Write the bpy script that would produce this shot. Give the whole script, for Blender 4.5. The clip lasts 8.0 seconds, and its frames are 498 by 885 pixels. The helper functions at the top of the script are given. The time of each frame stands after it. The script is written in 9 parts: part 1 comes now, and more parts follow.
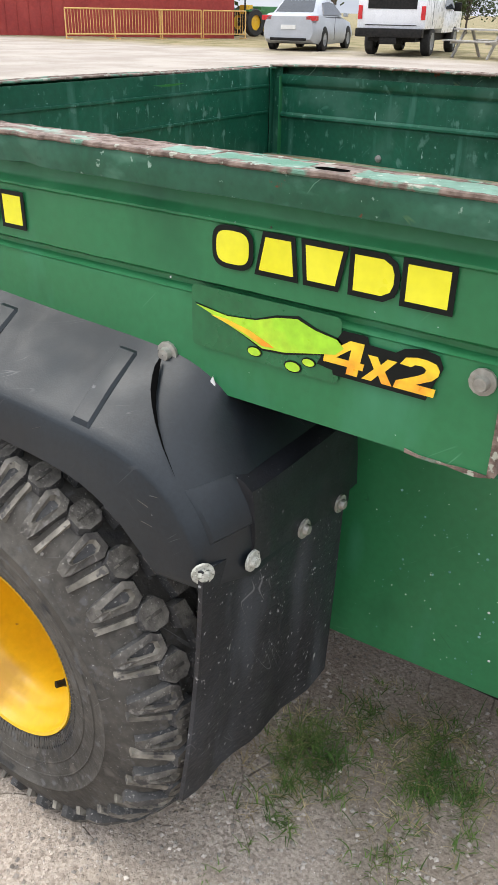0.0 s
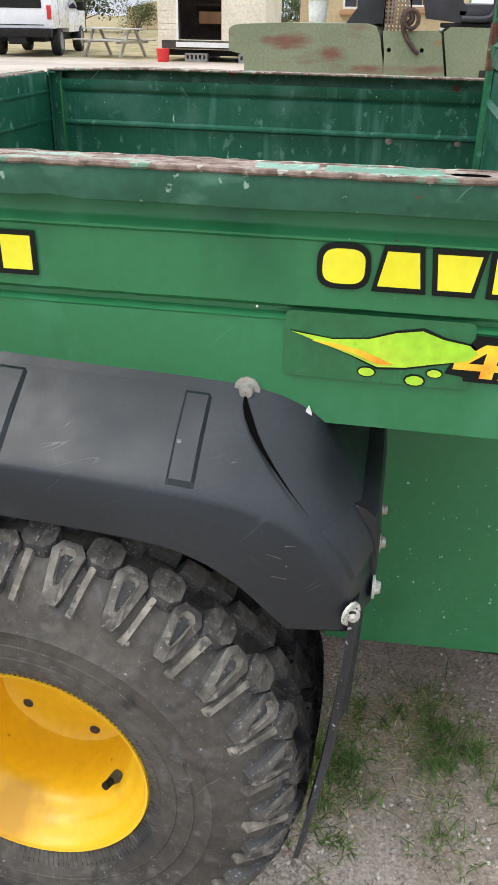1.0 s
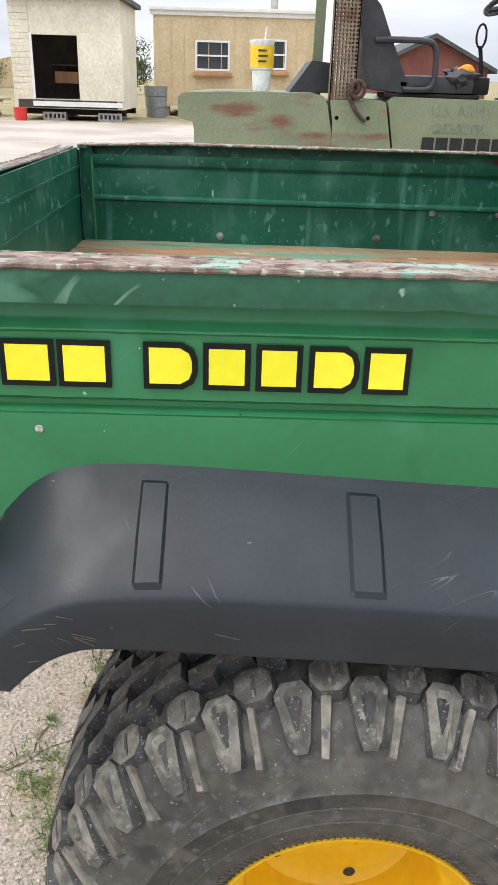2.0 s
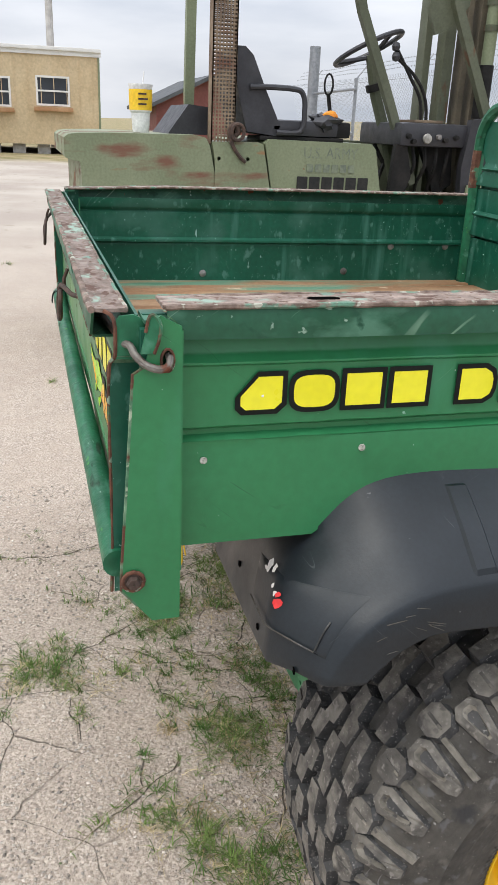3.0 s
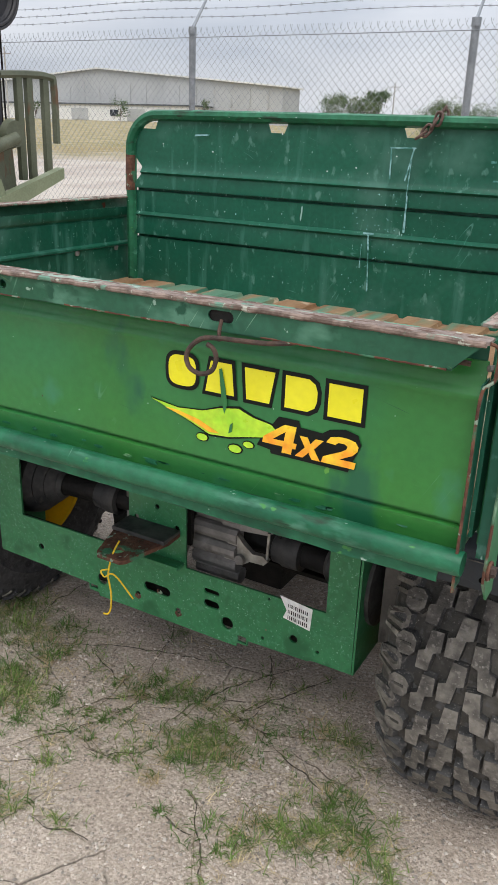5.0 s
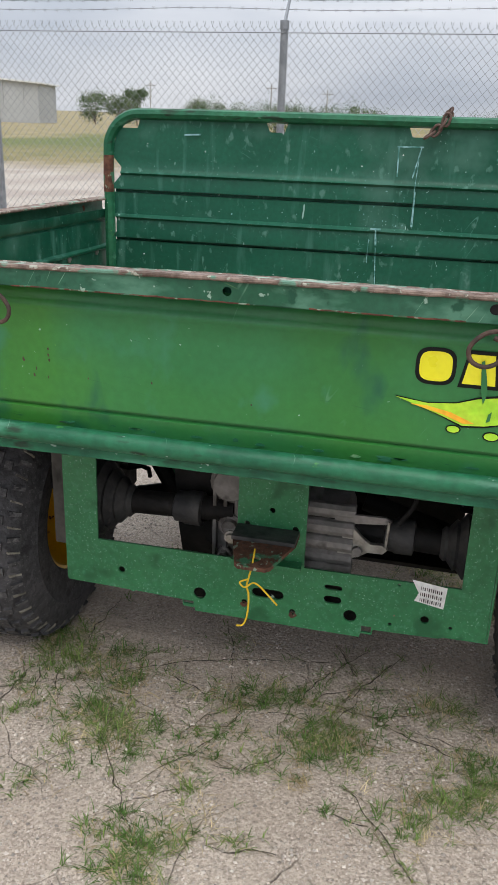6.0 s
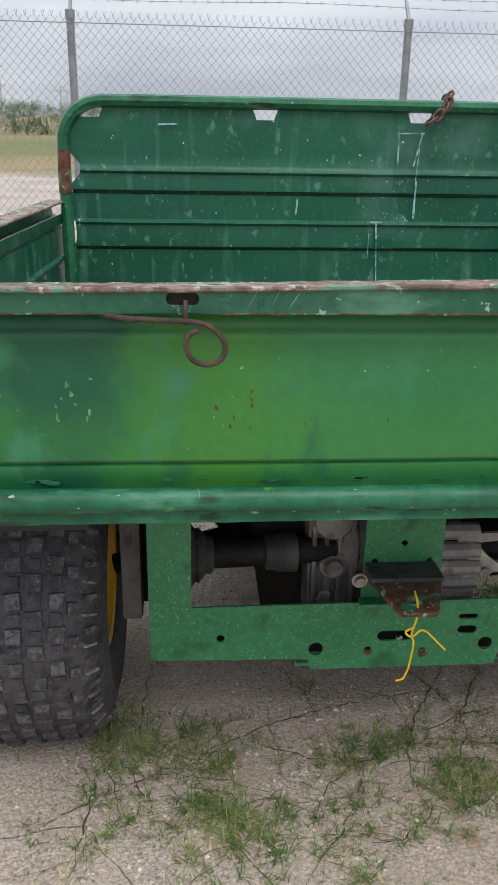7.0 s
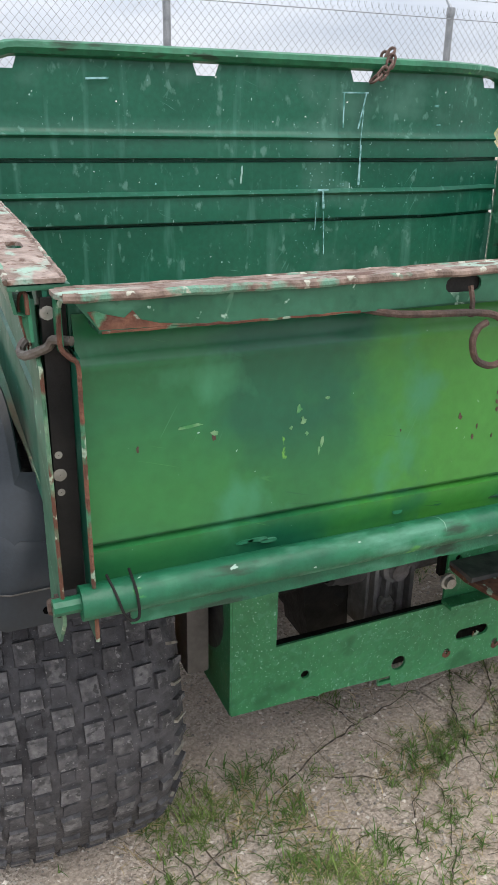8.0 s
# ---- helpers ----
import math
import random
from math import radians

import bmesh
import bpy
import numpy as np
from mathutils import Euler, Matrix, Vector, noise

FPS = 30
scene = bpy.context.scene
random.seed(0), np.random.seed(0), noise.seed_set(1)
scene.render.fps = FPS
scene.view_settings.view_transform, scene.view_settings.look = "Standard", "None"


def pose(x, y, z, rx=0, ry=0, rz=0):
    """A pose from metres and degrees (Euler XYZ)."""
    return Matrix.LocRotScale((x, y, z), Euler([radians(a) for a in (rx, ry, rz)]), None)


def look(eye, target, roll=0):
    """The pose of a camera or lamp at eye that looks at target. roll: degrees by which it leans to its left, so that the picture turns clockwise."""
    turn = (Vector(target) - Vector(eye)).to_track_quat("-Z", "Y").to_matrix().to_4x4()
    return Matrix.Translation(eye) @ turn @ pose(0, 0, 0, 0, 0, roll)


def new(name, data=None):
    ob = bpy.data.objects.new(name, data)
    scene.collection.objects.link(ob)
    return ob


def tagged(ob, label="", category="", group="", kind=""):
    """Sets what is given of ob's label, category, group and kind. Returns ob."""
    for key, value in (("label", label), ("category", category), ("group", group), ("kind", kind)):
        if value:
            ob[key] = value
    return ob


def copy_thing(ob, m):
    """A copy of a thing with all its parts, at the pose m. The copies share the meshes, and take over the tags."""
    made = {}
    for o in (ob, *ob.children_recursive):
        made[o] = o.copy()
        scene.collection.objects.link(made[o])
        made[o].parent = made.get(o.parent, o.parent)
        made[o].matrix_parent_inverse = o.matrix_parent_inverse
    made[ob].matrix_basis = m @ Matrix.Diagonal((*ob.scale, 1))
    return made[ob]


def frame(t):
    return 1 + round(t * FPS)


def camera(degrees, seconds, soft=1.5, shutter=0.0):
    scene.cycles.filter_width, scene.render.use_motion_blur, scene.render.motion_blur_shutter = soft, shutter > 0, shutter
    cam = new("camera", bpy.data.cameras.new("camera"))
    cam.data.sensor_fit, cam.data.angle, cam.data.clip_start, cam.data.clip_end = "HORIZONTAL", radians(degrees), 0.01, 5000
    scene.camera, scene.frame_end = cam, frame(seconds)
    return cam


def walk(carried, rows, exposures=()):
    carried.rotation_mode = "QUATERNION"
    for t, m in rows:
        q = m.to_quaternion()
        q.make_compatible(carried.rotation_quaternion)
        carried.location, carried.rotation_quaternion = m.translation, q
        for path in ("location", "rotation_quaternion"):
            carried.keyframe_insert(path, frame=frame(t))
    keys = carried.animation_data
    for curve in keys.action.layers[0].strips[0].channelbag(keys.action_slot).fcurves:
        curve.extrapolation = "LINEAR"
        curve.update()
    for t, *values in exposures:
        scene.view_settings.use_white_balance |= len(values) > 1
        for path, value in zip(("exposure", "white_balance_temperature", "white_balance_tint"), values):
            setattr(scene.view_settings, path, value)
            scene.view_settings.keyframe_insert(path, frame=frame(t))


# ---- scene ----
cam = camera(34.7, 8.0, 1.1)
PATH = [
    (0, (1.293, 1.326, 1.086), (-0.159, 0.333, 0.133), 1.1),
    (0.5, (1.342, 1.131, 1.045), (-0.303, 0.521, 0.085), 1.2),
    (1, (1.388, 0.918, 1.082), (-0.35, 0.609, 0.14), 1.1),
    (1.5, (1.33, 0.679, 1.07), (-0.453, 0.554, 0.173), 1.3),
    (1.7, (1.325, 0.586, 1.088), (-0.476, 0.51, 0.221), 1.4),
    (2.8, (1.406, 0.002, 1.121), (-0.406, 0.389, 0.368), 2.5),
    (3, (1.375, -0.082, 1.117), (-0.414, 0.425, 0.378), 2.5),
    (3.5, (1.285, -0.288, 1.131), (-0.375, 0.56, 0.405), 1.9),
    (4, (1.223, -0.479, 1.148), (-0.206, 0.703, 0.399), 1.7),
    (4.2, (1.185, -0.592, 1.173), (-0.134, 0.711, 0.424), 1.6),
    (5.3, (0.665, -0.901, 1.139), (-0.094, 0.807, 0.428), 2.3),
    (5.5, (0.554, -0.963, 1.136), (-0.108, 0.787, 0.43), 2.3),
    (6, (0.26, -1.062, 1.131), (-0.154, 0.761, 0.422), 2.1),
    (6.5, (-0.062, -0.962, 1.129), (-0.212, 0.907, 0.433), 1.4),
    (7, (-0.364, -0.886, 1.099), (-0.22, 0.981, 0.398), 1.0),
    (7.5, (-0.611, -0.778, 1.094), (-0.173, 1.032, 0.365), 0.9),
    (8, (-0.799, -0.573, 1.065), (-0.063, 1.131, 0.319), 1.0),
]
walk(cam, [(t, look(e, g, r)) for t, e, g, r in PATH], [(0.0, 0.33), (0.5, 0.35), (1, 0.38), (1.5, 0.45), (3, 0.14), (3.5, 0.01), (4, 0.03), (5.5, 0.02), (6, -0.06), (6.5, -0.10), (7, -0.07), (7.5, -0.11), (8, 0.36)])

# ---------------------------------------------------------------- world and sun: a bright overcast day
world = bpy.data.worlds.new("overcast_sky")
scene.world = world
world.use_nodes = True
wn, wl = world.node_tree.nodes, world.node_tree.links
bg = wn["Background"]
sky = wn.new("ShaderNodeTexSky")
sky.sky_type, sky.sun_disc = "NISHITA", False
sky.sun_elevation, sky.sun_rotation = radians(70), radians(141)
sky.air_density, sky.dust_density = 1.0, 3.0
wtc = wn.new("ShaderNodeTexCoord")
wmap = wn.new("ShaderNodeMapping")
wmap.inputs["Scale"].default_value = (1.0, 1.0, 4.5)
wnz = wn.new("ShaderNodeTexNoise")
wnz.inputs["Scale"].default_value, wnz.inputs["Detail"].default_value = 2.6, 7
wrp = wn.new("ShaderNodeValToRGB")
wrp.color_ramp.elements[0].position, wrp.color_ramp.elements[0].color = 0.34, (5.95, 6.5, 7.55, 1)
wrp.color_ramp.elements[1].position, wrp.color_ramp.elements[1].color = 0.66, (9.7, 9.95, 10.6, 1)
# an overcast dome is brighter overhead than at its rim
wsep = wn.new("ShaderNodeSeparateXYZ")
wup = wn.new("ShaderNodeMapRange")
wup.inputs[1].default_value, wup.inputs[2].default_value, wup.inputs[3].default_value, wup.inputs[4].default_value = 0.05, 1.0, 1.0, 3.0
wmul = wn.new("ShaderNodeVectorMath")
wmul.operation = "SCALE"
wl.new(wtc.outputs["Generated"], wsep.inputs[0])
wl.new(wsep.outputs["Z"], wup.inputs[0])
wl.new(wrp.outputs["Color"], wmul.inputs[0])
wl.new(wup.outputs[0], wmul.inputs["Scale"])
wmx = wn.new("ShaderNodeMix")
wmx.data_type = "RGBA"
wmx.inputs["Factor"].default_value = 0.88
wl.new(wtc.outputs["Generated"], wmap.inputs["Vector"])
wl.new(wmap.outputs["Vector"], wnz.inputs["Vector"])
wl.new(wnz.outputs["Fac"], wrp.inputs["Fac"])
wl.new(sky.outputs["Color"], wmx.inputs["A"])
wl.new(wmul.outputs[0], wmx.inputs["B"])
wl.new(wmx.outputs["Result"], bg.inputs["Color"])
bg.inputs["Strength"].default_value = 0.085
sun = new("sun", bpy.data.lights.new("sun", "SUN"))
sun.data.energy, sun.data.angle, sun.data.color = 1.5, radians(35), (1.0, 0.95, 0.86)
sun.matrix_world = look((2.4, -6.2, 12), (0, 0.5, 0))


# ---------------------------------------------------------------- materials
def mat(name, col, col2=None, scale=5.0, lohi=(0.4, 0.62), rough=0.6, metal=0.0, bump=0.15, bscale=180.0, fine=0.12,
        spots=(), coat=0.0, stretch=(1, 1, 1), spec=0.5, island=0.0, obj=0.0, lines=(), wave=0.0):
    """spots: (colour, noise scale, threshold, softness, stretch, roughness).
    lines: thin, nearly straight scratches (colour, noise scale, width, share kept, stretch). wave: slow dents."""
    m = bpy.data.materials.new(name)
    m.use_nodes = True
    n, l = m.node_tree.nodes, m.node_tree.links
    b = n["Principled BSDF"]
    b.inputs["Metallic"].default_value = metal
    b.inputs["Coat Weight"].default_value = coat
    b.inputs["Specular IOR Level"].default_value = spec
    tc = n.new("ShaderNodeTexCoord")

    def noise_at(sc, detail=5, st=(1, 1, 1), off=0.0, rot=(0, 0, 0)):
        mp = n.new("ShaderNodeMapping")
        mp.inputs["Scale"].default_value = st
        mp.inputs["Location"].default_value = (off, off * 0.7, off * 1.3)
        if any(rot):
            # turned first, then stretched
            mp.vector_type = "TEXTURE"
            mp.inputs["Rotation"].default_value = rot
            mp.inputs["Scale"].default_value = tuple(1 / v for v in st)
        nz = n.new("ShaderNodeTexNoise")
        nz.inputs["Scale"].default_value, nz.inputs["Detail"].default_value = sc, detail
        l.new(tc.outputs["Object"], mp.inputs["Vector"])
        l.new(mp.outputs["Vector"], nz.inputs["Vector"])
        return nz.outputs["Fac"]

    def ranged(fac, lo, hi, a=0.0, z=1.0):
        r = n.new("ShaderNodeMapRange")
        r.inputs[1].default_value, r.inputs[2].default_value = lo, hi
        r.inputs[3].default_value, r.inputs[4].default_value = a, z
        l.new(fac, r.inputs[0])
        return r.outputs[0]

    def mixed(fac, a, c):
        x = n.new("ShaderNodeMix")
        x.data_type = "RGBA"
        for v, i in ((fac, "Factor"), (a, "A"), (c, "B")):
            if isinstance(v, (int, float)):
                x.inputs[i].default_value = v
            elif isinstance(v, tuple):
                x.inputs[i].default_value = (*v, 1)
            else:
                l.new(v, x.inputs[i])
        return x.outputs["Result"]

    colour = mixed(ranged(noise_at(scale, 4, stretch), *lohi), col, col2 or tuple(min(1, c * 1.25) for c in col))
    hs = n.new("ShaderNodeHueSaturation")
    l.new(colour, hs.inputs["Color"])
    val = ranged(noise_at(bscale * 0.5, 3, (1, 1, 1), 3.1), 0.3, 0.7, 1 - fine, 1 + fine)
    if island or obj:
        if island:
            src = n.new("ShaderNodeNewGeometry").outputs["Random Per Island"]
        else:
            src = n.new("ShaderNodeObjectInfo").outputs["Random"]
        mu = n.new("ShaderNodeMath")
        mu.operation = "MULTIPLY"
        l.new(val, mu.inputs[0])
        l.new(ranged(src, 0, 1, 1 - (island or obj), 1 + (island or obj)), mu.inputs[1])
        val = mu.outputs[0]
    l.new(val, hs.inputs["Value"])
    colour = hs.outputs["Color"]
    rgh = ranged(noise_at(scale * 3, 3, (1, 1, 1), 7.7), 0.3, 0.7, max(0.04, rough - 0.09), min(1, rough + 0.09))
    for i, (sc_col, sc, th, soft, st, sr) in enumerate(spots):
        f = ranged(noise_at(sc, 5, st, 11.3 * (i + 1)), th, th + soft)
        colour = mixed(f, colour, sc_col)
        rm = n.new("ShaderNodeMix")
        l.new(f, rm.inputs["Factor"])
        l.new(rgh, rm.inputs[2])
        rm.inputs[3].default_value = sr
        rgh = rm.outputs[0]
    for i, (lc, sc, wd, keep, st) in enumerate(lines):
        d = n.new("ShaderNodeMath")
        d.operation = "SUBTRACT"
        l.new(noise_at(sc, 0.0, st, 23.7 * (i + 1), (0.35 + 0.5 * i, 0.45 - 1.3 * i, 0.5 + 0.7 * i)), d.inputs[0])
        d.inputs[1].default_value = 0.5
        ab = n.new("ShaderNodeMath")
        ab.operation = "ABSOLUTE"
        l.new(d.outputs[0], ab.inputs[0])
        both = n.new("ShaderNodeMath")
        both.operation = "MULTIPLY"
        l.new(ranged(ab.outputs[0], wd * 0.4, wd, 1.0, 0.0), both.inputs[0])
        l.new(ranged(noise_at(14, 2, (1, 1, 1), 5.1 * (i + 2)), 1 - keep, 1 - keep + 0.1), both.inputs[1])
        colour = mixed(both.outputs[0], colour, lc)
    l.new(colour, b.inputs["Base Color"])
    l.new(rgh, b.inputs["Roughness"])
    if wave:
        wp = n.new("ShaderNodeBump")
        wp.inputs["Strength"].default_value, wp.inputs["Distance"].default_value = 1.0, wave
        l.new(noise_at(7.0, 2, (1, 1, 1), 2.3), wp.inputs["Height"])
        l.new(wp.outputs["Normal"], b.inputs["Normal"])
    if bump:
        bp = n.new("ShaderNodeBump")
        bp.inputs["Strength"].default_value, bp.inputs["Distance"].default_value = bump, 0.004
        l.new(noise_at(bscale, 4), bp.inputs["Height"])
        if wave:
            l.new(wp.outputs["Normal"], bp.inputs["Normal"])
        l.new(bp.outputs["Normal"], b.inputs["Normal"])
    return m


V1 = (1, 1, 0.12)
RUST = (0.16, 0.055, 0.03)
PALE = (0.27, 0.46, 0.37)
M = {}
ST = (9, 0.6, 0.6)
M["green"] = mat("green_paint", (0.020, 0.156, 0.055), (0.027, 0.186, 0.070), 3.0, (0.35, 0.65), 0.4, bump=0.03, fine=0.06, coat=0.05, spec=0.42, wave=0.004,
                 spots=[(PALE, 34, 0.76, 0.02, (1, 1, 1), 0.6), ((0.04, 0.21, 0.10), 9, 0.62, 0.12, (1, 1, 0.4), 0.5), ((0.010, 0.11, 0.040), 5, 0.60, 0.12, (1, 1, 0.6), 0.4), ((0.36, 0.48, 0.42), 150, 0.755, 0.015, (1, 1, 1), 0.7), (RUST, 14, 0.77, 0.02, (1, 1, 1), 0.9)],
                 lines=[((0.07, 0.24, 0.12), 4, 0.006, 0.36, ST), ((0.014, 0.10, 0.038), 5, 0.007, 0.38, ST)])
M["gate_green"] = mat("tailgate_paint", (0.020, 0.150, 0.042), (0.030, 0.175, 0.058), 2.6, (0.40, 0.63), 0.38, bump=0.03, fine=0.07, coat=0.05, spec=0.42, wave=0.004,
                      spots=[((0.040, 0.20, 0.095), 16, 0.60, 0.16, (1, 1, 0.7), 0.5), ((0.012, 0.105, 0.047), 9, 0.63, 0.08, (1, 1, 0.5), 0.36), (PALE, 34, 0.75, 0.02, (1, 1, 1), 0.6),
                             ((0.11, 0.31, 0.05), 30, 0.735, 0.015, (1, 1, 0.6), 0.5), ((0.30, 0.45, 0.37), 150, 0.745, 0.015, (1, 1, 1), 0.7), (RUST, 17, 0.78, 0.01, (1, 1, 1), 0.9)],
                      lines=[((0.07, 0.23, 0.10), 4, 0.006, 0.37, ST), ((0.06, 0.22, 0.06), 7, 0.006, 0.37, ST), ((0.010, 0.08, 0.034), 5, 0.006, 0.38, ST)])


def sprayed(m, bands, axis="X", warp=0.10, cover=1.0):
    """Touch-up paint sprayed over a sheet: soft patches (colour, from, full, full to, end) along one axis."""
    n, l = m.node_tree.nodes, m.node_tree.links
    hs = next(q for q in n if q.type == "HUE_SAT")
    src = hs.inputs["Color"].links[0].from_socket
    tc, sep, nz = n.new("ShaderNodeTexCoord"), n.new("ShaderNodeSeparateXYZ"), n.new("ShaderNodeTexNoise")
    nz.inputs["Scale"].default_value, nz.inputs["Detail"].default_value = 7.0, 5
    l.new(tc.outputs["Object"], sep.inputs[0])
    l.new(tc.outputs["Object"], nz.inputs["Vector"])
    off = n.new("ShaderNodeMapRange")
    off.inputs[1].default_value, off.inputs[2].default_value, off.inputs[3].default_value, off.inputs[4].default_value = 0.25, 0.75, -warp, warp
    l.new(nz.outputs["Fac"], off.inputs[0])
    add = n.new("ShaderNodeMath")
    l.new(sep.outputs[axis], add.inputs[0])
    l.new(off.outputs[0], add.inputs[1])
    for colour, a, b, c, d in bands:
        f = []
        for lo, hi, v0, v1 in ((a, b, 0.0, 1.0), (c, d, 1.0, 0.0)):
            r = n.new("ShaderNodeMapRange")
            r.inputs[1].default_value, r.inputs[2].default_value, r.inputs[3].default_value, r.inputs[4].default_value = lo, hi, v0, v1
            l.new(add.outputs[0], r.inputs[0])
            f.append(r.outputs[0])
        mul = n.new("ShaderNodeMath")
        mul.operation = "MULTIPLY"
        l.new(f[0], mul.inputs[0])
        l.new(f[1], mul.inputs[1])
        thin = n.new("ShaderNodeMath")
        thin.operation = "MULTIPLY"
        thin.inputs[1].default_value = cover
        l.new(mul.outputs[0], thin.inputs[0])
        mx = n.new("ShaderNodeMix")
        mx.data_type = "RGBA"
        l.new(thin.outputs[0], mx.inputs["Factor"])
        l.new(src, mx.inputs["A"])
        mx.inputs["B"].default_value = (*colour, 1)
        src = mx.outputs["Result"]
    l.new(src, hs.inputs["Color"])


sprayed(M["gate_green"], [((0.014, 0.120, 0.042), -0.90, -0.85, -0.63, -0.56), ((0.007, 0.088, 0.042), -0.62, -0.555, -0.47, -0.41), ((0.040, 0.190, 0.030), -0.45, -0.40, -0.31, -0.20), ((0.028, 0.165, 0.036), 0.02, 0.16, 0.20, 0.34), ((0.030, 0.172, 0.036), 0.46, 0.56, 0.70, 0.80)], warp=0.07)
sprayed(M["gate_green"], [((0.040, 0.205, 0.030), 0.705, 0.745, 0.775, 0.835)], "Z", 0.035, 0.34)
M["bed_green"] = mat("bed_paint", (0.005, 0.075, 0.043), (0.010, 0.100, 0.058), 4.0, (0.4, 0.65), 0.46, bump=0.06, fine=0.1, spec=0.36, wave=0.003,
                     spots=[((0.045, 0.16, 0.115), 30, 0.565, 0.16, V1, 0.6), ((0.045, 0.14, 0.10), 6, 0.56, 0.14, (1, 1, 1), 0.6), ((0.30, 0.46, 0.41), 60, 0.725, 0.03, (1, 1, 0.22), 0.7),
                            ((0.28, 0.44, 0.39), 160, 0.70, 0.03, (1, 1, 1), 0.7), ((0.075, 0.19, 0.145), 45, 0.62, 0.08, (1, 1, 0.6), 0.7), ((0.34, 0.50, 0.46), 85, 0.74, 0.02, (1, 1, 0.6), 0.7)],
                     lines=[((0.08, 0.21, 0.165), 4, 0.006, 0.38, ST), ((0.07, 0.19, 0.15), 7, 0.007, 0.37, ST)])
M["lip_green"] = mat("worn_lip_paint", (0.015, 0.088, 0.045), (0.026, 0.110, 0.064), 7, (0.4, 0.6), 0.48, bump=0.06, fine=0.14, spec=0.35,
                     spots=[((0.075, 0.20, 0.13), 24, 0.56, 0.12, (0.5, 0.5, 1), 0.6), ((0.26, 0.38, 0.30), 70, 0.67, 0.03, (1, 1, 1), 0.7), (RUST, 30, 0.70, 0.02, (1, 1, 1), 0.9), ((0.010, 0.07, 0.038), 26, 0.62, 0.05, (1, 1, 1), 0.5)],
                     lines=[((0.18, 0.32, 0.22), 5, 0.010, 0.45, ST), ((0.16, 0.27, 0.09), 7, 0.012, 0.36, ST)])
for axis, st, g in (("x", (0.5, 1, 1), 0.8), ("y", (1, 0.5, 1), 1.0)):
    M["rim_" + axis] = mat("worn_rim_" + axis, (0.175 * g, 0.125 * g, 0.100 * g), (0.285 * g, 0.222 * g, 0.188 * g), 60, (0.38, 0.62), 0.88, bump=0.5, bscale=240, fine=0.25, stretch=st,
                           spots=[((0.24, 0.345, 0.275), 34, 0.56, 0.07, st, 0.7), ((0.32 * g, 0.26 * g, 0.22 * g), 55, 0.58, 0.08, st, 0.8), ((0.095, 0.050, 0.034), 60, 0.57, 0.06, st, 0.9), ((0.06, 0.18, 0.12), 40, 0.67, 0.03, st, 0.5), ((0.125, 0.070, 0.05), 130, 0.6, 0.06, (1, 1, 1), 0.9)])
M["tube_green"] = mat("worn_tube_paint", (0.010, 0.100, 0.048), (0.018, 0.135, 0.064), 9, (0.42, 0.58), 0.46, bump=0.25, bscale=120, fine=0.2, spec=0.36, wave=0.004,
                      spots=[((0.07, 0.22, 0.14), 30, 0.58, 0.10, (0.35, 1, 1), 0.6), ((0.06, 0.24, 0.06), 40, 0.68, 0.03, (0.6, 1, 1), 0.5), ((0.02, 0.05, 0.028), 40, 0.62, 0.06, (0.25, 1, 1), 0.7), ((0.13, 0.075, 0.045), 34, 0.74, 0.03, (0.3, 1, 1), 0.9), ((0.30, 0.42, 0.35), 90, 0.70, 0.02, (0.5, 1, 1), 0.7)],
                      lines=[((0.16, 0.30, 0.21), 6, 0.010, 0.37, ST)])
M["edge"] = mat("rusty_edge", (0.075, 0.030, 0.018), (0.145, 0.062, 0.036), 60, rough=0.9, bump=0.5, bscale=300,
                spots=[((0.035, 0.15, 0.075), 26, 0.56, 0.05, (1, 1, 1), 0.5), ((0.22, 0.30, 0.22), 70, 0.62, 0.04, (1, 1, 1), 0.6)])
M["rim_edge"] = mat("rusty_rim_edge", (0.115, 0.080, 0.062), (0.25, 0.185, 0.15), 60, rough=0.9, bump=0.5, bscale=300,
                    spots=[((0.10, 0.22, 0.15), 26, 0.56, 0.05, (1, 1, 1), 0.6), ((0.36, 0.36, 0.29), 70, 0.60, 0.04, (1, 1, 1), 0.7)])
M["rim_paint"] = mat("chalky_rim_paint", (0.14, 0.265, 0.195), (0.20, 0.325, 0.255), 30, rough=0.75, bump=0.3, bscale=240, fine=0.15,
                     spots=[((0.24, 0.12, 0.095), 40, 0.61, 0.04, (1, 0.4, 1), 0.9), ((0.42, 0.46, 0.38), 90, 0.63, 0.05, (1, 1, 1), 0.7), ((0.08, 0.22, 0.14), 24, 0.58, 0.08, (1, 0.4, 1), 0.6)])
M["edge_mix"] = mat("worn_edge_paint", (0.045, 0.13, 0.07), (0.13, 0.23, 0.14), 45, rough=0.7, bump=0.4, bscale=300, fine=0.2,
                    spots=[((0.09, 0.035, 0.02), 24, 0.52, 0.06, (1, 1, 1), 0.9), ((0.30, 0.36, 0.26), 80, 0.61, 0.05, (1, 1, 1), 0.7)])
M["chip"] = mat("pale_chip", (0.04, 0.19, 0.06), (0.16, 0.30, 0.15), 90, rough=0.6, bump=0.1)
M["rust"] = mat("rusty_iron", (0.042, 0.028, 0.022), (0.088, 0.052, 0.038), 60, rough=0.85, bump=0.5, bscale=300)
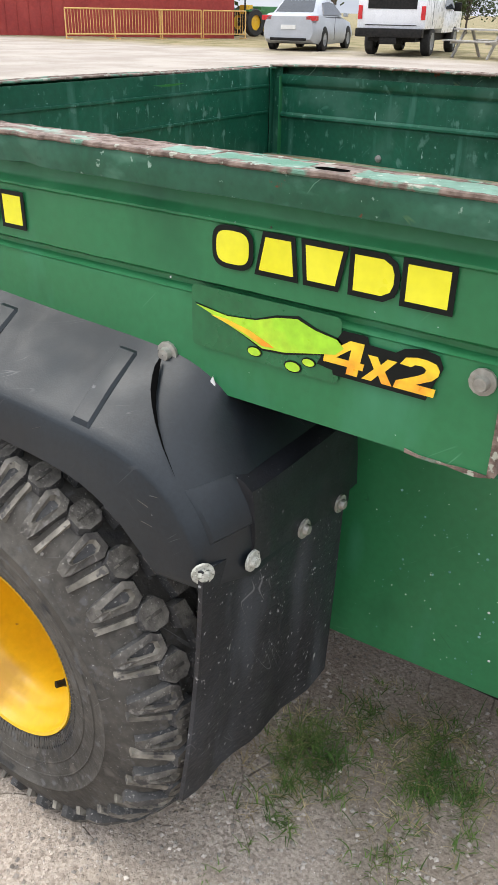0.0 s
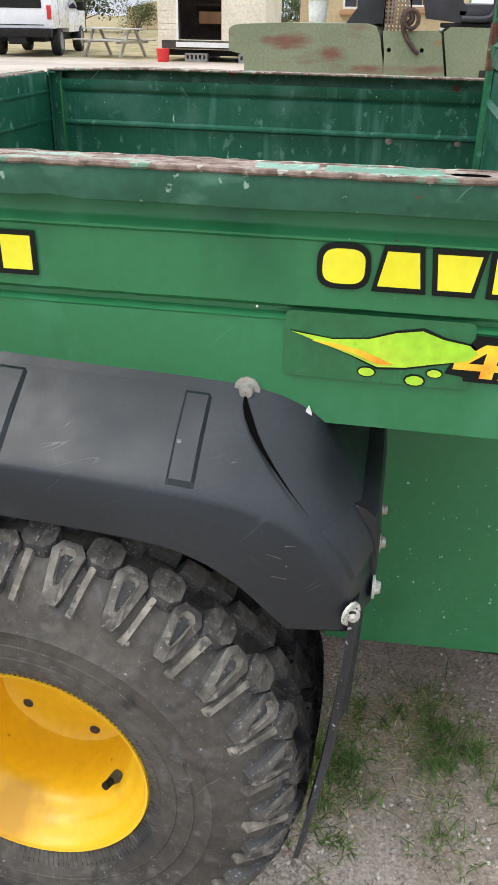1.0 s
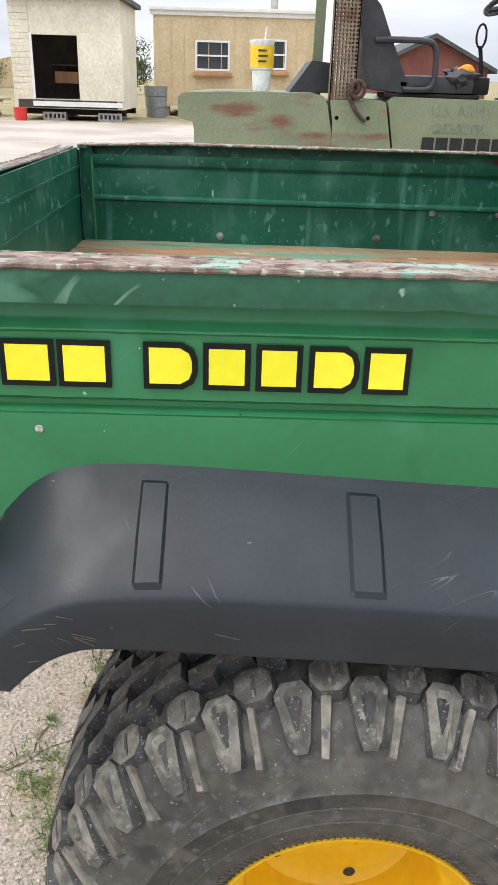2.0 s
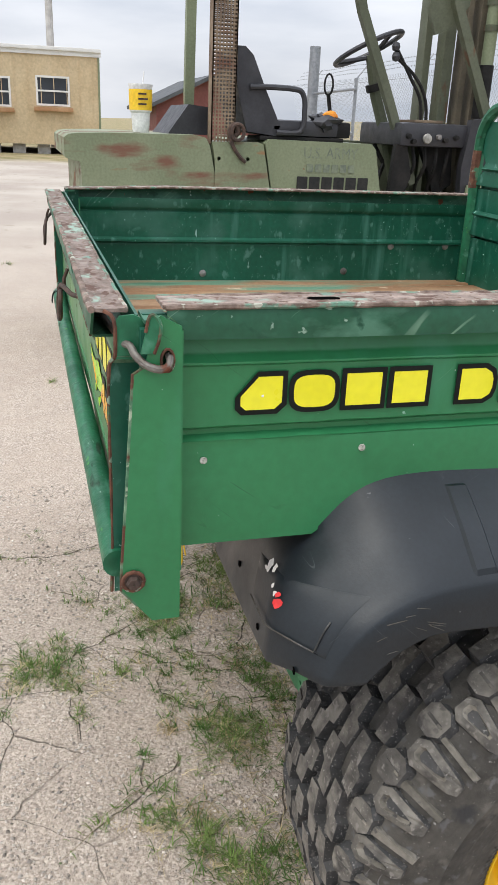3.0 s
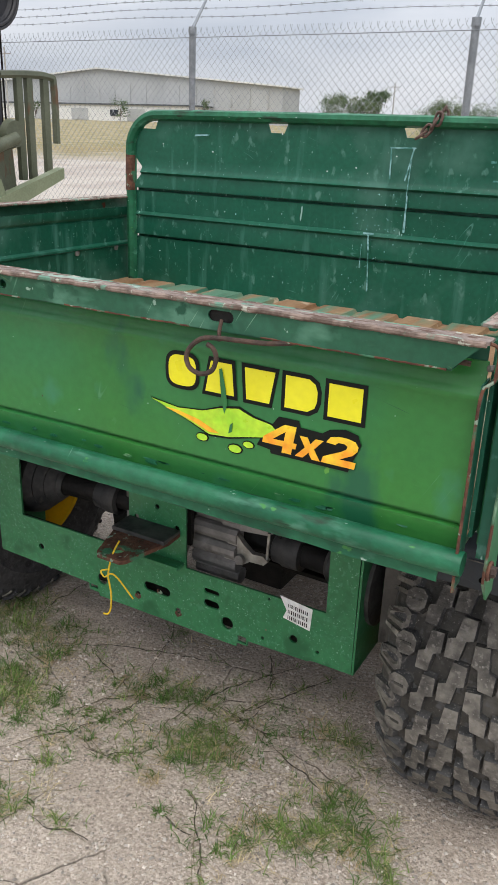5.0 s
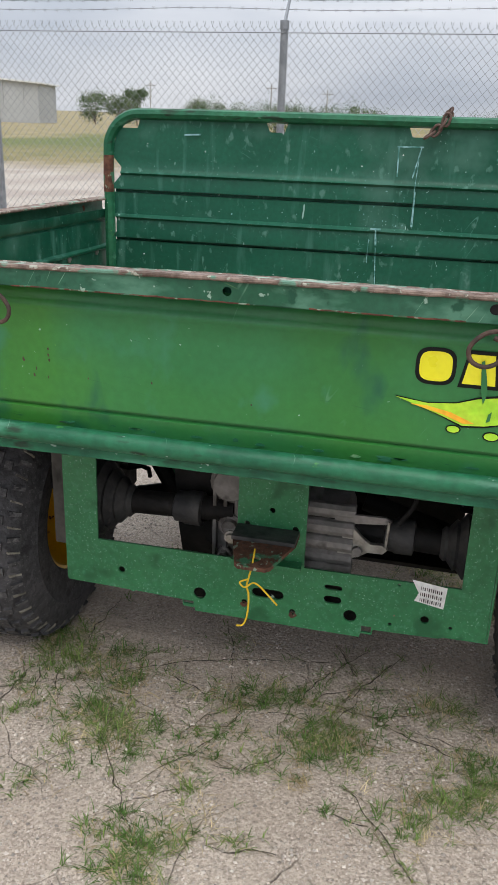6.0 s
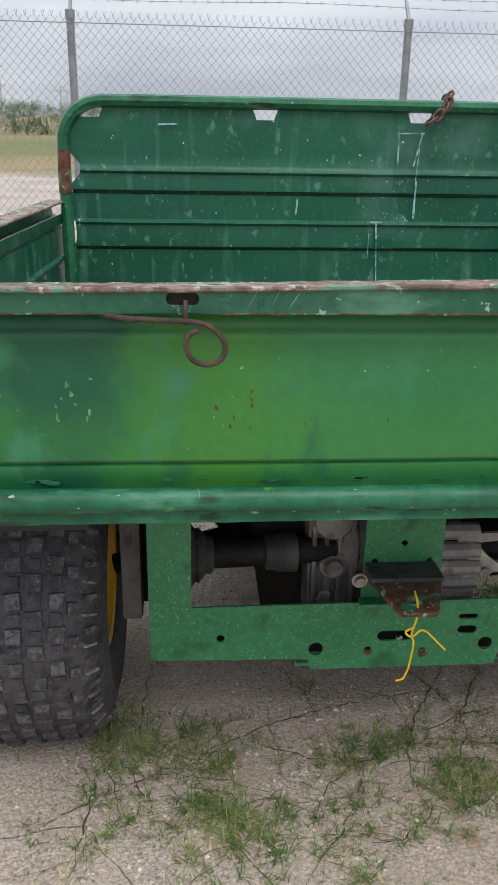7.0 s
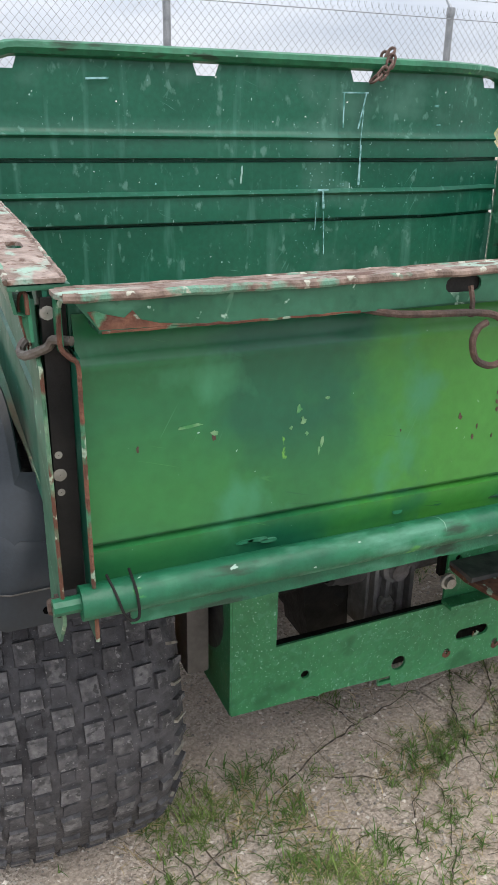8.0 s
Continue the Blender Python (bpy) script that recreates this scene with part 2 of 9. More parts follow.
M["floor_metal"] = mat("rusty_bed_floor", (0.24, 0.125, 0.06), (0.32, 0.20, 0.11), 6, (0.4, 0.6), 0.7, bump=0.2, stretch=(2.5, 0.5, 1),
                       spots=[((0.11, 0.23, 0.15), 6, 0.49, 0.14, (3.0, 0.45, 1), 0.6), ((0.05, 0.16, 0.10), 7, 0.62, 0.06, (2.5, 0.5, 1), 0.6),
                              ((0.5, 0.38, 0.27), 14, 0.66, 0.04, (1, 1, 1), 0.8)])
# Flat black for the shade inside slots, holes and the split.
M["gap_shade"] = mat("painted_gap_black", (0.003, 0.003, 0.003), (0.004, 0.004, 0.004), 6, rough=1.0, bump=0, spec=0.0)
M["plastic"] = mat("black_plastic", (0.0078, 0.0115, 0.0150), (0.0135, 0.0190, 0.0240), 6, rough=0.42, bump=0.05, bscale=400, fine=0.14,
                   spec=0.44, wave=0.002,
                   spots=[((0.16, 0.16, 0.165), 60, 0.735, 0.03, (1, 1, 1), 0.7), ((0.022, 0.0285, 0.034), 6, 0.56, 0.16, (1, 1, 1), 0.6)],
                   lines=[((0.075, 0.076, 0.08), 9, 0.006, 0.38, ST), ((0.11, 0.11, 0.112), 6, 0.005, 0.36, ST)])
M["flap"] = mat("mudflap_rubber", (0.0075, 0.0090, 0.0125), (0.015, 0.0172, 0.022), 7, rough=0.5, bump=0.3, bscale=160,
                spots=[((0.30, 0.30, 0.30), 210, 0.652, 0.03, (1, 1, 0.7), 0.9), ((0.045, 0.049, 0.057), 12, 0.57, 0.16, (1, 1, 0.2), 0.8), ((0.30, 0.30, 0.29), 60, 0.71, 0.03, (1, 1, 0.5), 0.9)],
                lines=[((0.13, 0.13, 0.135), 8, 0.007, 0.42, ST)])
M["tyre"] = mat("tyre_rubber", (0.043, 0.039, 0.033), (0.080, 0.073, 0.062), 8, rough=0.8, bump=0.4, bscale=150, fine=0.25,
                spots=[((0.094, 0.087, 0.076), 10, 0.56, 0.15, (1, 1, 1), 0.9), ((0.105, 0.103, 0.10), 60, 0.58, 0.10, (1, 1, 1), 0.95), ((0.24, 0.225, 0.195), 330, 0.675, 0.03, (1, 1, 1), 0.95), ((0.11, 0.10, 0.085), 30, 0.60, 0.10, (1, 1, 1), 0.95), ((0.024, 0.024, 0.024), 14, 0.62, 0.06, (1, 1, 1), 0.7), ((0.30, 0.29, 0.27), 90, 0.72, 0.02, (1, 1, 1), 0.95)],
                lines=[((0.15, 0.145, 0.138), 7, 0.006, 0.42, ST), ((0.13, 0.127, 0.12), 11, 0.008, 0.38, (0.6, 0.6, 9))])
M["worn_tyre"] = mat("worn_tyre_rubber", (0.038, 0.037, 0.040), (0.058, 0.056, 0.059), 26, rough=0.8, bump=0.6, bscale=130, fine=0.3,
                     spots=[((0.085, 0.083, 0.085), 70, 0.58, 0.08, (1, 1, 1), 0.9), ((0.024, 0.023, 0.025), 24, 0.60, 0.06, (1, 1, 1), 0.9), ((0.17, 0.168, 0.165), 300, 0.66, 0.04, (1, 1, 1), 0.95)])
M["worn_block"] = mat("scuffed_block_rubber", (0.060, 0.058, 0.061), (0.105, 0.102, 0.101), 90, rough=0.85, bump=0.7, bscale=170, fine=0.35, island=0.45,
                      spots=[((0.045, 0.044, 0.045), 80, 0.56, 0.06, (1, 1, 1), 0.9), ((0.16, 0.157, 0.155), 160, 0.62, 0.05, (1, 1, 1), 0.9)])
M["lug"] = mat("tyre_lug_rubber", (0.038, 0.038, 0.038), (0.067, 0.065, 0.063), 22, rough=0.72, bump=0.35, bscale=150, fine=0.2,
               spots=[((0.13, 0.12, 0.11), 90, 0.60, 0.08, (1, 1, 1), 0.95), ((0.28, 0.27, 0.25), 340, 0.63, 0.04, (1, 1, 1), 0.95)])
# Lighter copy of lug for block tops: dust plus light put into the colour.
M["lug_face"] = mat("dusty_lit_lug_rubber", (0.072, 0.066, 0.058), (0.148, 0.136, 0.116), 34, rough=0.88, bump=0.5, bscale=150, fine=0.25, island=0.2,
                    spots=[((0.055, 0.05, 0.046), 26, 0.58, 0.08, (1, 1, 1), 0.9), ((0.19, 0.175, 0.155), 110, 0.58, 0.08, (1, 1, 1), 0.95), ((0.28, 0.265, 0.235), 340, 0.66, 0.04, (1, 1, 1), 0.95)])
# Pale lug flanks: dust, with the light on their sides put in too.
M["dust_lit_edge"] = mat("dusty_lit_lug_edge", (0.13, 0.119, 0.098), (0.235, 0.215, 0.18), 40, rough=0.9, bump=0.5, bscale=150, fine=0.25, island=0.3, spots=[((0.08, 0.075, 0.07), 60, 0.58, 0.06, (1, 1, 1), 0.9)])
M["yellow"] = mat("yellow_wheel_paint", (0.74, 0.42, 0.006), (0.80, 0.48, 0.012), 6, rough=0.4, bump=0.04, fine=0.05, coat=0.2,
                  spots=[((0.33, 0.17, 0.06), 26, 0.70, 0.03, (1, 1, 1), 0.9), ((0.50, 0.27, 0.012), 7, 0.60, 0.12, (1, 1, 1), 0.6), ((0.06, 0.045, 0.025), 44, 0.735, 0.02, (1, 1, 1), 0.9)])
M["steel"] = mat("dull_zinc", (0.28, 0.27, 0.24), (0.42, 0.41, 0.37), 50, rough=0.5, metal=0.6, bump=0.3)
M["white_nut"] = mat("spattered_nut", (0.36, 0.36, 0.31), (0.52, 0.52, 0.46), 120, rough=0.7, bump=0.4,
                     spots=[((0.16, 0.16, 0.13), 420, 0.55, 0.12, (1, 1, 1), 0.7), ((0.62, 0.62, 0.56), 260, 0.60, 0.08, (1, 1, 1), 0.7)])
M["alu"] = mat("cast_aluminium", (0.19, 0.18, 0.17), (0.28, 0.265, 0.25), 20, rough=0.6, metal=0.3, bump=0.3,
               spots=[((0.09, 0.08, 0.07), 12, 0.57, 0.1, (1, 1, 1), 0.9)])
# Greasy steel black; also the shade backings behind slots and under the bed.
M["dark"] = mat("greasy_steel_and_shade", (0.008, 0.0078, 0.0075), (0.018, 0.0165, 0.015), 15, rough=0.65, bump=0.3, spec=0.25)
M["bracket"] = mat("dusty_grey_bracket", (0.075, 0.068, 0.060), (0.12, 0.108, 0.096), 14, rough=0.75, bump=0.2, spots=[((0.045, 0.04, 0.036), 20, 0.58, 0.08, (1, 1, 0.4), 0.9)])
M["seal"] = mat("boot_rubber", (0.03, 0.03, 0.031), (0.065, 0.063, 0.06), 25, rough=0.6, bump=0.2, spots=[((0.10, 0.095, 0.085), 30, 0.62, 0.08, (1, 1, 1), 0.9)])
M["frame_green"] = mat("chipped_frame_paint", (0.022, 0.165, 0.06), (0.03, 0.19, 0.072), 6, rough=0.42, bump=0.08,
                       spots=[((0.050, 0.215, 0.105), 110, 0.57, 0.08, (1, 1, 1), 0.6), ((0.20, 0.40, 0.29), 260, 0.645, 0.04, (1, 1, 1), 0.8), ((0.012, 0.11, 0.04), 14, 0.58, 0.1, (1, 1, 1), 0.5), ((0.2, 0.14, 0.1), 45, 0.74, 0.02, (1, 1, 1), 0.9)])
M["decal_black"] = mat("black_vinyl", (0.004, 0.006, 0.005), (0.007, 0.009, 0.008), 20, rough=0.5, bump=0.03, spec=0.2)
M["decal_yellow"] = mat("yellow_vinyl", (0.80, 0.74, 0.015), (0.86, 0.8, 0.03), 9, rough=0.35, bump=0.03, fine=0.04,
                        spots=[((0.1, 0.14, 0.03), 60, 0.74, 0.02, (1, 1, 1), 0.7)])
M["decal_lime"] = mat("lime_vinyl", (0.36, 0.68, 0.03), (0.5, 0.75, 0.04), 30, rough=0.35, bump=0.03)
M["decal_orange"] = mat("orange_vinyl", (0.88, 0.33, 0.02), (0.92, 0.58, 0.03), 34, rough=0.35, bump=0.03)
sprayed(M["decal_orange"], [((0.90, 0.62, 0.03), 0.796, 0.812, 1.0, 1.1)], "Z", 0.003)
M["decal_green"] = mat("clear_vinyl_over_green", (0.014, 0.125, 0.042), (0.018, 0.14, 0.05), 12, rough=0.3, bump=0.03)
M["white"] = mat("white_film", (0.7, 0.7, 0.68), (0.8, 0.8, 0.78), 30, rough=0.5, bump=0.05)
M["red"] = mat("torn_red_sticker", (0.6, 0.02, 0.025), (0.7, 0.04, 0.04), 40, rough=0.5, bump=0.05)
M["cord"] = mat("yellow_cord", (0.75, 0.48, 0.015), (0.82, 0.58, 0.03), 90, rough=0.7, bump=0.4, bscale=600)
M["chain"] = mat("rusty_chain", (0.09, 0.055, 0.045), (0.17, 0.11, 0.09), 70, rough=0.7, metal=0.4, bump=0.4)
M["latch_steel"] = mat("worn_latch_steel", (0.10, 0.085, 0.072), (0.20, 0.185, 0.165), 60, rough=0.55, metal=0.5, bump=0.4, spots=[(RUST, 40, 0.56, 0.06, (1, 1, 1), 0.9)])
M["drip"] = mat("pale_paint_drip", (0.05, 0.19, 0.16), (0.25, 0.46, 0.47), 75, (0.40, 0.58), rough=0.6, bump=0.1)


# ---------------------------------------------------------------- building helpers
def mesh_of(bm, name, material, smooth=35):
    bmesh.ops.recalc_face_normals(bm, faces=bm.faces)
    me = bpy.data.meshes.new(name)
    bm.to_mesh(me)
    bm.free()
    me.materials.append(material)
    if smooth:
        me.shade_smooth()
        me.set_sharp_from_angle(angle=radians(smooth))
    else:
        me.shade_flat()
    return me


def part(name, bm, material, parent, label="", smooth=35):
    ob = new(name, mesh_of(bm, name, material, smooth))
    ob.parent = parent
    if label:
        tagged(ob, label)
    return ob


def thing(name, label, category, group="", kind="", bm=None, material=None, smooth=35):
    ob = new(name, mesh_of(bm, name, material, smooth) if bm else None)
    return tagged(ob, label, category, group, kind)


def add_box(bm, lo, hi, bevel=0.0, m=None):
    lo, hi = Vector(lo), Vector(hi)
    r = bmesh.ops.create_cube(bm, size=1.0)
    vs = r["verts"]
    for v in vs:
        v.co = Vector([lo[i] + (v.co[i] + 0.5) * (hi[i] - lo[i]) for i in range(3)])
    if bevel:
        es = list({e for v in vs for e in v.link_edges})
        got = bmesh.ops.bevel(bm, geom=es, offset=bevel, segments=2, affect="EDGES", profile=0.7)
        vs = list({v for f in got["faces"] for v in f.verts} | {v for v in vs if v.is_valid})
    if m is not None:
        bmesh.ops.transform(bm, matrix=m, verts=vs)
    return vs


def box(lo, hi, bevel=0.0, m=None):
    bm = bmesh.new()
    add_box(bm, lo, hi, bevel, m)
    return bm


def smooth_path(pts, steps=6):
    """A Catmull-Rom line through the points."""
    p = [Vector(q) for q in pts]
    p = [p[0] * 2 - p[1]] + p + [p[-1] * 2 - p[-2]]
    out = []
    for i in range(1, len(p) - 2):
        for k in range(steps):
            t = k / steps
            a, b, c, d = p[i - 1], p[i], p[i + 1], p[i + 2]
            out.append(0.5 * ((2 * b) + (c - a) * t + (2 * a - 5 * b + 4 * c - d) * t * t + (3 * b - a - 3 * c + d) * t ** 3))
    out.append(p[-2])
    return out


def add_tube(bm, pts, r, seg=8, r2=None, flat=1.0):
    """A round (or flattened) bar along the points, closed at both ends; r2: the radius at the far end."""
    pts = [Vector(p) for p in pts]
    rings, up = [], None
    for i, p in enumerate(pts):
        d = (pts[min(i + 1, len(pts) - 1)] - pts[max(i - 1, 0)]).normalized()
        if up is None:
            up = d.orthogonal().normalized()
        up = (up - d * up.dot(d)).normalized()
        side = d.cross(up)
        rad = r if r2 is None else r + (r2 - r) * i / (len(pts) - 1)
        rings.append([bm.verts.new(p + up * math.cos(2 * math.pi * k / seg) * rad + side * math.sin(2 * math.pi * k / seg) * rad * flat) for k in range(seg)])
    for a, b in zip(rings, rings[1:]):
        for k in range(seg):
            bm.faces.new((a[k], a[(k + 1) % seg], b[(k + 1) % seg], b[k]))
    bm.faces.new(rings[0][::-1])
    bm.faces.new(rings[-1])


def tube(pts, r, seg=8, r2=None):
    bm = bmesh.new()
    add_tube(bm, pts, r, seg, r2)
    return bm


def add_lathe(bm, prof, axis, centre, seg=48, caps=False):
    """Turns (radius, along) pairs round an axis through the centre."""
    c = Vector(centre)
    rings = []
    for r, h in prof:
        ring = []
        for k in range(seg):
            a = 2 * math.pi * k / seg
            u, v = r * math.cos(a), r * math.sin(a)
            ring.append(bm.verts.new(c + Vector({"x": (h, u, v), "y": (u, h, v), "z": (u, v, h)}[axis])))
        rings.append(ring)
    for a, b in zip(rings, rings[1:]):
        for k in range(seg):
            bm.faces.new((a[k], a[(k + 1) % seg], b[(k + 1) % seg], b[k]))
    if caps:
        bm.faces.new(rings[0][::-1])
        bm.faces.new(rings[-1])


def lathe(prof, axis, centre, seg=48, caps=False):
    bm = bmesh.new()
    add_lathe(bm, prof, axis, centre, seg, caps)
    return bm


def add_plate(bm, outer, put, thick, holes=()):
    """A flat plate with an outline and holes, given in (u, v); put(u, v, depth) lays it in the place."""
    edges = []
    for loop in (outer, *holes):
        vs = [bm.verts.new(put(u, v, 0.0)) for u, v in loop]
        edges += [bm.edges.new((vs[i], vs[(i + 1) % len(vs)])) for i in range(len(vs))]
    faces = [f for f in bmesh.ops.triangle_fill(bm, edges=edges, use_beauty=True)["geom"] if isinstance(f, bmesh.types.BMFace)]
    got = bmesh.ops.extrude_face_region(bm, geom=faces)["geom"]
    move = Vector(put(0, 0, thick)) - Vector(put(0, 0, 0))
    bmesh.ops.translate(bm, vec=move, verts=[v for v in got if isinstance(v, bmesh.types.BMVert)])


def plate(outer, put, thick, holes=()):
    bm = bmesh.new()
    add_plate(bm, outer, put, thick, holes)
    return bm


def circle2(u, v, r, n=14, ru=None):
    return [(u + (ru or r) * math.cos(2 * math.pi * k / n), v + r * math.sin(2 * math.pi * k / n)) for k in range(n)]


def slot2(u, v, w, h, n=6):
    out = []
    for s in (1, -1):
        for k in range(n + 1):
            a = -math.pi / 2 + math.pi * k / n
            out.append((u + s * (w / 2 - h / 2) + s * math.cos(a) * h / 2, v + s * math.sin(a) * h / 2))
    return out


def rect2(u0, v0, u1, v1, r=0.0, n=4):
    if not r:
        return [(u0, v0), (u1, v0), (u1, v1), (u0, v1)]
    out = []
    for cu, cv, a0 in ((u1 - r, v0 + r, -90), (u1 - r, v1 - r, 0), (u0 + r, v1 - r, 90), (u0 + r, v0 + r, 180)):
        for k in range(n + 1):
            a = radians(a0 + 90 * k / n)
            out.append((cu + r * math.cos(a), cv + r * math.sin(a)))
    return out


def shell(rows, offset):
    """A closed sheet: rows of points, and the same again moved by offset (a vector, or a function of the point)."""
    bm = bmesh.new()
    back = offset if callable(offset) else (lambda p: p + Vector(offset))
    a = [[bm.verts.new(p) for p in r] for r in rows]
    b = [[bm.verts.new(back(Vector(p))) for p in r] for r in rows]
    n, k = len(rows), len(rows[0])
    for i in range(n - 1):
        for j in range(k - 1):
            bm.faces.new((a[i][j], a[i][j + 1], a[i + 1][j + 1], a[i + 1][j]))
            bm.faces.new((b[i][j], b[i + 1][j], b[i + 1][j + 1], b[i][j + 1]))
    for i in range(n - 1):
        for j in (0, k - 1):
            bm.faces.new((a[i][j], a[i + 1][j], b[i + 1][j], b[i][j]))
    for j in range(k - 1):
        for i in (0, n - 1):
            bm.faces.new((a[i][j], a[i][j + 1], b[i][j + 1], b[i][j]))
    return bm


def lerp_table(table, t):
    for (a, va), (b, vb) in zip(table, table[1:]):
        if t <= b:
            return va + (vb - va) * max(0.0, (t - a) / (b - a))
    return table[-1][1]


def lettering(text, size, material, put, name, parent, shear=0.0, offset=0.0, thick=0.0008, label="", space=1.0):
    """Letters of the built-in font, laid by put(u, v, depth)."""
    cu = bpy.data.curves.new(name, "FONT")
    cu.body, cu.size, cu.shear, cu.offset = text, size, shear, offset
    cu.resolution_u = 3
    cu.space_character = space
    tmp = new(name, cu)
    me = bpy.data.meshes.new_from_object(tmp.evaluated_get(bpy.context.evaluated_depsgraph_get()))
    bpy.data.objects.remove(tmp)
    bm = bmesh.new()
    bm.from_mesh(me)
    got = bmesh.ops.extrude_face_region(bm, geom=list(bm.faces))["geom"]
    bmesh.ops.translate(bm, vec=(0, 0, 1), verts=[v for v in got if isinstance(v, bmesh.types.BMVert)])
    for v in bm.verts:
        v.co = Vector(put(v.co.x, v.co.y, v.co.z * thick))
    return part(name, bm, material, parent, label, smooth=0)


# ================================================================ the utility vehicle (y is its nose, x its right side)
GROUND = -0.02
vehicle = thing("utility_vehicle", "worn green utility vehicle with steel cargo box and yellow wheels", "utility vehicle")
rng = random.Random(4)


def wob(a=0.0012):
    return rng.uniform(-a, a)


def on_side(u, v, d):
    return (0.6674 + d, u, v)


def on_gate(u, v, d):
    return (u, -0.0010 - d, v)


# ---- side panels: one stamped sheet each, cut out over the fender
BOTTOM = [(0.045, 0.714), (0.198, 0.714), (0.228, 0.744), (0.26, 0.761), (0.31, 0.768), (0.4, 0.766), (0.6, 0.755), (0.77, 0.747), (0.84, 0.722), (1.158, 0.722)]
PROFILE = [(0.0, 0.0), (0.5, 0.0), (0.93, 0.0), (1.0, -0.001)]  # below the groove, as a share
ABOVE = [(0.828, 0.0), (0.8325, -0.009), (0.8375, -0.009), (0.843, 0.0), (0.87, 0.0), (0.9035, 0.0), (0.9062, 0.0034), (0.9082, 0.0032), (0.9135, -0.0035), (0.917, -0.006), (0.938, -0.0075)]


def sag(y):
    """The left rim is beaten down towards its rear end."""
    return -0.008 * max(0.0, min(1.0, 1.0 - (y - 0.02) / 0.24))


def lean(y):
    """The left wall leans inwards towards the headboard."""
    return 0.036 * max(0.0, min(1.05, y / 1.1))


def gate_sag(x):
    """The tailgate's top is beaten down towards its left end."""
    s = max(0.0, min(1.0, (0.06 - x) / 0.56))
    return -0.006 * s * s * (3 - 2 * s)


def side_panel(sx, base, mtl, name, label, cut=True):
    ys = [0.045 + (0.0185 if sx > 0 else 0.0182) * i for i in range(61)]
    rows = []
    for y in ys:
        zb = lerp_table(BOTTOM, y) if cut else 0.716
        dent = 0.0005 * noise.noise(Vector((y * 5, 0.3, 1.7)))
        r = [Vector((base + sx * (dx + dent), y, zb + (0.826 - zb) * s)) for s, dx in PROFILE]
        r += [Vector((base + sx * (dx + dent), y, z + wob(0.0004))) for z, dx in ABOVE]
        if sx < 0:
            r = [p + Vector((lean(y), 0, 0)) for p in r]
        rows.append(r)
    return part(name, shell(rows, (-sx * 0.003, 0, 0)), mtl, vehicle, label)


right_panel = side_panel(1, 0.665, M["green"], "side_panel", "green stamped steel side panel with yellow decals")
left_panel = side_panel(-1, -0.710, M["bed_green"], "side_panel", "dark green stamped side panel with chalky drips", cut=False)


def rim_strip(x_in, x_out, y0, y1, z, slots, name, label):
    """The flat rolled top of a side, rusted, with slots."""
    n = 70
    outline = [(y0 + (y1 - y0) * i / n, x_out + wob()) for i in range(n + 1)] + [(y1 - (y1 - y0) * i / n, x_in + wob()) for i in range(n + 1)]
    holes = [slot2(a, (x_in + x_out) / 2, w, 0.014) for a, w in slots]
    return part(name, plate(outline, lambda u, v, d: (v + (lean(u) if x_in < 0 else 0.0), u, z + d + (sag(u) if x_in < 0 else 0.0)), 0.0035, holes), M["rim_y"], vehicle, label)


rim_strip(0.638, 0.684, 0.03, 1.16, 0.963, [(0.188, 0.034), (0.976, 0.034)], "top_rim", "flat top rim with flaking paint and rust")
rim_strip(-0.695, -0.735, 0.012, 1.14, 0.963, [(0.155, 0.034), (0.976, 0.034)], "top_rim", "flat top rim with flaking paint and rust")


for x, y0, y1 in ((0.684, 0.032, 1.158), (0.638, 0.032, 1.155), (-0.695, 0.014, 1.138), (-0.735, 0.014, 1.138)):
    part("rust_edge", tube([(x + wob(0.0004) + (lean(y0 + (y1 - y0) * i / 90) if x < 0 else 0.0), y0 + (y1 - y0) * i / 90, 0.9649 + wob(0.0006) + (sag(y0 + (y1 - y0) * i / 90) if x < 0 else 0.0)) for i in range(91)], 0.0027, 6), M["rim_edge"], vehicle)


def rim_lip(x, sx, y0, y1, mtl):
    rows = []
    for i in range(81):
        y = y0 + (y1 - y0) * i / 80
        d = 0.0035 * noise.noise(Vector((y * 7, 2.2, sx))) + 0.004 * math.exp(-((y - 0.6) / 0.02) ** 2)
        g = sag(y) if sx < 0 else 0.0
        rows.append([Vector((x - sx * 0.0005, y, 0.9625 + g)), Vector((x + sx * 0.001, y, 0.957 + g)), Vector((x - sx * d, y, 0.945)), Vector((x - sx * (d + 0.002), y, 0.934 + 0.5 * d)), Vector((x - sx * (d + 0.012), y, 0.9315 + 0.5 * d))])
    if sx < 0:
        rows = [[p + Vector((lean(p.y), 0, 0)) for p in q] for q in rows]
    return part("rim_lip", shell(rows, (-sx * 0.0025, 0, 0)), mtl, vehicle)


rim_lip(0.6825, 1, 0.034, 1.16, M["lip_green"])
rim_lip(-0.7335, -1, 0.014, 1.14, M["lip_green"])
part("rolled_edge", box((0.652, 1.155, 0.724), (0.667, 1.162, 0.93)), M["rim_edge"], vehicle)
# black plates set into the right rim's slots, for the shade inside
for ys in (0.188, 0.976):
    part("slot_opening", plate(slot2(ys, 0.661, 0.0335, 0.0135), lambda u, v, d: (v, u, 0.9658 + d), 0.0008), M["gap_shade"], vehicle, "black plate in the rim slot, for the shade inside", smooth=0)
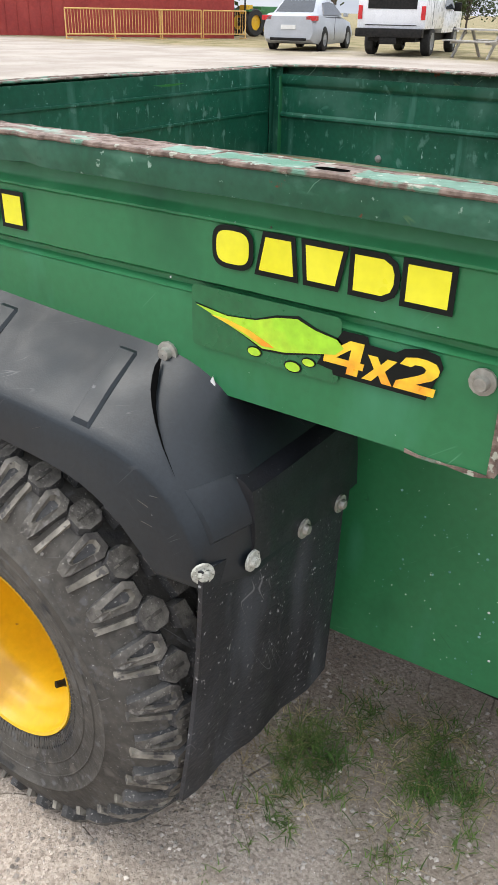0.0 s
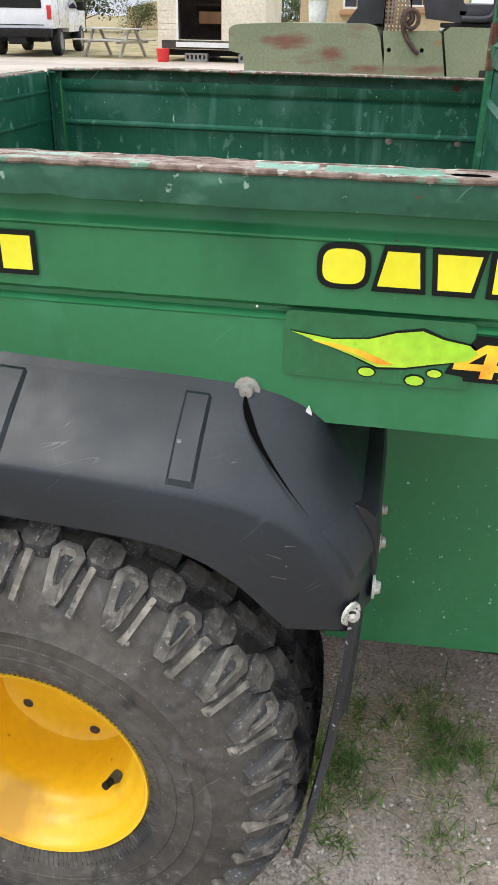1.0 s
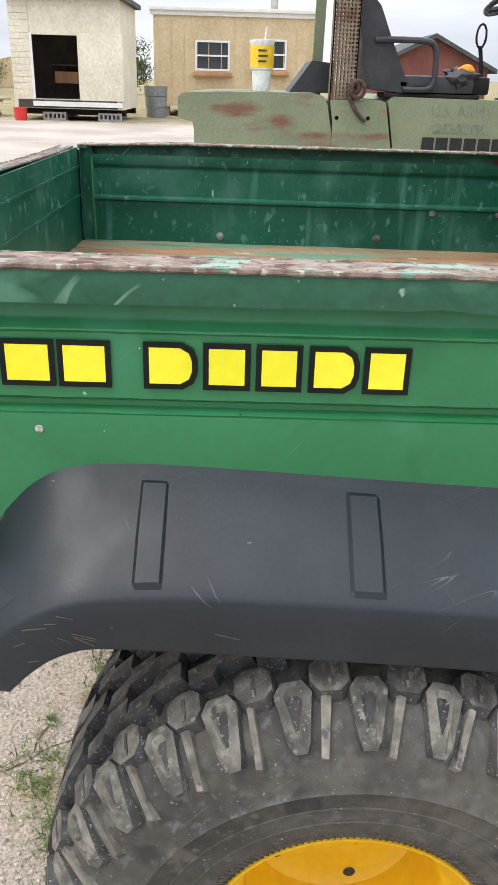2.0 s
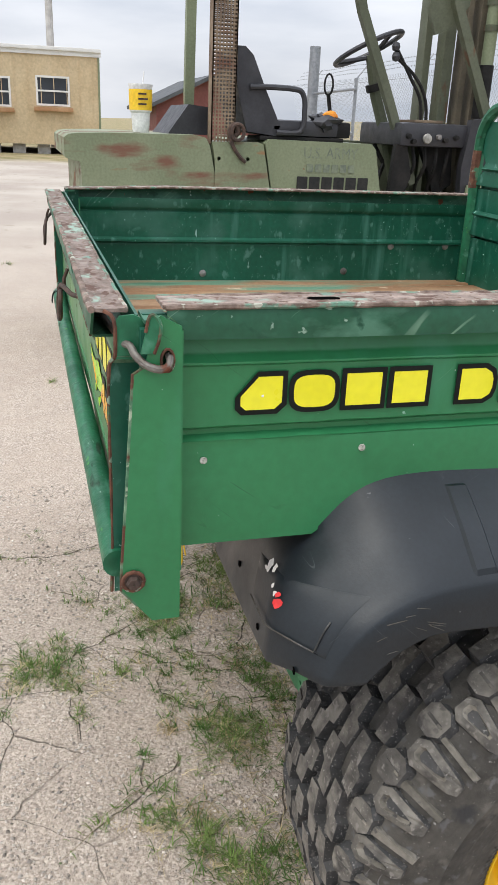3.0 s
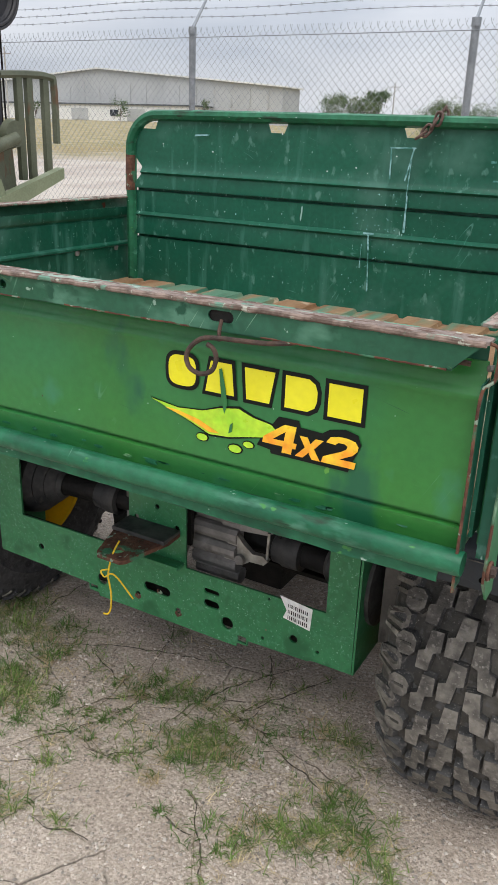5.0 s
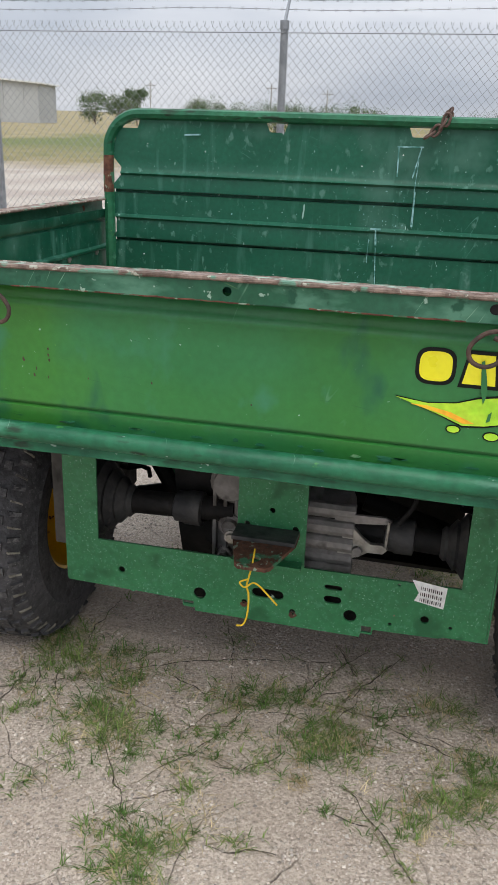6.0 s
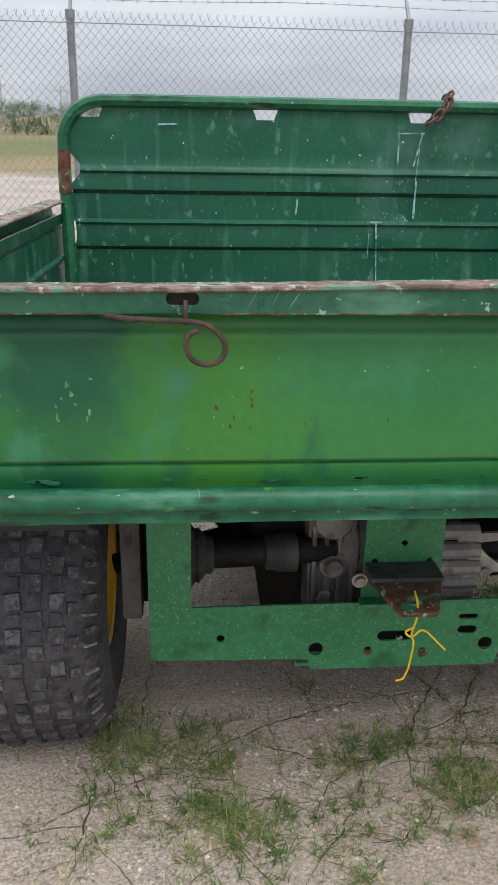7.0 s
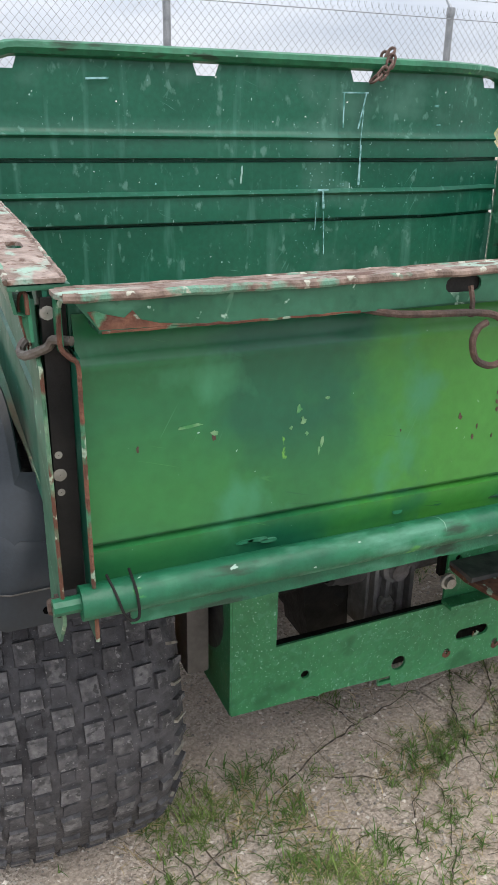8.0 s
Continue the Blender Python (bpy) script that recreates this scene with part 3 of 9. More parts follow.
# islands of chalky paint left on the rim, towards the tailgate's far end
prng = random.Random(31)
for ya, yb in ((0.79, 0.845), (0.852, 0.952), (1.002, 1.156)):
    n = int((yb - ya) / 0.004)
    lo = [(ya + (yb - ya) * i / n, 0.6405 + 0.008 * abs(noise.noise(Vector((i * 0.31, ya * 9, 1.7)))) + 0.010 * max(0.0, noise.noise(Vector((i * 0.09, ya * 5, 4.1)))) + prng.uniform(0, 0.002)) for i in range(n + 1)]
    hi = [(yb - (yb - ya) * i / n, 0.6815 - 0.012 * abs(noise.noise(Vector((i * 0.27, ya * 7, 8.7)))) - 0.012 * max(0.0, noise.noise(Vector((i * 0.08, ya * 3, 2.9)))) - prng.uniform(0, 0.002)) for i in range(n + 1)]
    part("paint_patch", plate(lo + hi, lambda u, v, d: (v, u, 0.96652 + d), 0.0002), M["rim_paint"], vehicle, "chalky green paint left on the rim", smooth=0)
part("rolled_edge", shell([[Vector((0.6655, 1.075 + 0.014 * i, 0.7215 + wob(0.002))), Vector((0.6655, 1.075 + 0.014 * i, 0.7245 + wob(0.0018)))] for i in range(7)], (0.0016, 0, 0)), M["rim_edge"], vehicle)

for x0, x1, y0 in ((-0.7105, -0.7070, 0.014), (0.6585, 0.6635, 0.014)):
    part("corner_strip", box((x0, y0, 0.722), (x1, 0.046, 0.955)), M["bed_green"], vehicle)

# ---- bed floor: a ribbed sheet
rows = []
xs = [-0.705]
while xs[-1] < 0.655:
    x = xs[-1]
    xs += [x + 0.086, x + 0.092, x + 0.108, x + 0.114]
xs = [x for x in xs if x < 0.66] + [0.66]
for y in [0.012 + 0.0498 * i for i in range(23)]:
    rows.append([Vector((x, y, (0.733 if (k % 4 < 2) else 0.724) + 0.002 * noise.noise(Vector((x * 4, y * 4, 0))))) for k, x in enumerate(xs)])
part("bed_floor", shell(rows, (0, 0, -0.003)), M["floor_metal"], vehicle, "ribbed steel bed floor, rusty with green paint left")
for xa, xb in ((-0.735, -0.690), (0.640, 0.684)):
    part("corner_gusset", box((xa, 0.013, 0.950), (xb, 0.036, 0.954), 0.001), M["lip_green"], vehicle)
part("corner_filler", box((-0.7095, 0.0165, 0.722), (-0.690, 0.0190, 0.951)), M["bed_green"], vehicle)
part("floor_sill", box((-0.68, 0.0125, 0.705), (0.655, 0.045, 0.7235)), M["green"], vehicle)

# ---- headboard: ribbed sheet with notches under a bent tube
HX0, HX1, HY = -0.638, 0.622, 1.098


def head_y(x):
    """The sheet bends forward towards the right side."""
    s = max(0.0, min(1.0, (x - 0.35) / 0.28))
    return HY + 0.06 * s * s * (3 - 2 * s)

NOTCH = [(-0.592, 0.034), (-0.186, 0.03), (0.178, 0.03), (0.565, 0.03)]


def head_top(x):
    z = 1.177
    for c, w in NOTCH:
        z = min(z, 1.177 - 0.026 * max(0.0, min(1.0, (w - abs(x - c)) / 0.010)))
    return z


def head_edge(z):
    e = 0.0
    if 1.005 < z < 1.075:
        e = min(0.022, (z - 1.005) * 1.2, (1.075 - z) * 1.2)
    if 0.865 < z < 0.925:
        e = max(e, 0.006)
    if z > 1.09:
        e = max(e, 0.055 * ((z - 1.09) / 0.1) ** 2)
    return e


HROWS = [(0.725, 0), (0.80, 0), (0.848, 0.0), (0.8565, 0.0), (0.858, 0.010), (0.8635, 0.010), (0.865, -0.007), (0.88, -0.007), (0.9, -0.006), (0.914, -0.004), (0.920, -0.012), (0.926, -0.004), (0.928, 0.0), (0.976, 0.0),
         (0.9845, 0.0), (0.986, 0.010), (0.992, 0.010), (0.9935, -0.007), (1.006, -0.007), (1.03, -0.004), (1.036, -0.012), (1.042, -0.004), (1.05, 0.0), (1.074, 0.0), (1.11, 0.0), (1.14, 0.0)]
xs = sorted({round(HX0 + (HX1 - HX0) * i / 60, 4) for i in range(61)} | {round(c + s * w, 4) for c, w in NOTCH for s in (-1, 1)} | {round(c + s * (w - 0.010), 4) for c, w in NOTCH for s in (-1, 1)})
rows = []
for z, dy in HROWS + [(None, 0.0)]:
    r = []
    for x in xs:
        zz = head_top(x) if z is None else z
        e = head_edge(zz)
        xx = max(HX0 + e, min(HX1 - e, x))
        r.append(Vector((xx, head_y(xx) + dy + 0.003 * noise.noise(Vector((x * 3, zz * 3, 5))), zz)))
    rows.append(r)
headboard = part("headboard", shell(rows, (0, 0.003, 0)), M["bed_green"], vehicle, "dark green ribbed headboard with pale paint drips")
HP = [(-0.651, HY - 0.004, 0.715), (-0.651, HY - 0.004, 0.9), (-0.651, HY - 0.004, 1.07)]
HP += [(-0.558 - 0.093 * math.cos(a), HY - 0.004, 1.093 + 0.093 * math.sin(a)) for a in [math.pi / 2 * k / 8 for k in range(1, 9)]]
HP += [(x, head_y(x) - 0.004, 1.187) for x in (-0.4, -0.2, 0.0, 0.2, 0.32, 0.38, 0.44, 0.5)]
HP += [(0.547 + 0.093 * math.sin(a), head_y(0.547 + 0.093 * math.sin(a)) - 0.004, 1.093 + 0.093 * math.cos(a)) for a in [math.pi / 2 * k / 8 for k in range(0, 9)]]
HP += [(0.640, HY + 0.056, 0.9), (0.640, HY + 0.056, 0.715)]
bm = bmesh.new()
add_tube(bm, HP, 0.0155, 8, flat=0.85)
part("headboard_tube", bm, M["tube_green"], headboard, "bent green tube with rust at the corner")
part("rust_patch", tube([(-0.652, HY - 0.0065, 0.985), (-0.652, HY - 0.0065, 1.03), (-0.650, HY - 0.0065, 1.08)], 0.0146, 8), M["edge"], headboard)
# drips of pale paint
def drip(pts, w):
    """A run of thin paint down the sheet, broken into beads."""
    (x0, z0), (x1, z1) = pts
    n = max(3, int(abs(z1 - z0) / 0.005) + int(abs(x1 - x0) / 0.005))
    a, b = [], []
    for i in range(n + 1):
        t = i / n
        x, z = x0 + (x1 - x0) * t, z0 + (z1 - z0) * t
        h = w * (0.5 + 0.5 * abs(noise.noise(Vector((x * 40, z * 55, 3.3))))) * 0.6
        dx, dz = (h, 0.0) if abs(z1 - z0) > abs(x1 - x0) else (0.0, h)
        a.append((x - dx, z - dz))
        b.append((x + dx, z + dz))
    part("paint_drip", plate(a + b[::-1], lambda u, v, d: (u, HY - 0.0125 - d, v), 0.0008), M["drip"], headboard)


for pts, w in ((((0.124, 1.128), (0.189, 1.129)), 0.0042), (((0.128, 1.127), (0.130, 1.057)), 0.0042), (((0.184, 1.128), (0.168, 1.055)), 0.004), (((0.180, 1.10), (0.176, 1.02)), 0.003), (((0.178, 1.022), (0.178, 0.936)), 0.006),
               (((0.074, 0.926), (0.102, 0.926)), 0.006), (((0.088, 0.925), (0.091, 0.885)), 0.006), (((0.091, 0.88), (0.097, 0.784)), 0.0036), (((0.072, 0.90), (0.071, 0.84)), 0.0020),
               (((0.366, 1.106), (0.378, 1.106)), 0.007), (((0.376, 1.066), (0.387, 1.066)), 0.006)):
    drip(pts, w)
for k in range(46):
    x, z = rng.gauss(0.10, 0.045), rng.uniform(0.79, 1.05)
    part("paint_fleck", plate(circle2(x, z, rng.uniform(0.0008, 0.0024), 6, rng.uniform(0.0008, 0.0018)), lambda u, v, d: (u, HY - 0.0125 - d, v), 0.0008), M["drip"], headboard)
part("scratch", plate([(-0.435, 1.136), (-0.39, 1.138), (-0.388, 1.142), (-0.434, 1.140)], lambda u, v, d: (u, HY - 0.005 - d, v), 0.001), M["drip"], headboard)
for k in range(24):
    x, z = rng.uniform(-0.6, 0.55), rng.choice((rng.uniform(0.78, 0.84), rng.uniform(0.94, 0.97), rng.uniform(1.06, 1.15)))
    r = rng.uniform(0.0008, 0.002)
    part("paint_fleck", plate(circle2(x, z, r, 6), lambda u, v, d: (u, HY - 0.006 - d, v), 0.001), M["white"] if k % 3 else M["drip"], headboard)
# rivets in the left wall
for y, z in ((0.879, 0.825), (1.041, 0.826), (0.748, 0.757), (0.358, 0.751)):
    part("rivet", lathe([(0.0095, 0.0), (0.009, 0.003), (0.005, 0.0055), (0.0005, 0.006)], "x", (-0.7075 + lean(y), y, z), 10), M["alu"], left_panel)

# ---- tailgate
GX0, GX1 = -0.692, 0.656
GROWS = [(0.690, 0.004), (0.697, 0.0045), (0.706, 0.005), (0.714, 0.0045), (0.724, 0.001), (0.7365, -0.0008), (0.7385, 0.0072), (0.7422, 0.0072), (0.7446, 0.0), (0.80, 0.0), (0.86, 0.0), (0.884, 0.0), (0.889, -0.0026), (0.8935, -0.0038), (0.8965, -0.0030), (0.9015, 0.0008), (0.9075, 0.003), (0.917, 0.004), (0.921, 0.007), (0.932, 0.008)]


def gate_face(x, z):
    """How far the beaten sheet stands off its plane."""
    return 0.0022 * noise.noise(Vector(((x - GX0) / (GX1 - GX0) * 7.8, z * 6, 2)))


rows = []
for z, dy in GROWS:
    rows.append([Vector((GX0 + (GX1 - GX0) * i / 60, dy + gate_face(GX0 + (GX1 - GX0) * i / 60, z), z)) for i in range(61)])
gate = part("tailgate", shell(rows, (0, 0.003, 0)), M["gate_green"], vehicle, "closed green tailgate, blotchy touched-up paint and decals")
part("gate_inner", box((-0.694, 0.009, 0.722), (0.6535, 0.012, 0.952)), M["bed_green"], gate, "dark green inner face with chalky marks")
for z in (0.842, 0.908):
    part("inner_groove", box((-0.69, 0.012, z - 0.003), (0.648, 0.0155, z + 0.003), 0.001), M["bed_green"], gate)
n = 70
outline = [(GX0 - 0.016, -0.020), (GX0 - 0.012, -0.0285)] + [(GX0 - 0.004 + (GX1 - GX0) * i / n, -0.0315 + wob()) for i in range(n + 1)] + [(GX1 + 0.0015, -0.0285), (GX1 + 0.004, -0.022)] + [(GX1 + 0.004 - (GX1 - GX0 + 0.02) * i / n, 0.0 + wob()) for i in range(n + 1)]
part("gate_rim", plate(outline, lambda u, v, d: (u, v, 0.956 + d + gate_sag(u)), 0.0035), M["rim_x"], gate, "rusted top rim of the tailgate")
for y in (-0.0315, 0.0):
    part("rust_edge", tube([(GX0 - 0.012 + (GX1 - GX0 + 0.015) * i / 100, y + wob(0.0008), 0.9579 + wob(0.0006) + gate_sag(GX0 + (GX1 - GX0) * i / 100)) for i in range(101)], 0.0034 if y < 0 else 0.0026, 7), M["rim_edge"], gate)
lip_holes = [slot2(0.345, 0.944, 0.036, 0.014), slot2(-0.372, 0.9425, 0.036, 0.0135), circle2(-0.012, 0.941, 0.0065)]
lip = [(GX0 - 0.006, 0.957 + gate_sag(GX0)), (GX0 + 0.012, 0.9275)]
lip += [(GX0 + 0.03 + (GX1 - GX0 - 0.08) * i / 30, 0.9265 + wob(0.0012)) for i in range(31)]
lip += [(GX1 - 0.03, 0.9275), (GX1, 0.957)]
lip += [(GX1 - 0.01 - (GX1 - GX0 - 0.02) * i / 30, 0.957 + gate_sag(GX1 - 0.01 - (GX1 - GX0 - 0.02) * i / 30)) for i in range(30)]
part("gate_lip", plate(lip, lambda u, v, d: (u, -0.0305 + d, v), 0.0025, lip_holes), M["lip_green"], gate, "green folded lip with slots and rust")
part("lip_underside", box((GX0 + 0.012, -0.028, 0.925), (GX1 - 0.03, 0.008, 0.9275)), M["lip_green"], gate)
for a0, a1 in ((GX0 + 0.014, -0.47), (-0.33, 0.02), (0.1, 0.3), (0.4, GX1 - 0.035)):
    part("rust_edge", tube([(a0 + (a1 - a0) * i / 24, -0.0295 + wob(0.0004), 0.9265 + wob(0.0005)) for i in range(25)], 0.0016, 6), M["edge"], gate)
part("rust_patch", plate([(GX0 + 0.004, 0.942), (GX0 + 0.012, 0.9285), (GX0 + 0.085, 0.9275), (GX0 + 0.055, 0.9305), (GX0 + 0.042, 0.934), (GX0 + 0.036, 0.941), (GX0 + 0.030, 0.936), (GX0 + 0.018, 0.939), (GX0 + 0.010, 0.942)], lambda u, v, d: (u, -0.0308 - d, v), 0.0004), M["edge"], gate)
bm = bmesh.new()
add_tube(bm, [(GX0 - 0.012, -0.013, 0.6995), (-0.4, -0.0135, 0.699), (0.0, -0.014, 0.6985), (0.4, -0.0135, 0.699), (GX1 + 0.008, -0.013, 0.6995)], 0.0152, 14)
part("hinge_tube", bm, M["tube_green"], gate, "worn green hinge tube")
rows = [[Vector((GX0 + 0.03 + (GX1 - GX0 - 0.05) * i / 50, y, z + wob(0.0008))) for i in range(51)] for y, z in ((-0.0095, 0.687), (-0.0125, 0.668), (-0.009, 0.666))]
part("hinge_flange", shell(rows, (0, 0.003, 0)), M["tube_green"], gate, "green lower flange with rusty edge")
for x, sx in ((GX0, -1), (GX1, 1)):
    dz = gate_sag(x)
    part("end_plate", plate([(-0.016, 0.664), (0.010, 0.664), (0.0115, 0.70), (0.0115, 0.913 + dz), (-0.016, 0.911 + dz)], lambda u, v, d: (x + sx * d, u, v), 0.0022), M["bed_green"], gate, "dark green folded end plate")
    ear = [(-0.011, 0.915), (-0.011, 0.949), (-0.007, 0.9545), (0.006, 0.9555), (0.0125, 0.952), (0.0155, 0.945), (0.0155, 0.928), (0.0115, 0.919), (0.003, 0.914)]
    part("end_ear", plate([(u, v + dz) for u, v in ear], lambda u, v, d: (x + sx * (0.0100 + d), u, v), 0.0026), M["tube_green"], gate, "rounded green ear at the gate's upper end")
    part("end_shoulder", shell([[Vector((x + sx * q, u, v + dz)) for u in (-0.0155 + k * 0.0022, -0.003, 0.011)] for k, (q, v) in enumerate(((0.001, 0.9085), (0.0055, 0.913), (0.0115, 0.9175)))], (sx * 0.002, 0, 0)), M["edge_mix"], gate)
    bead = smooth_path([(x + sx * q + wob(0.0006), u + wob(0.0006), v + (dz if v > 0.85 else 0.0)) for q, u, v in ((0.004, -0.020, 0.9575), (0.010, -0.014, 0.954), (0.0125, -0.0115, 0.945), (0.0125, -0.0115, 0.925), (0.0115, -0.012, 0.917), (0.007, -0.0145, 0.912), (0.002, -0.016, 0.906), (0.001, -0.0165, 0.88), (0.001, -0.0165, 0.80), (0.001, -0.016, 0.73), (0.001, -0.0175, 0.70), (0.001, -0.019, 0.664))], 5)
    part("rust_edge", tube(bead, 0.0020, 6), M["edge"], gate, "rusty edge of the end plate")
# black plates behind the lip slots that keep them dark
for x, z in ((0.345, 0.944), (-0.372, 0.9425)):
    part("slot_shadow_plate", box((x - 0.024, -0.0265, z - 0.0085), (x + 0.024, -0.0245, z + 0.0075)), M["dark"], gate)
# blisters of filler above the tube, chips and scratches
for k in range(40):
    x, z = rng.uniform(GX0 + 0.05, GX1 - 0.05), rng.uniform(0.7145, 0.7215)
    w, h = rng.uniform(0.004, 0.012), rng.uniform(0.0015, 0.0035)
    pts = [(x + w * g * math.cos(a), z + h * g * math.sin(a)) for a, g in [(6.283 * q / 9, rng.uniform(0.7, 1.1)) for q in range(9)]]
    part("paint_blister", plate(pts, lambda u, v, d: (u, 0.0045 - d, v), 0.0026), M["tube_green"] if k % 8 else M["chip"], gate)
for x, z, r in ((-0.335, 0.81, 0.0042), (-0.318, 0.787, 0.003), (-0.314, 0.797, 0.0026), (-0.294, 0.830, 0.0026), (-0.2935, 0.820, 0.0026), (-0.293, 0.812, 0.0026), (-0.295, 0.786, 0.0018), (-0.40, 0.805, 0.0018), (-0.23, 0.79, 0.0018), (-0.583, 0.824, 0.003), (0.02, 0.776, 0.002), (-0.13, 0.793, 0.002), (-0.648, 0.822, 0.0025)):
    pts = [(x + 0.65 * r * g * math.cos(a), z + 1.4 * r * g * math.sin(a)) for a, g in [(6.283 * k / 9, rng.uniform(0.35, 1.1)) for k in range(9)]]
    part("rust_chip", plate(pts, lambda u, v, d, x=x, z=z: (u, gate_face(x, z) - 0.0001 - d, v), 0.0003), M["rust"], gate)
for x, z, w, h in ((-0.605, 0.836, 0.012, 0.0026), (-0.505, 0.838, 0.004, 0.0055), (-0.501, 0.828, 0.0035, 0.004), (-0.482, 0.806, 0.0025, 0.006), (-0.484, 0.797, 0.002, 0.005), (-0.497, 0.815, 0.0025, 0.003), (-0.583, 0.828, 0.004, 0.004), (-0.478, 0.845, 0.003, 0.002), (-0.512, 0.822, 0.0025, 0.002)):
    pts = [(x + w * g * math.cos(a), z + h * g * math.sin(a)) for a, g in [(6.283 * k / 8, rng.uniform(0.3, 1.1)) for k in range(8)]]
    part("paint_chip", plate(pts, lambda u, v, d, x=x, z=z: (u, gate_face(x, z) - 0.0001 - d, v), 0.0003), M["chip"], gate, "pale chipped paint")
# latch rods with hooks, and the little links that hold them
for sx, x0 in ((1, 0.0), (-1, -0.019)):
    pts = [(x0 + sx * x, y, z) for x, y, z in ((0.640, -0.006, 0.930), (0.60, -0.011, 0.932), (0.55, -0.014, 0.932), (0.47, -0.018, 0.930), (0.415, -0.034, 0.9225), (0.345, -0.043, 0.9205), (0.322, -0.045, 0.914), (0.308, -0.047, 0.897), (0.312, -0.048, 0.881), (0.328, -0.048, 0.8745), (0.344, -0.047, 0.881), (0.350, -0.047, 0.897), (0.345, -0.046, 0.908), (0.336, -0.045, 0.912))]
    part("latch_rod", tube(smooth_path(pts, 5), 0.0031, 8), M["rust"], gate, "rusty bent latch rod with a hooked end")
    part("rod_link", tube([(x0 + sx * 0.35, -0.036, 0.942), (x0 + sx * 0.35, -0.041, 0.93), (x0 + sx * 0.35, -0.041, 0.917)], 0.0024, 6), M["rust"], gate)
    xe, xp, dz = (GX1, 0.690, 0.0) if sx > 0 else (GX0, -0.719, -0.012)
    ring = [(xe + sx * 0.004, -0.010, 0.929 + dz), (xe + sx * 0.015, 0.001, 0.928 + dz), (xp - sx * 0.008, 0.005, 0.922 + dz), (xp + sx * 0.003, 0.013, 0.9155 + dz), (xp + sx * 0.008, 0.024, 0.9125 + dz), (xp + sx * 0.008, 0.032, 0.9145 + dz), (xp + sx * 0.004, 0.0345, 0.920 + dz), (xp - sx * 0.004, 0.0345, 0.922 + dz)]
    part("latch_loop", tube(smooth_path(ring, 5), 0.0037, 9), M["latch_steel"], gate, "worn steel latch loop with rust")
part("tie_wire", tube(smooth_path([(-0.680, -0.006, 0.717), (-0.677, -0.026, 0.709), (-0.672, -0.0315, 0.692), (-0.665, -0.031, 0.685), (-0.660, -0.0312, 0.689), (-0.6605, -0.027, 0.709), (-0.661, -0.006, 0.719)], 5), 0.0013, 6), M["dark"], gate, "black tie wire looped over the hinge tube")

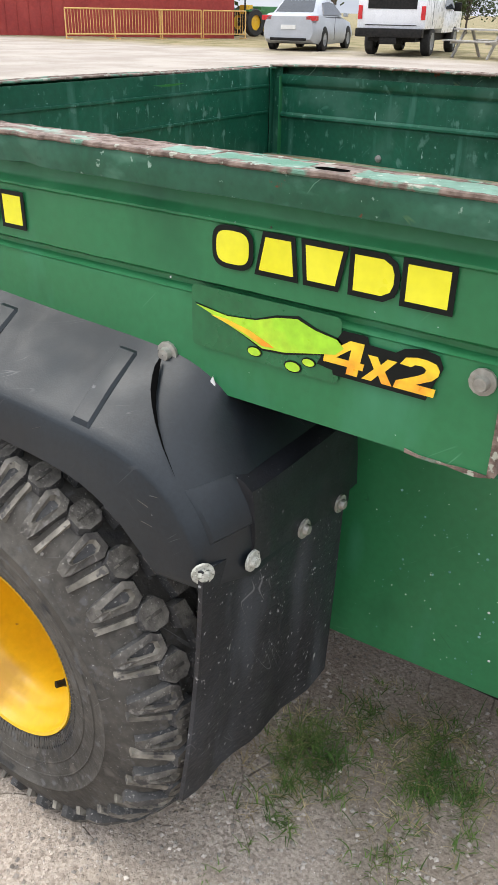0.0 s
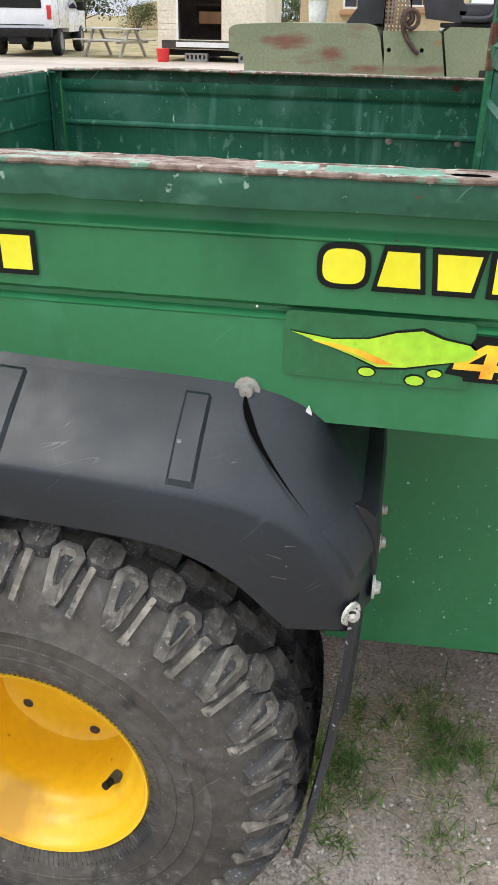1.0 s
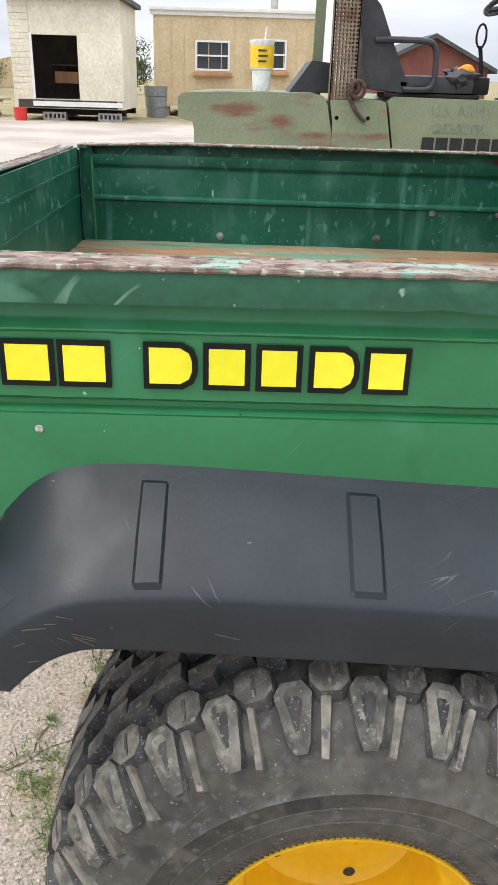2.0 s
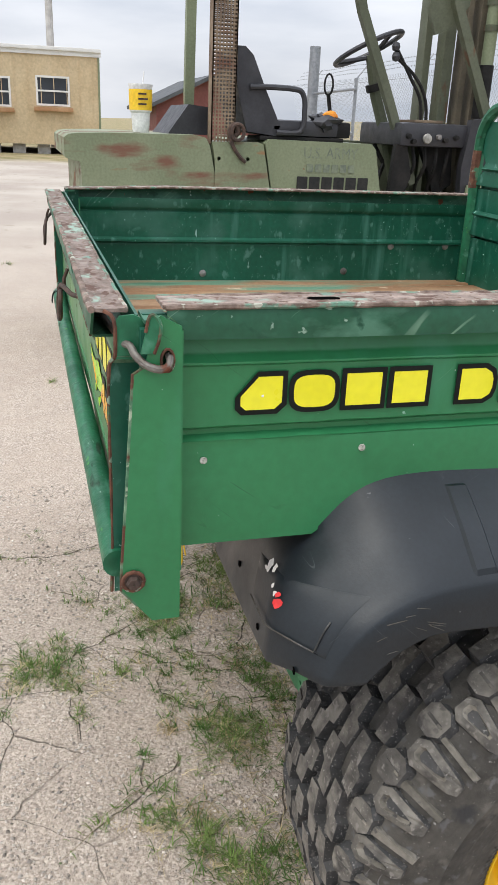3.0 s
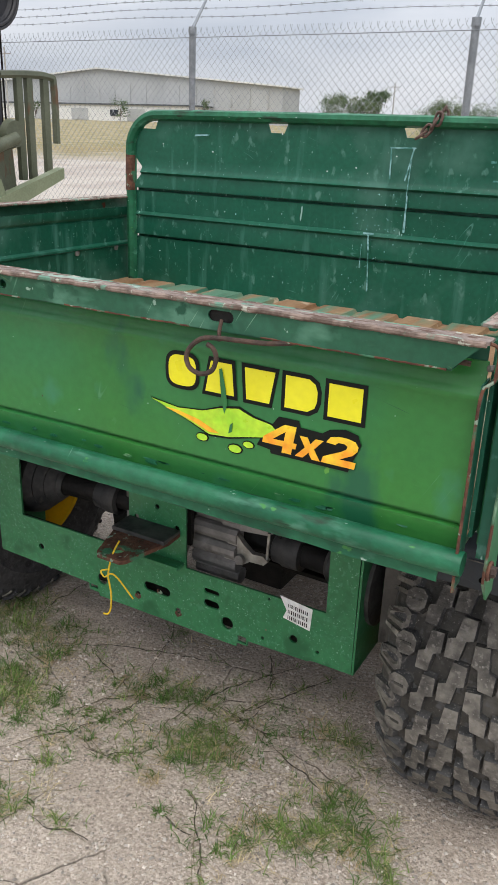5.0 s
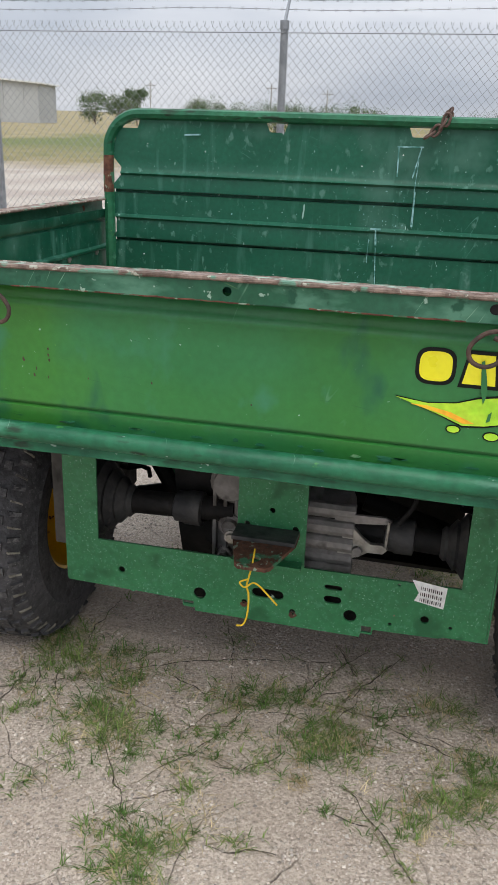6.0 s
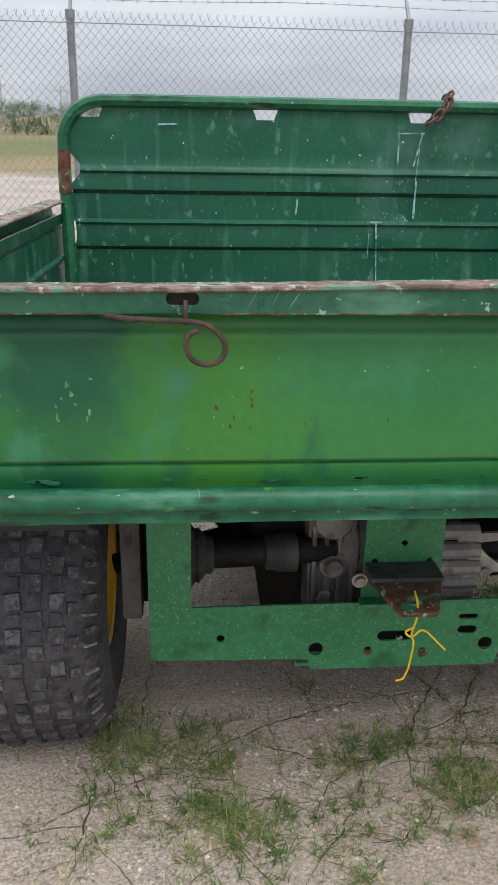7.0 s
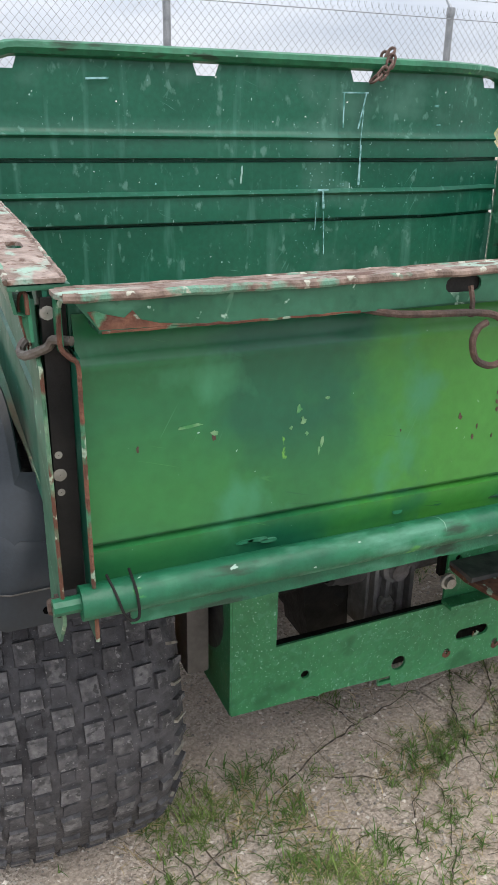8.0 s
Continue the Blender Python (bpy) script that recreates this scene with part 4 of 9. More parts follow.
# ---- corner posts: folded plates at the rear corners
for sx, x0 in ((1, 0.690), (-1, -0.719)):
    dz = 0.0 if sx > 0 else -0.012
    prof = [(0.046, 0.645), (0.018, 0.645), (-0.012, 0.682), (-0.0115, 0.70), (0.002, 0.907 + dz), (0.012, 0.912 + dz), (0.0155, 0.925 + dz), (0.020, 0.955 + dz), (0.027, 0.959 + dz), (0.046, 0.949 + dz)]
    hole = [rect2(0.0285, 0.9095 + dz, 0.0375, 0.9275 + dz, 0.0035)]
    post = part("corner_post", plate(prof, lambda u, v, d: (x0 - sx * d, u, v), 0.003, hole), M["lip_green"] if sx < 0 else M["green"], vehicle, "green folded corner post with rusty edge")
    flap = [(0.0085, 0.9255 + dz), (0.0165, 0.959 + dz), (0.0215, 0.960 + dz), (0.026, 0.953 + dz), (0.024, 0.938 + dz), (0.0205, 0.926 + dz)]
    part("bent_flap", plate(flap, lambda u, v, d: (x0 - sx * (d - 0.003 - 0.5 * max(0.0, u - 0.017)), u, v), 0.0026), M["tube_green"], post, "bent green flap at the top of the post")
    part("rust_edge", tube(smooth_path([(x0 + sx * 0.004, 0.0205, 0.926 + dz), (x0 + sx * 0.0062, 0.0242, 0.938 + dz), (x0 + sx * 0.007, 0.026, 0.951 + dz), (x0 + sx * 0.005, 0.0215, 0.960 + dz), (x0 + sx * 0.003, 0.0165, 0.959 + dz), (x0 + sx * 0.003, 0.013, 0.945 + dz)], 4), 0.0017, 6), M["edge"], post)
    part("slot_rust", tube([(x0 + sx * 0.0008, 0.033 + 0.0058 * math.cos(q), 0.9185 + dz + 0.0105 * math.sin(q)) for q in [2 * math.pi * k / 14 for k in range(15)]], 0.0014, 5), M["edge"], post)
    if sx < 0:
        for y, z, r in ((0.0, 0.79, 0.0035), (0.0, 0.805, 0.006), (0.0, 0.822, 0.0035), (0.0, 0.934, 0.006)):
            part("plug", lathe([(r, 0.0), (r * 0.9, -0.0015), (0.0004, -0.002)], "y", (-0.7085, 0.0115, z), 12), M["steel"], post)
    part("post_return", box((min(x0 - sx * 0.026, x0 - sx * 0.001), 0.044, 0.7), (max(x0 - sx * 0.026, x0 - sx * 0.001), 0.0475, 0.945 + dz)), M["green"], post)
    part("rust_edge", tube([(x0 - sx * 0.0015, 0.012, 0.912 + dz), (x0 - sx * 0.0015, 0.002, 0.906 + dz), (x0 - sx * 0.0015, -0.0055, 0.79), (x0 - sx * 0.0015, -0.012, 0.70), (x0 - sx * 0.0015, -0.0125, 0.683), (x0 - sx * 0.0015, 0.003, 0.664)], 0.0018, 6), M["edge_mix"], post)
    bm = lathe([(0.0005, 0.010), (0.006, 0.0095), (0.007, 0.007), (0.007, 0.003), (0.010, 0.003), (0.010, 0.0), (0.0005, 0.0)], "x", (0, 0, 0), 6)
    bmesh.ops.transform(bm, matrix=Matrix.Translation((x0, -0.001, 0.694)) @ Matrix.Scale(sx, 4, (1, 0, 0)), verts=bm.verts)
    part("pivot_bolt", bm, M["rust"], post, "rusty pivot bolt")
    if sx < 0:
        part("pivot_pin", tube([(x0 + 0.03, -0.012, 0.6995), (x0 - 0.007, -0.012, 0.6995)], 0.0075, 10), M["tube_green"], post)
    else:
        part("pivot_ring", tube([(x0 + 0.002, -0.001 + 0.0105 * math.cos(q), 0.694 + 0.0105 * math.sin(q)) for q in [2 * math.pi * k / 12 for k in range(13)]], 0.0022, 6), M["edge"], post)
    # the left plate is black for the shade in its gap
    part("inner_channel", box((min(x0 - sx * (0.024 if sx < 0 else 0.018), x0 - sx * 0.006), 0.010, 0.70), (max(x0 - sx * (0.024 if sx < 0 else 0.018), x0 - sx * 0.006), 0.016, 0.945)), M["dark"] if sx < 0 else M["bed_green"], post)


# ---- decals
FORMS = {
    "round": [(0.5 + 0.5 * math.copysign(abs(math.cos(q)) ** 0.62, math.cos(q)), 0.5 + 0.5 * math.copysign(abs(math.sin(q)) ** 0.62, math.sin(q))) for q in [2 * math.pi * k / 28 for k in range(28)]],
    "wedge": [(0.0, 0.0), (1.0, 0.0), (0.90, 1.0), (0.18, 1.0)],
    "funnel": [(0.08, 0.0), (0.84, 0.0), (1.0, 1.0), (0.0, 1.0)],
    "slab": [(0.0, 0.0), (1.0, 0.0), (1.0, 1.0), (0.0, 1.0)],
    "bulge": [(0.0, 0.0), (0.72, 0.0), (0.93, 0.14), (1.0, 0.36), (1.0, 0.64), (0.93, 0.86), (0.72, 1.0), (0.0, 1.0)],
    "cut": [(0.12, 0.0), (0.82, 0.0), (1.0, 0.2), (1.0, 1.0), (0.42, 1.0), (0.0, 0.42), (0.0, 0.14)],
}


def block(parent, put, u0, u1, v0, v1, form):
    """A plain yellow form with a black edge in the place of a brand letter."""
    w, h, e = u1 - u0, v1 - v0, 0.0052

    def laid(q, grow):
        return [(u0 - grow + a * (w + 2 * grow), v0 - grow + b * (h + 2 * grow)) for a, b in q]
    part("decal_backing", plate(laid(FORMS[form], e), put, 0.0003), M["decal_black"], parent, smooth=0)
    part("decal_block", plate(laid(FORMS[form], 0.0), lambda u, v, d: put(u, v, d + 0.0004), 0.0003), M["decal_yellow"], parent, "plain yellow decal form with black edge", smooth=0)


for u0, u1, form in ((0.108, 0.150, "cut"), (0.162, 0.205, "round"), (0.217, 0.255, "slab"), (0.268, 0.305, "slab"), (0.344, 0.382, "bulge"), (0.397, 0.429, "slab"), (0.444, 0.475, "slab"), (0.491, 0.526, "bulge"), (0.540, 0.571, "slab")):
    block(right_panel, on_side, u0, u1, 0.859, 0.8925, form)
for k, form in enumerate(("round", "wedge", "funnel", "bulge", "slab")):
    block(right_panel, on_side, 0.855 + 0.051 * k, 0.894 + 0.051 * k, 0.867, 0.8995, form)
    block(gate, on_gate, 0.249 + 0.0575 * k, 0.292 + 0.0575 * k, 0.8375, 0.8785, form)


def tapered_decal(parent, put, u, v, s):
    """The decal's picture as a plain tapered form."""
    body = [(0, 0.008), (0.03, -0.002), (0.06, -0.012), (0.085, -0.022), (0.112, -0.020), (0.14, -0.014), (0.17, -0.008), (0.178, 0.0), (0.17, 0.007), (0.145, 0.011), (0.125, 0.018), (0.10, 0.014), (0.075, 0.006), (0.04, 0.003)]
    big = [(0.088 + (x - 0.088) * 1.025, -0.003 + (y + 0.003) * 1.14) for x, y in body]
    part("decal_backing", plate([(u + x * s, v + y * s) for x, y in big], put, 0.0007), M["decal_black"], parent, smooth=0)
    part("decal_shape", plate([(u + x * s, v + y * s) for x, y in body], lambda a, b, d: put(a, b, d + 0.0008), 0.0006), M["decal_lime"], parent, "plain lime tapered decal shape", smooth=0)
    belly = [(0.02, 0.0005), (0.06, -0.0095), (0.085, -0.019), (0.10, -0.018), (0.07, -0.006), (0.04, 0.0)]
    part("decal_belly", plate([(u + x * s, v + y * s) for x, y in belly], lambda a, b, d: put(a, b, d + 0.0016), 0.0005), M["decal_orange"], parent, smooth=0)
    for cx, cy, r in ((0.075, -0.028, 0.008), (0.122, -0.033, 0.009), (0.14, -0.024, 0.007)):
        part("decal_backing", plate(circle2(u + cx * s, v + cy * s, r * 0.72 * s, 10, r * 1.2 * s), put, 0.0009), M["decal_black"], parent, smooth=0)
        part("decal_foot", plate(circle2(u + cx * s, v + cy * s, r * 0.55 * s, 10, r * s), lambda a, b, d: put(a, b, d + 0.001), 0.0006), M["decal_lime"], parent, smooth=0)


part("decal_patch", plate(rect2(0.823, 0.772, 1.0, 0.8385, 0.006), on_side, 0.0004), M["decal_green"], right_panel, "darker green patch of decal film", smooth=0)
tapered_decal(right_panel, lambda u, v, d: on_side(u, v, d + 0.0006), 0.83, 0.81, 0.98)
tapered_decal(gate, on_gate, 0.222, 0.803, 1.08)
# the drive figures can be read
FOUR = [(0.62, 0.0), (0.90, 0.0), (0.90, 0.22), (1.0, 0.22), (1.0, 0.42), (0.90, 0.42), (0.90, 1.0), (0.55, 1.0), (0.0, 0.44), (0.0, 0.22), (0.62, 0.22)]
CROSS = [(0.0, 0.0), (0.33, 0.0), (0.5, 0.22), (0.67, 0.0), (1.0, 0.0), (0.68, 0.37), (0.97, 0.74), (0.66, 0.74), (0.5, 0.53), (0.34, 0.74), (0.03, 0.74), (0.32, 0.37)]
TWO = [(0.0, 0.0), (1.0, 0.0), (1.0, 0.24), (0.52, 0.24), (0.86, 0.46), (0.97, 0.62), (0.97, 0.78), (0.85, 0.94), (0.62, 1.0), (0.36, 1.0), (0.12, 0.93), (0.02, 0.72), (0.30, 0.70), (0.38, 0.79), (0.55, 0.80), (0.66, 0.73), (0.64, 0.62), (0.5, 0.5), (0.03, 0.22)]
for put, parent, u, v, size in ((on_side, right_panel, 0.982, 0.7855, 0.056), (on_gate, gate, 0.392, 0.778, 0.062)):
    wide, high = size * 2.05, size * 0.60
    edge = [(-0.05, 0.07), (0.10, 0.0), (0.11, -0.13), (0.94, -0.14), (0.99, 0.36), (1.05, 0.86), (1.01, 1.18), (0.88, 1.28), (0.72, 1.16), (0.65, 0.99), (0.42, 1.02), (0.40, 1.24), (0.18, 1.24), (0.13, 1.0), (0.0, 0.42)]
    part("decal_backing", plate([(u + a * wide, v + b * high) for a, b in edge], lambda a, b, d, put=put: put(a, b, d + 0.0010), 0.0003), M["decal_black"], parent, smooth=0)
    for left, wd, figure, gap in ((0.0, 0.37, FOUR, [(0.30, 0.42), (0.62, 0.42), (0.62, 0.76)]), (0.375, 0.27, CROSS, None), (0.655, 0.345, TWO, None)):
        def at(q):
            return [(u + (left + a * wd) * wide + 0.16 * b * high, v + b * high) for a, b in q]
        part("decal_figure", plate(at(figure), lambda a, b, d, put=put: put(a, b, d + 0.0015), 0.0003, [at(gap)] if gap else ()), M["decal_orange"], parent, "orange and yellow drive figure", smooth=0)
# film torn away under the latch hook
for pts in ([(0.328, 0.870), (0.332, 0.872), (0.338, 0.846), (0.341, 0.826), (0.337, 0.812), (0.332, 0.832)], [(0.346, 0.799), (0.350, 0.803), (0.349, 0.790), (0.344, 0.787)]):
    part("torn_film", plate(pts, lambda a, b, d: on_gate(a, b, d + 0.0024), 0.0003), M["gate_green"], gate, "green paint where the decal is torn", smooth=0)

# bolts, dots and chips on the right panel
def washer_bolt(x, y, z, r, mtl, parent, name="bolt", sx=1):
    bm = lathe([(0.0005, 0.011), (r * 0.5, 0.0105), (r * 0.58, 0.007), (r * 0.6, 0.004), (r, 0.0035), (r, 0.0), (0.0005, 0.0)], "x", (0, 0, 0), 12)
    bmesh.ops.transform(bm, matrix=Matrix.Translation((x, y, z)) @ Matrix.Scale(sx, 4, (1, 0, 0)), verts=bm.verts)
    return part(name, bm, mtl, parent)


washer_bolt(0.6655, 1.138, 0.8115, 0.0125, M["steel"], right_panel)
washer_bolt(0.6655, 0.787, 0.752, 0.0135, M["steel"], right_panel)
for y, z in ((0.073, 0.808), (0.241, 0.811)):
    part("plug", lathe([(0.004, 0.0), (0.0035, 0.001), (0.0004, 0.0012)], "x", (0.666, y, z), 10), M["white_nut"], right_panel)
for k in range(16):
    y, z = rng.uniform(0.06, 1.13), rng.uniform(0.765, 0.93)
    if 0.75 < z < 0.84 or k % 4 == 1:
        part("paint_fleck", plate(circle2(y, z, rng.uniform(0.0006, 0.0015), 6), lambda u, v, d: on_side(u, v, d + 0.0005), 0.0004), M["white"] if k % 3 else M["rust"], right_panel)
pts = [(0.847, 0.7225), (0.853, 0.7225), (0.8535, 0.733), (0.8505, 0.7415), (0.8475, 0.736)]
part("paint_chip", plate(pts, lambda u, v, d: on_side(u, v, d + 0.0008), 0.0006), M["white"], right_panel)


# ---- fenders: moulded plastic arches
TOPY = [(0.138, 0.588), (0.146, 0.63), (0.165, 0.68), (0.2, 0.716), (0.229, 0.746), (0.262, 0.7635), (0.312, 0.770), (0.40, 0.768), (0.6, 0.7575), (0.76, 0.7505), (0.83, 0.738), (0.878, 0.705), (0.912, 0.65), (0.926, 0.60), (0.931, 0.536)]
CREASE = [(0.182, 0.598), (0.196, 0.625), (0.214, 0.65), (0.238, 0.67), (0.268, 0.685), (0.30, 0.693), (0.35, 0.698), (0.42, 0.699), (0.6, 0.692), (0.75, 0.682), (0.815, 0.671), (0.86, 0.65), (0.89, 0.615), (0.905, 0.585), (0.912, 0.548)]
LIP = [(0.222, 0.597), (0.232, 0.608), (0.244, 0.62), (0.26, 0.633), (0.28, 0.643), (0.302, 0.648), (0.35, 0.648), (0.42, 0.645), (0.6, 0.637), (0.71, 0.628), (0.76, 0.614), (0.797, 0.592), (0.822, 0.570), (0.838, 0.555), (0.85, 0.544)]


def fender(sx, xm, name_label):
    """sx: the side; xm: the middle of the vehicle."""
    def X(x):
        return xm + sx * (x - 0.0)
    tops = smooth_path([(0, *p) for p in TOPY], 4)
    creases = smooth_path([(0, *p) for p in CREASE], 4)
    lips = smooth_path([(0, *p) for p in LIP], 4)
    rows = []
    for t, c, l in zip(tops, creases, lips):
        deep = t.z < 0.712
        low = max(0.0, (0.70 - t.z) / 0.1)
        a = Vector((0.46, t.y, min(t.z, 0.712))) if deep else Vector((0.656 if sx > 0 else 0.667, t.y, t.z + 0.014))
        b = Vector((0.674 + 0.03 * min(1, low), t.y, t.z))
        cc = Vector((0.770, c.y, c.z))
        d = Vector((0.774, l.y, l.z))
        mid = b.lerp(cc, 0.5) + Vector((0, 0, 0.002))
        r = [a, b.lerp(a, 0.08), b, mid, b.lerp(cc, 0.86), b.lerp(cc, 0.965) + (d - cc) * 0.012, cc.lerp(d, 0.06), cc.lerp(d, 0.6), d, d + Vector((-0.012, 0, -0.002))]
        rows.append(r)
    f = part("fender", shell([[Vector((X(p.x), p.y, p.z)) for p in r] for r in rows], lambda p: p + Vector((-sx * 0.002, 0, -0.003))), M["plastic"], vehicle, name_label, smooth=50)

    def surface_y(x, z, span):
        """y of the moulding at (x, z), on its rear or front slope."""
        got = []
        for r in span:
            for p, q in zip(r[1:7], r[2:8]):
                if p.x <= x <= q.x:
                    s = (x - p.x) / max(1e-6, q.x - p.x)
                    got.append((p.z + (q.z - p.z) * s, p.y + (q.y - p.y) * s))
                    break
            else:
                if x < r[1].x:
                    got.append((r[2].z, r[2].y))
        got.sort()
        return lerp_table(got, z)

    half = len(rows) // 2
    # raised ribs on top
    for y0, y1 in ((0.335, 0.362), (0.5265, 0.5585), (0.726, 0.754)):
        grid = []
        for k, g in enumerate((0.03, 0.075, 0.3, 0.5, 0.7, 0.88, 0.925)):
            line = []
            for m, q in enumerate((0.0, 0.11, 0.5, 0.89, 1.0)):
                y = y0 + (y1 - y0) * q
                zt, zc = lerp_table(TOPY, y), lerp_table(CREASE, y)
                h = 0.0 if k in (0, 6) or m in (0, 4) else 0.0032
                line.append(Vector((X(0.674 + g * 0.096 + 0.6 * h), y, zt + (zc - zt) * g + 0.0035 * (1 - abs(2 * g - 1)) + 0.8 * h - 0.0003)))
            grid.append(line)
        part("raised_rib", shell(grid, (-sx * 0.002, 0, -0.003)), M["plastic"], f, smooth=20)
    # moulded pockets, rear and front: shallow panels, a pale tube for the lower highlight
    for span, sign, quad, lift in ((rows[:half], -1, ((0.606, 0.662), (0.748, 0.682), (0.756, 0.620), (0.632, 0.624)), 0.0045), (rows[half:], 1, ((0.700, 0.655), (0.752, 0.648), (0.752, 0.594), (0.700, 0.600)), 0.0035)):
        (u0, v0), (u1, v1), (u2, v2), (u3, v3) = quad
        grid = []
        steps = (0.0, 0.07, 0.18, 0.3, 0.42, 0.54, 0.66, 0.78, 0.88, 0.94, 1.0)
        across = (0.0, 0.05, 0.14, 0.23, 0.32, 0.41, 0.5, 0.59, 0.68, 0.77, 0.86, 0.95, 1.0)
        for i, t in enumerate(steps):
            line = []
            for j, q in enumerate(across):
                u = (u0 + (u1 - u0) * q) * (1 - t) + (u3 + (u2 - u3) * q) * t
                v = (v0 + (v1 - v0) * q) * (1 - t) + (v3 + (v2 - v3) * q) * t
                h = lift * min(1.0, 0.35 + 1.1 * t) * (0.0 if i in (0, 10) or j in (0, 12) else 1.0)
                line.append(Vector((X(u), surface_y(u, v, span) + sign * (0.0004 + h), v)))
            grid.append(line)
        part("pocket_panel", shell(grid, (0, -sign * 0.0015, 0)), M["plastic"], f, smooth=25)
        if sign < 0:
            part("worn_edge", tube([p + Vector((0, -0.0032, 0.0015)) for p in grid[9][1:12]] + [grid[k][11] + Vector((0, -0.003, 0)) for k in (8, 7, 6, 5, 4)], 0.0009, 6), M["tyre"], f)
    for u, v in ((0.56, 0.622), (0.66, 0.600), (0.735, 0.594)):
        part("drilled_hole", lathe([(0.0042, 0.0), (0.0042, -0.0008), (0.0004, -0.0008)], "y", (X(u), surface_y(u, v, rows[:half]) - 0.0002, v), 10), M["gap_shade"], f)
    if sx > 0:
        # torn sticker on the rear
        for cx, cz, r, mtl in ((0.648, 0.670, 0.0075, M["white"]), (0.660, 0.674, 0.0065, M["white"]), (0.641, 0.664, 0.004, M["white"]), (0.693, 0.650, 0.0055, M["red"]), (0.688, 0.658, 0.0035, M["red"]), (0.684, 0.657, 0.004, M["white"]), (0.673, 0.660, 0.0035, M["white"])):
            pts = [(cx + r * rng.uniform(0.35, 1.15) * math.cos(a), cz + 1.1 * r * rng.uniform(0.35, 1.15) * math.sin(a)) for a in [6.283 * k / 9 for k in range(9)]]
            bm = bmesh.new()
            bm.faces.new([bm.verts.new((u, surface_y(u, v, rows[:half]) - 0.0052, v)) for u, v in pts])
            part("sticker_scrap", bm, mtl, f, smooth=0)
    for k in range(14):
        n = rng.randrange(10, len(lips) - 8)
        t, ln, tilt = rng.uniform(0.1, 0.95), rng.uniform(0.003, 0.012), rng.uniform(-0.5, 0.5)
        q = creases[n].lerp(lips[n], t)
        x = X(0.7702 + 0.004 * t)
        part("scrape", tube([(x, q.y - ln, q.z - tilt * ln), (x, q.y + ln, q.z + tilt * ln)], rng.uniform(0.0003, 0.0006), 4), M["tyre"], f)
    return f


right_fender = fender(1, 0.0, "black plastic rear fender, scuffed and split at the bolt")
fender(-1, -0.052, "black plastic rear fender, scuffed")
# the split beside the bolt
bm = bmesh.new()
top, bot = [], []
for f, y, wd in ((0.03, 0.788, 0.0016), (0.12, 0.791, 0.0042), (0.22, 0.796, 0.0052), (0.34, 0.803, 0.0048), (0.46, 0.813, 0.0036), (0.58, 0.826, 0.0026), (0.70, 0.844, 0.0017), (0.80, 0.866, 0.0004)):
    for row, dy in ((top, -wd), (bot, wd * 0.7)):
        zt, zc = lerp_table(TOPY, y + dy), lerp_table(CREASE, y + dy)
        row.append(bm.verts.new((0.674 + f * 0.096 + 0.004, y + dy, zt + (zc - zt) * f + 0.0065)))
for i in range(len(top) - 1):
    bm.faces.new((top[i], top[i + 1], bot[i + 1], bot[i]))
part("split", bm, M["gap_shade"], right_fender, "dark open split in the plastic")
# ---- mudflap behind the front edge of the right wheel, and its nuts
def mudflap(sx, xm):
    rows = []
    for i in range(15):
        s = i / 14
        r = []
        for j in range(13):
            u = j / 12
            x = 0.775 - 0.285 * u
            y = 0.931 - 0.014 * (1 - u) - (0.033 * (1 - u) + 0.006) * s ** 1.6 + 0.0032 * math.sin(u * 17) * (0.25 + 0.75 * s)
            z = 0.575 - 0.03 * u + (0.19 + 0.03 * u - 0.575 + 0.03 * u) * s
            r.append(Vector((xm + sx * x, y, z)))
        rows.append(r)
    return part("mudflap", shell(rows, (0, -0.006, 0)), M["flap"], vehicle, "black rubber mudflap spattered with mud")


M["liner"] = mat("dusty_black_liner", (0.0065, 0.0078, 0.0105), (0.012, 0.0138, 0.018), 8, rough=0.45, bump=0.12, bscale=200, fine=0.2,
                 spots=[((0.11, 0.11, 0.112), 240, 0.67, 0.04, (1, 1, 0.5), 0.9), ((0.035, 0.037, 0.041), 14, 0.60, 0.12, (1, 1, 0.25), 0.8)], lines=[((0.07, 0.07, 0.074), 8, 0.006, 0.40, ST)])
rows = []
for k in range(-1, 14):
    x = 0.702 - 0.217 * k / 13
    low = 0.5485 - 0.029 * k / 13
    back = 0.022 if k < 0 else (0.003 if k == 0 else 0.0)
    if k < 0:
        x = 0.704
    rows.append([Vector((x, y - back + 0.0010 * noise.noise(Vector((x * 20, z * 20, 4))), z)) for y, z in ((0.9335, low), (0.9350, low + 0.03), (0.9345, 0.60), (0.9318, 0.632), (0.9295, 0.640), (0.920, 0.648), (0.893, 0.658), (0.862, 0.680))])
liner = part("fender_liner", shell(rows, (0, -0.002, -0.002)), M["liner"], vehicle, "dusty black inner liner ahead of the wheel", smooth=30)
flap = mudflap(1, 0.0)
mudflap(-1, -0.052)
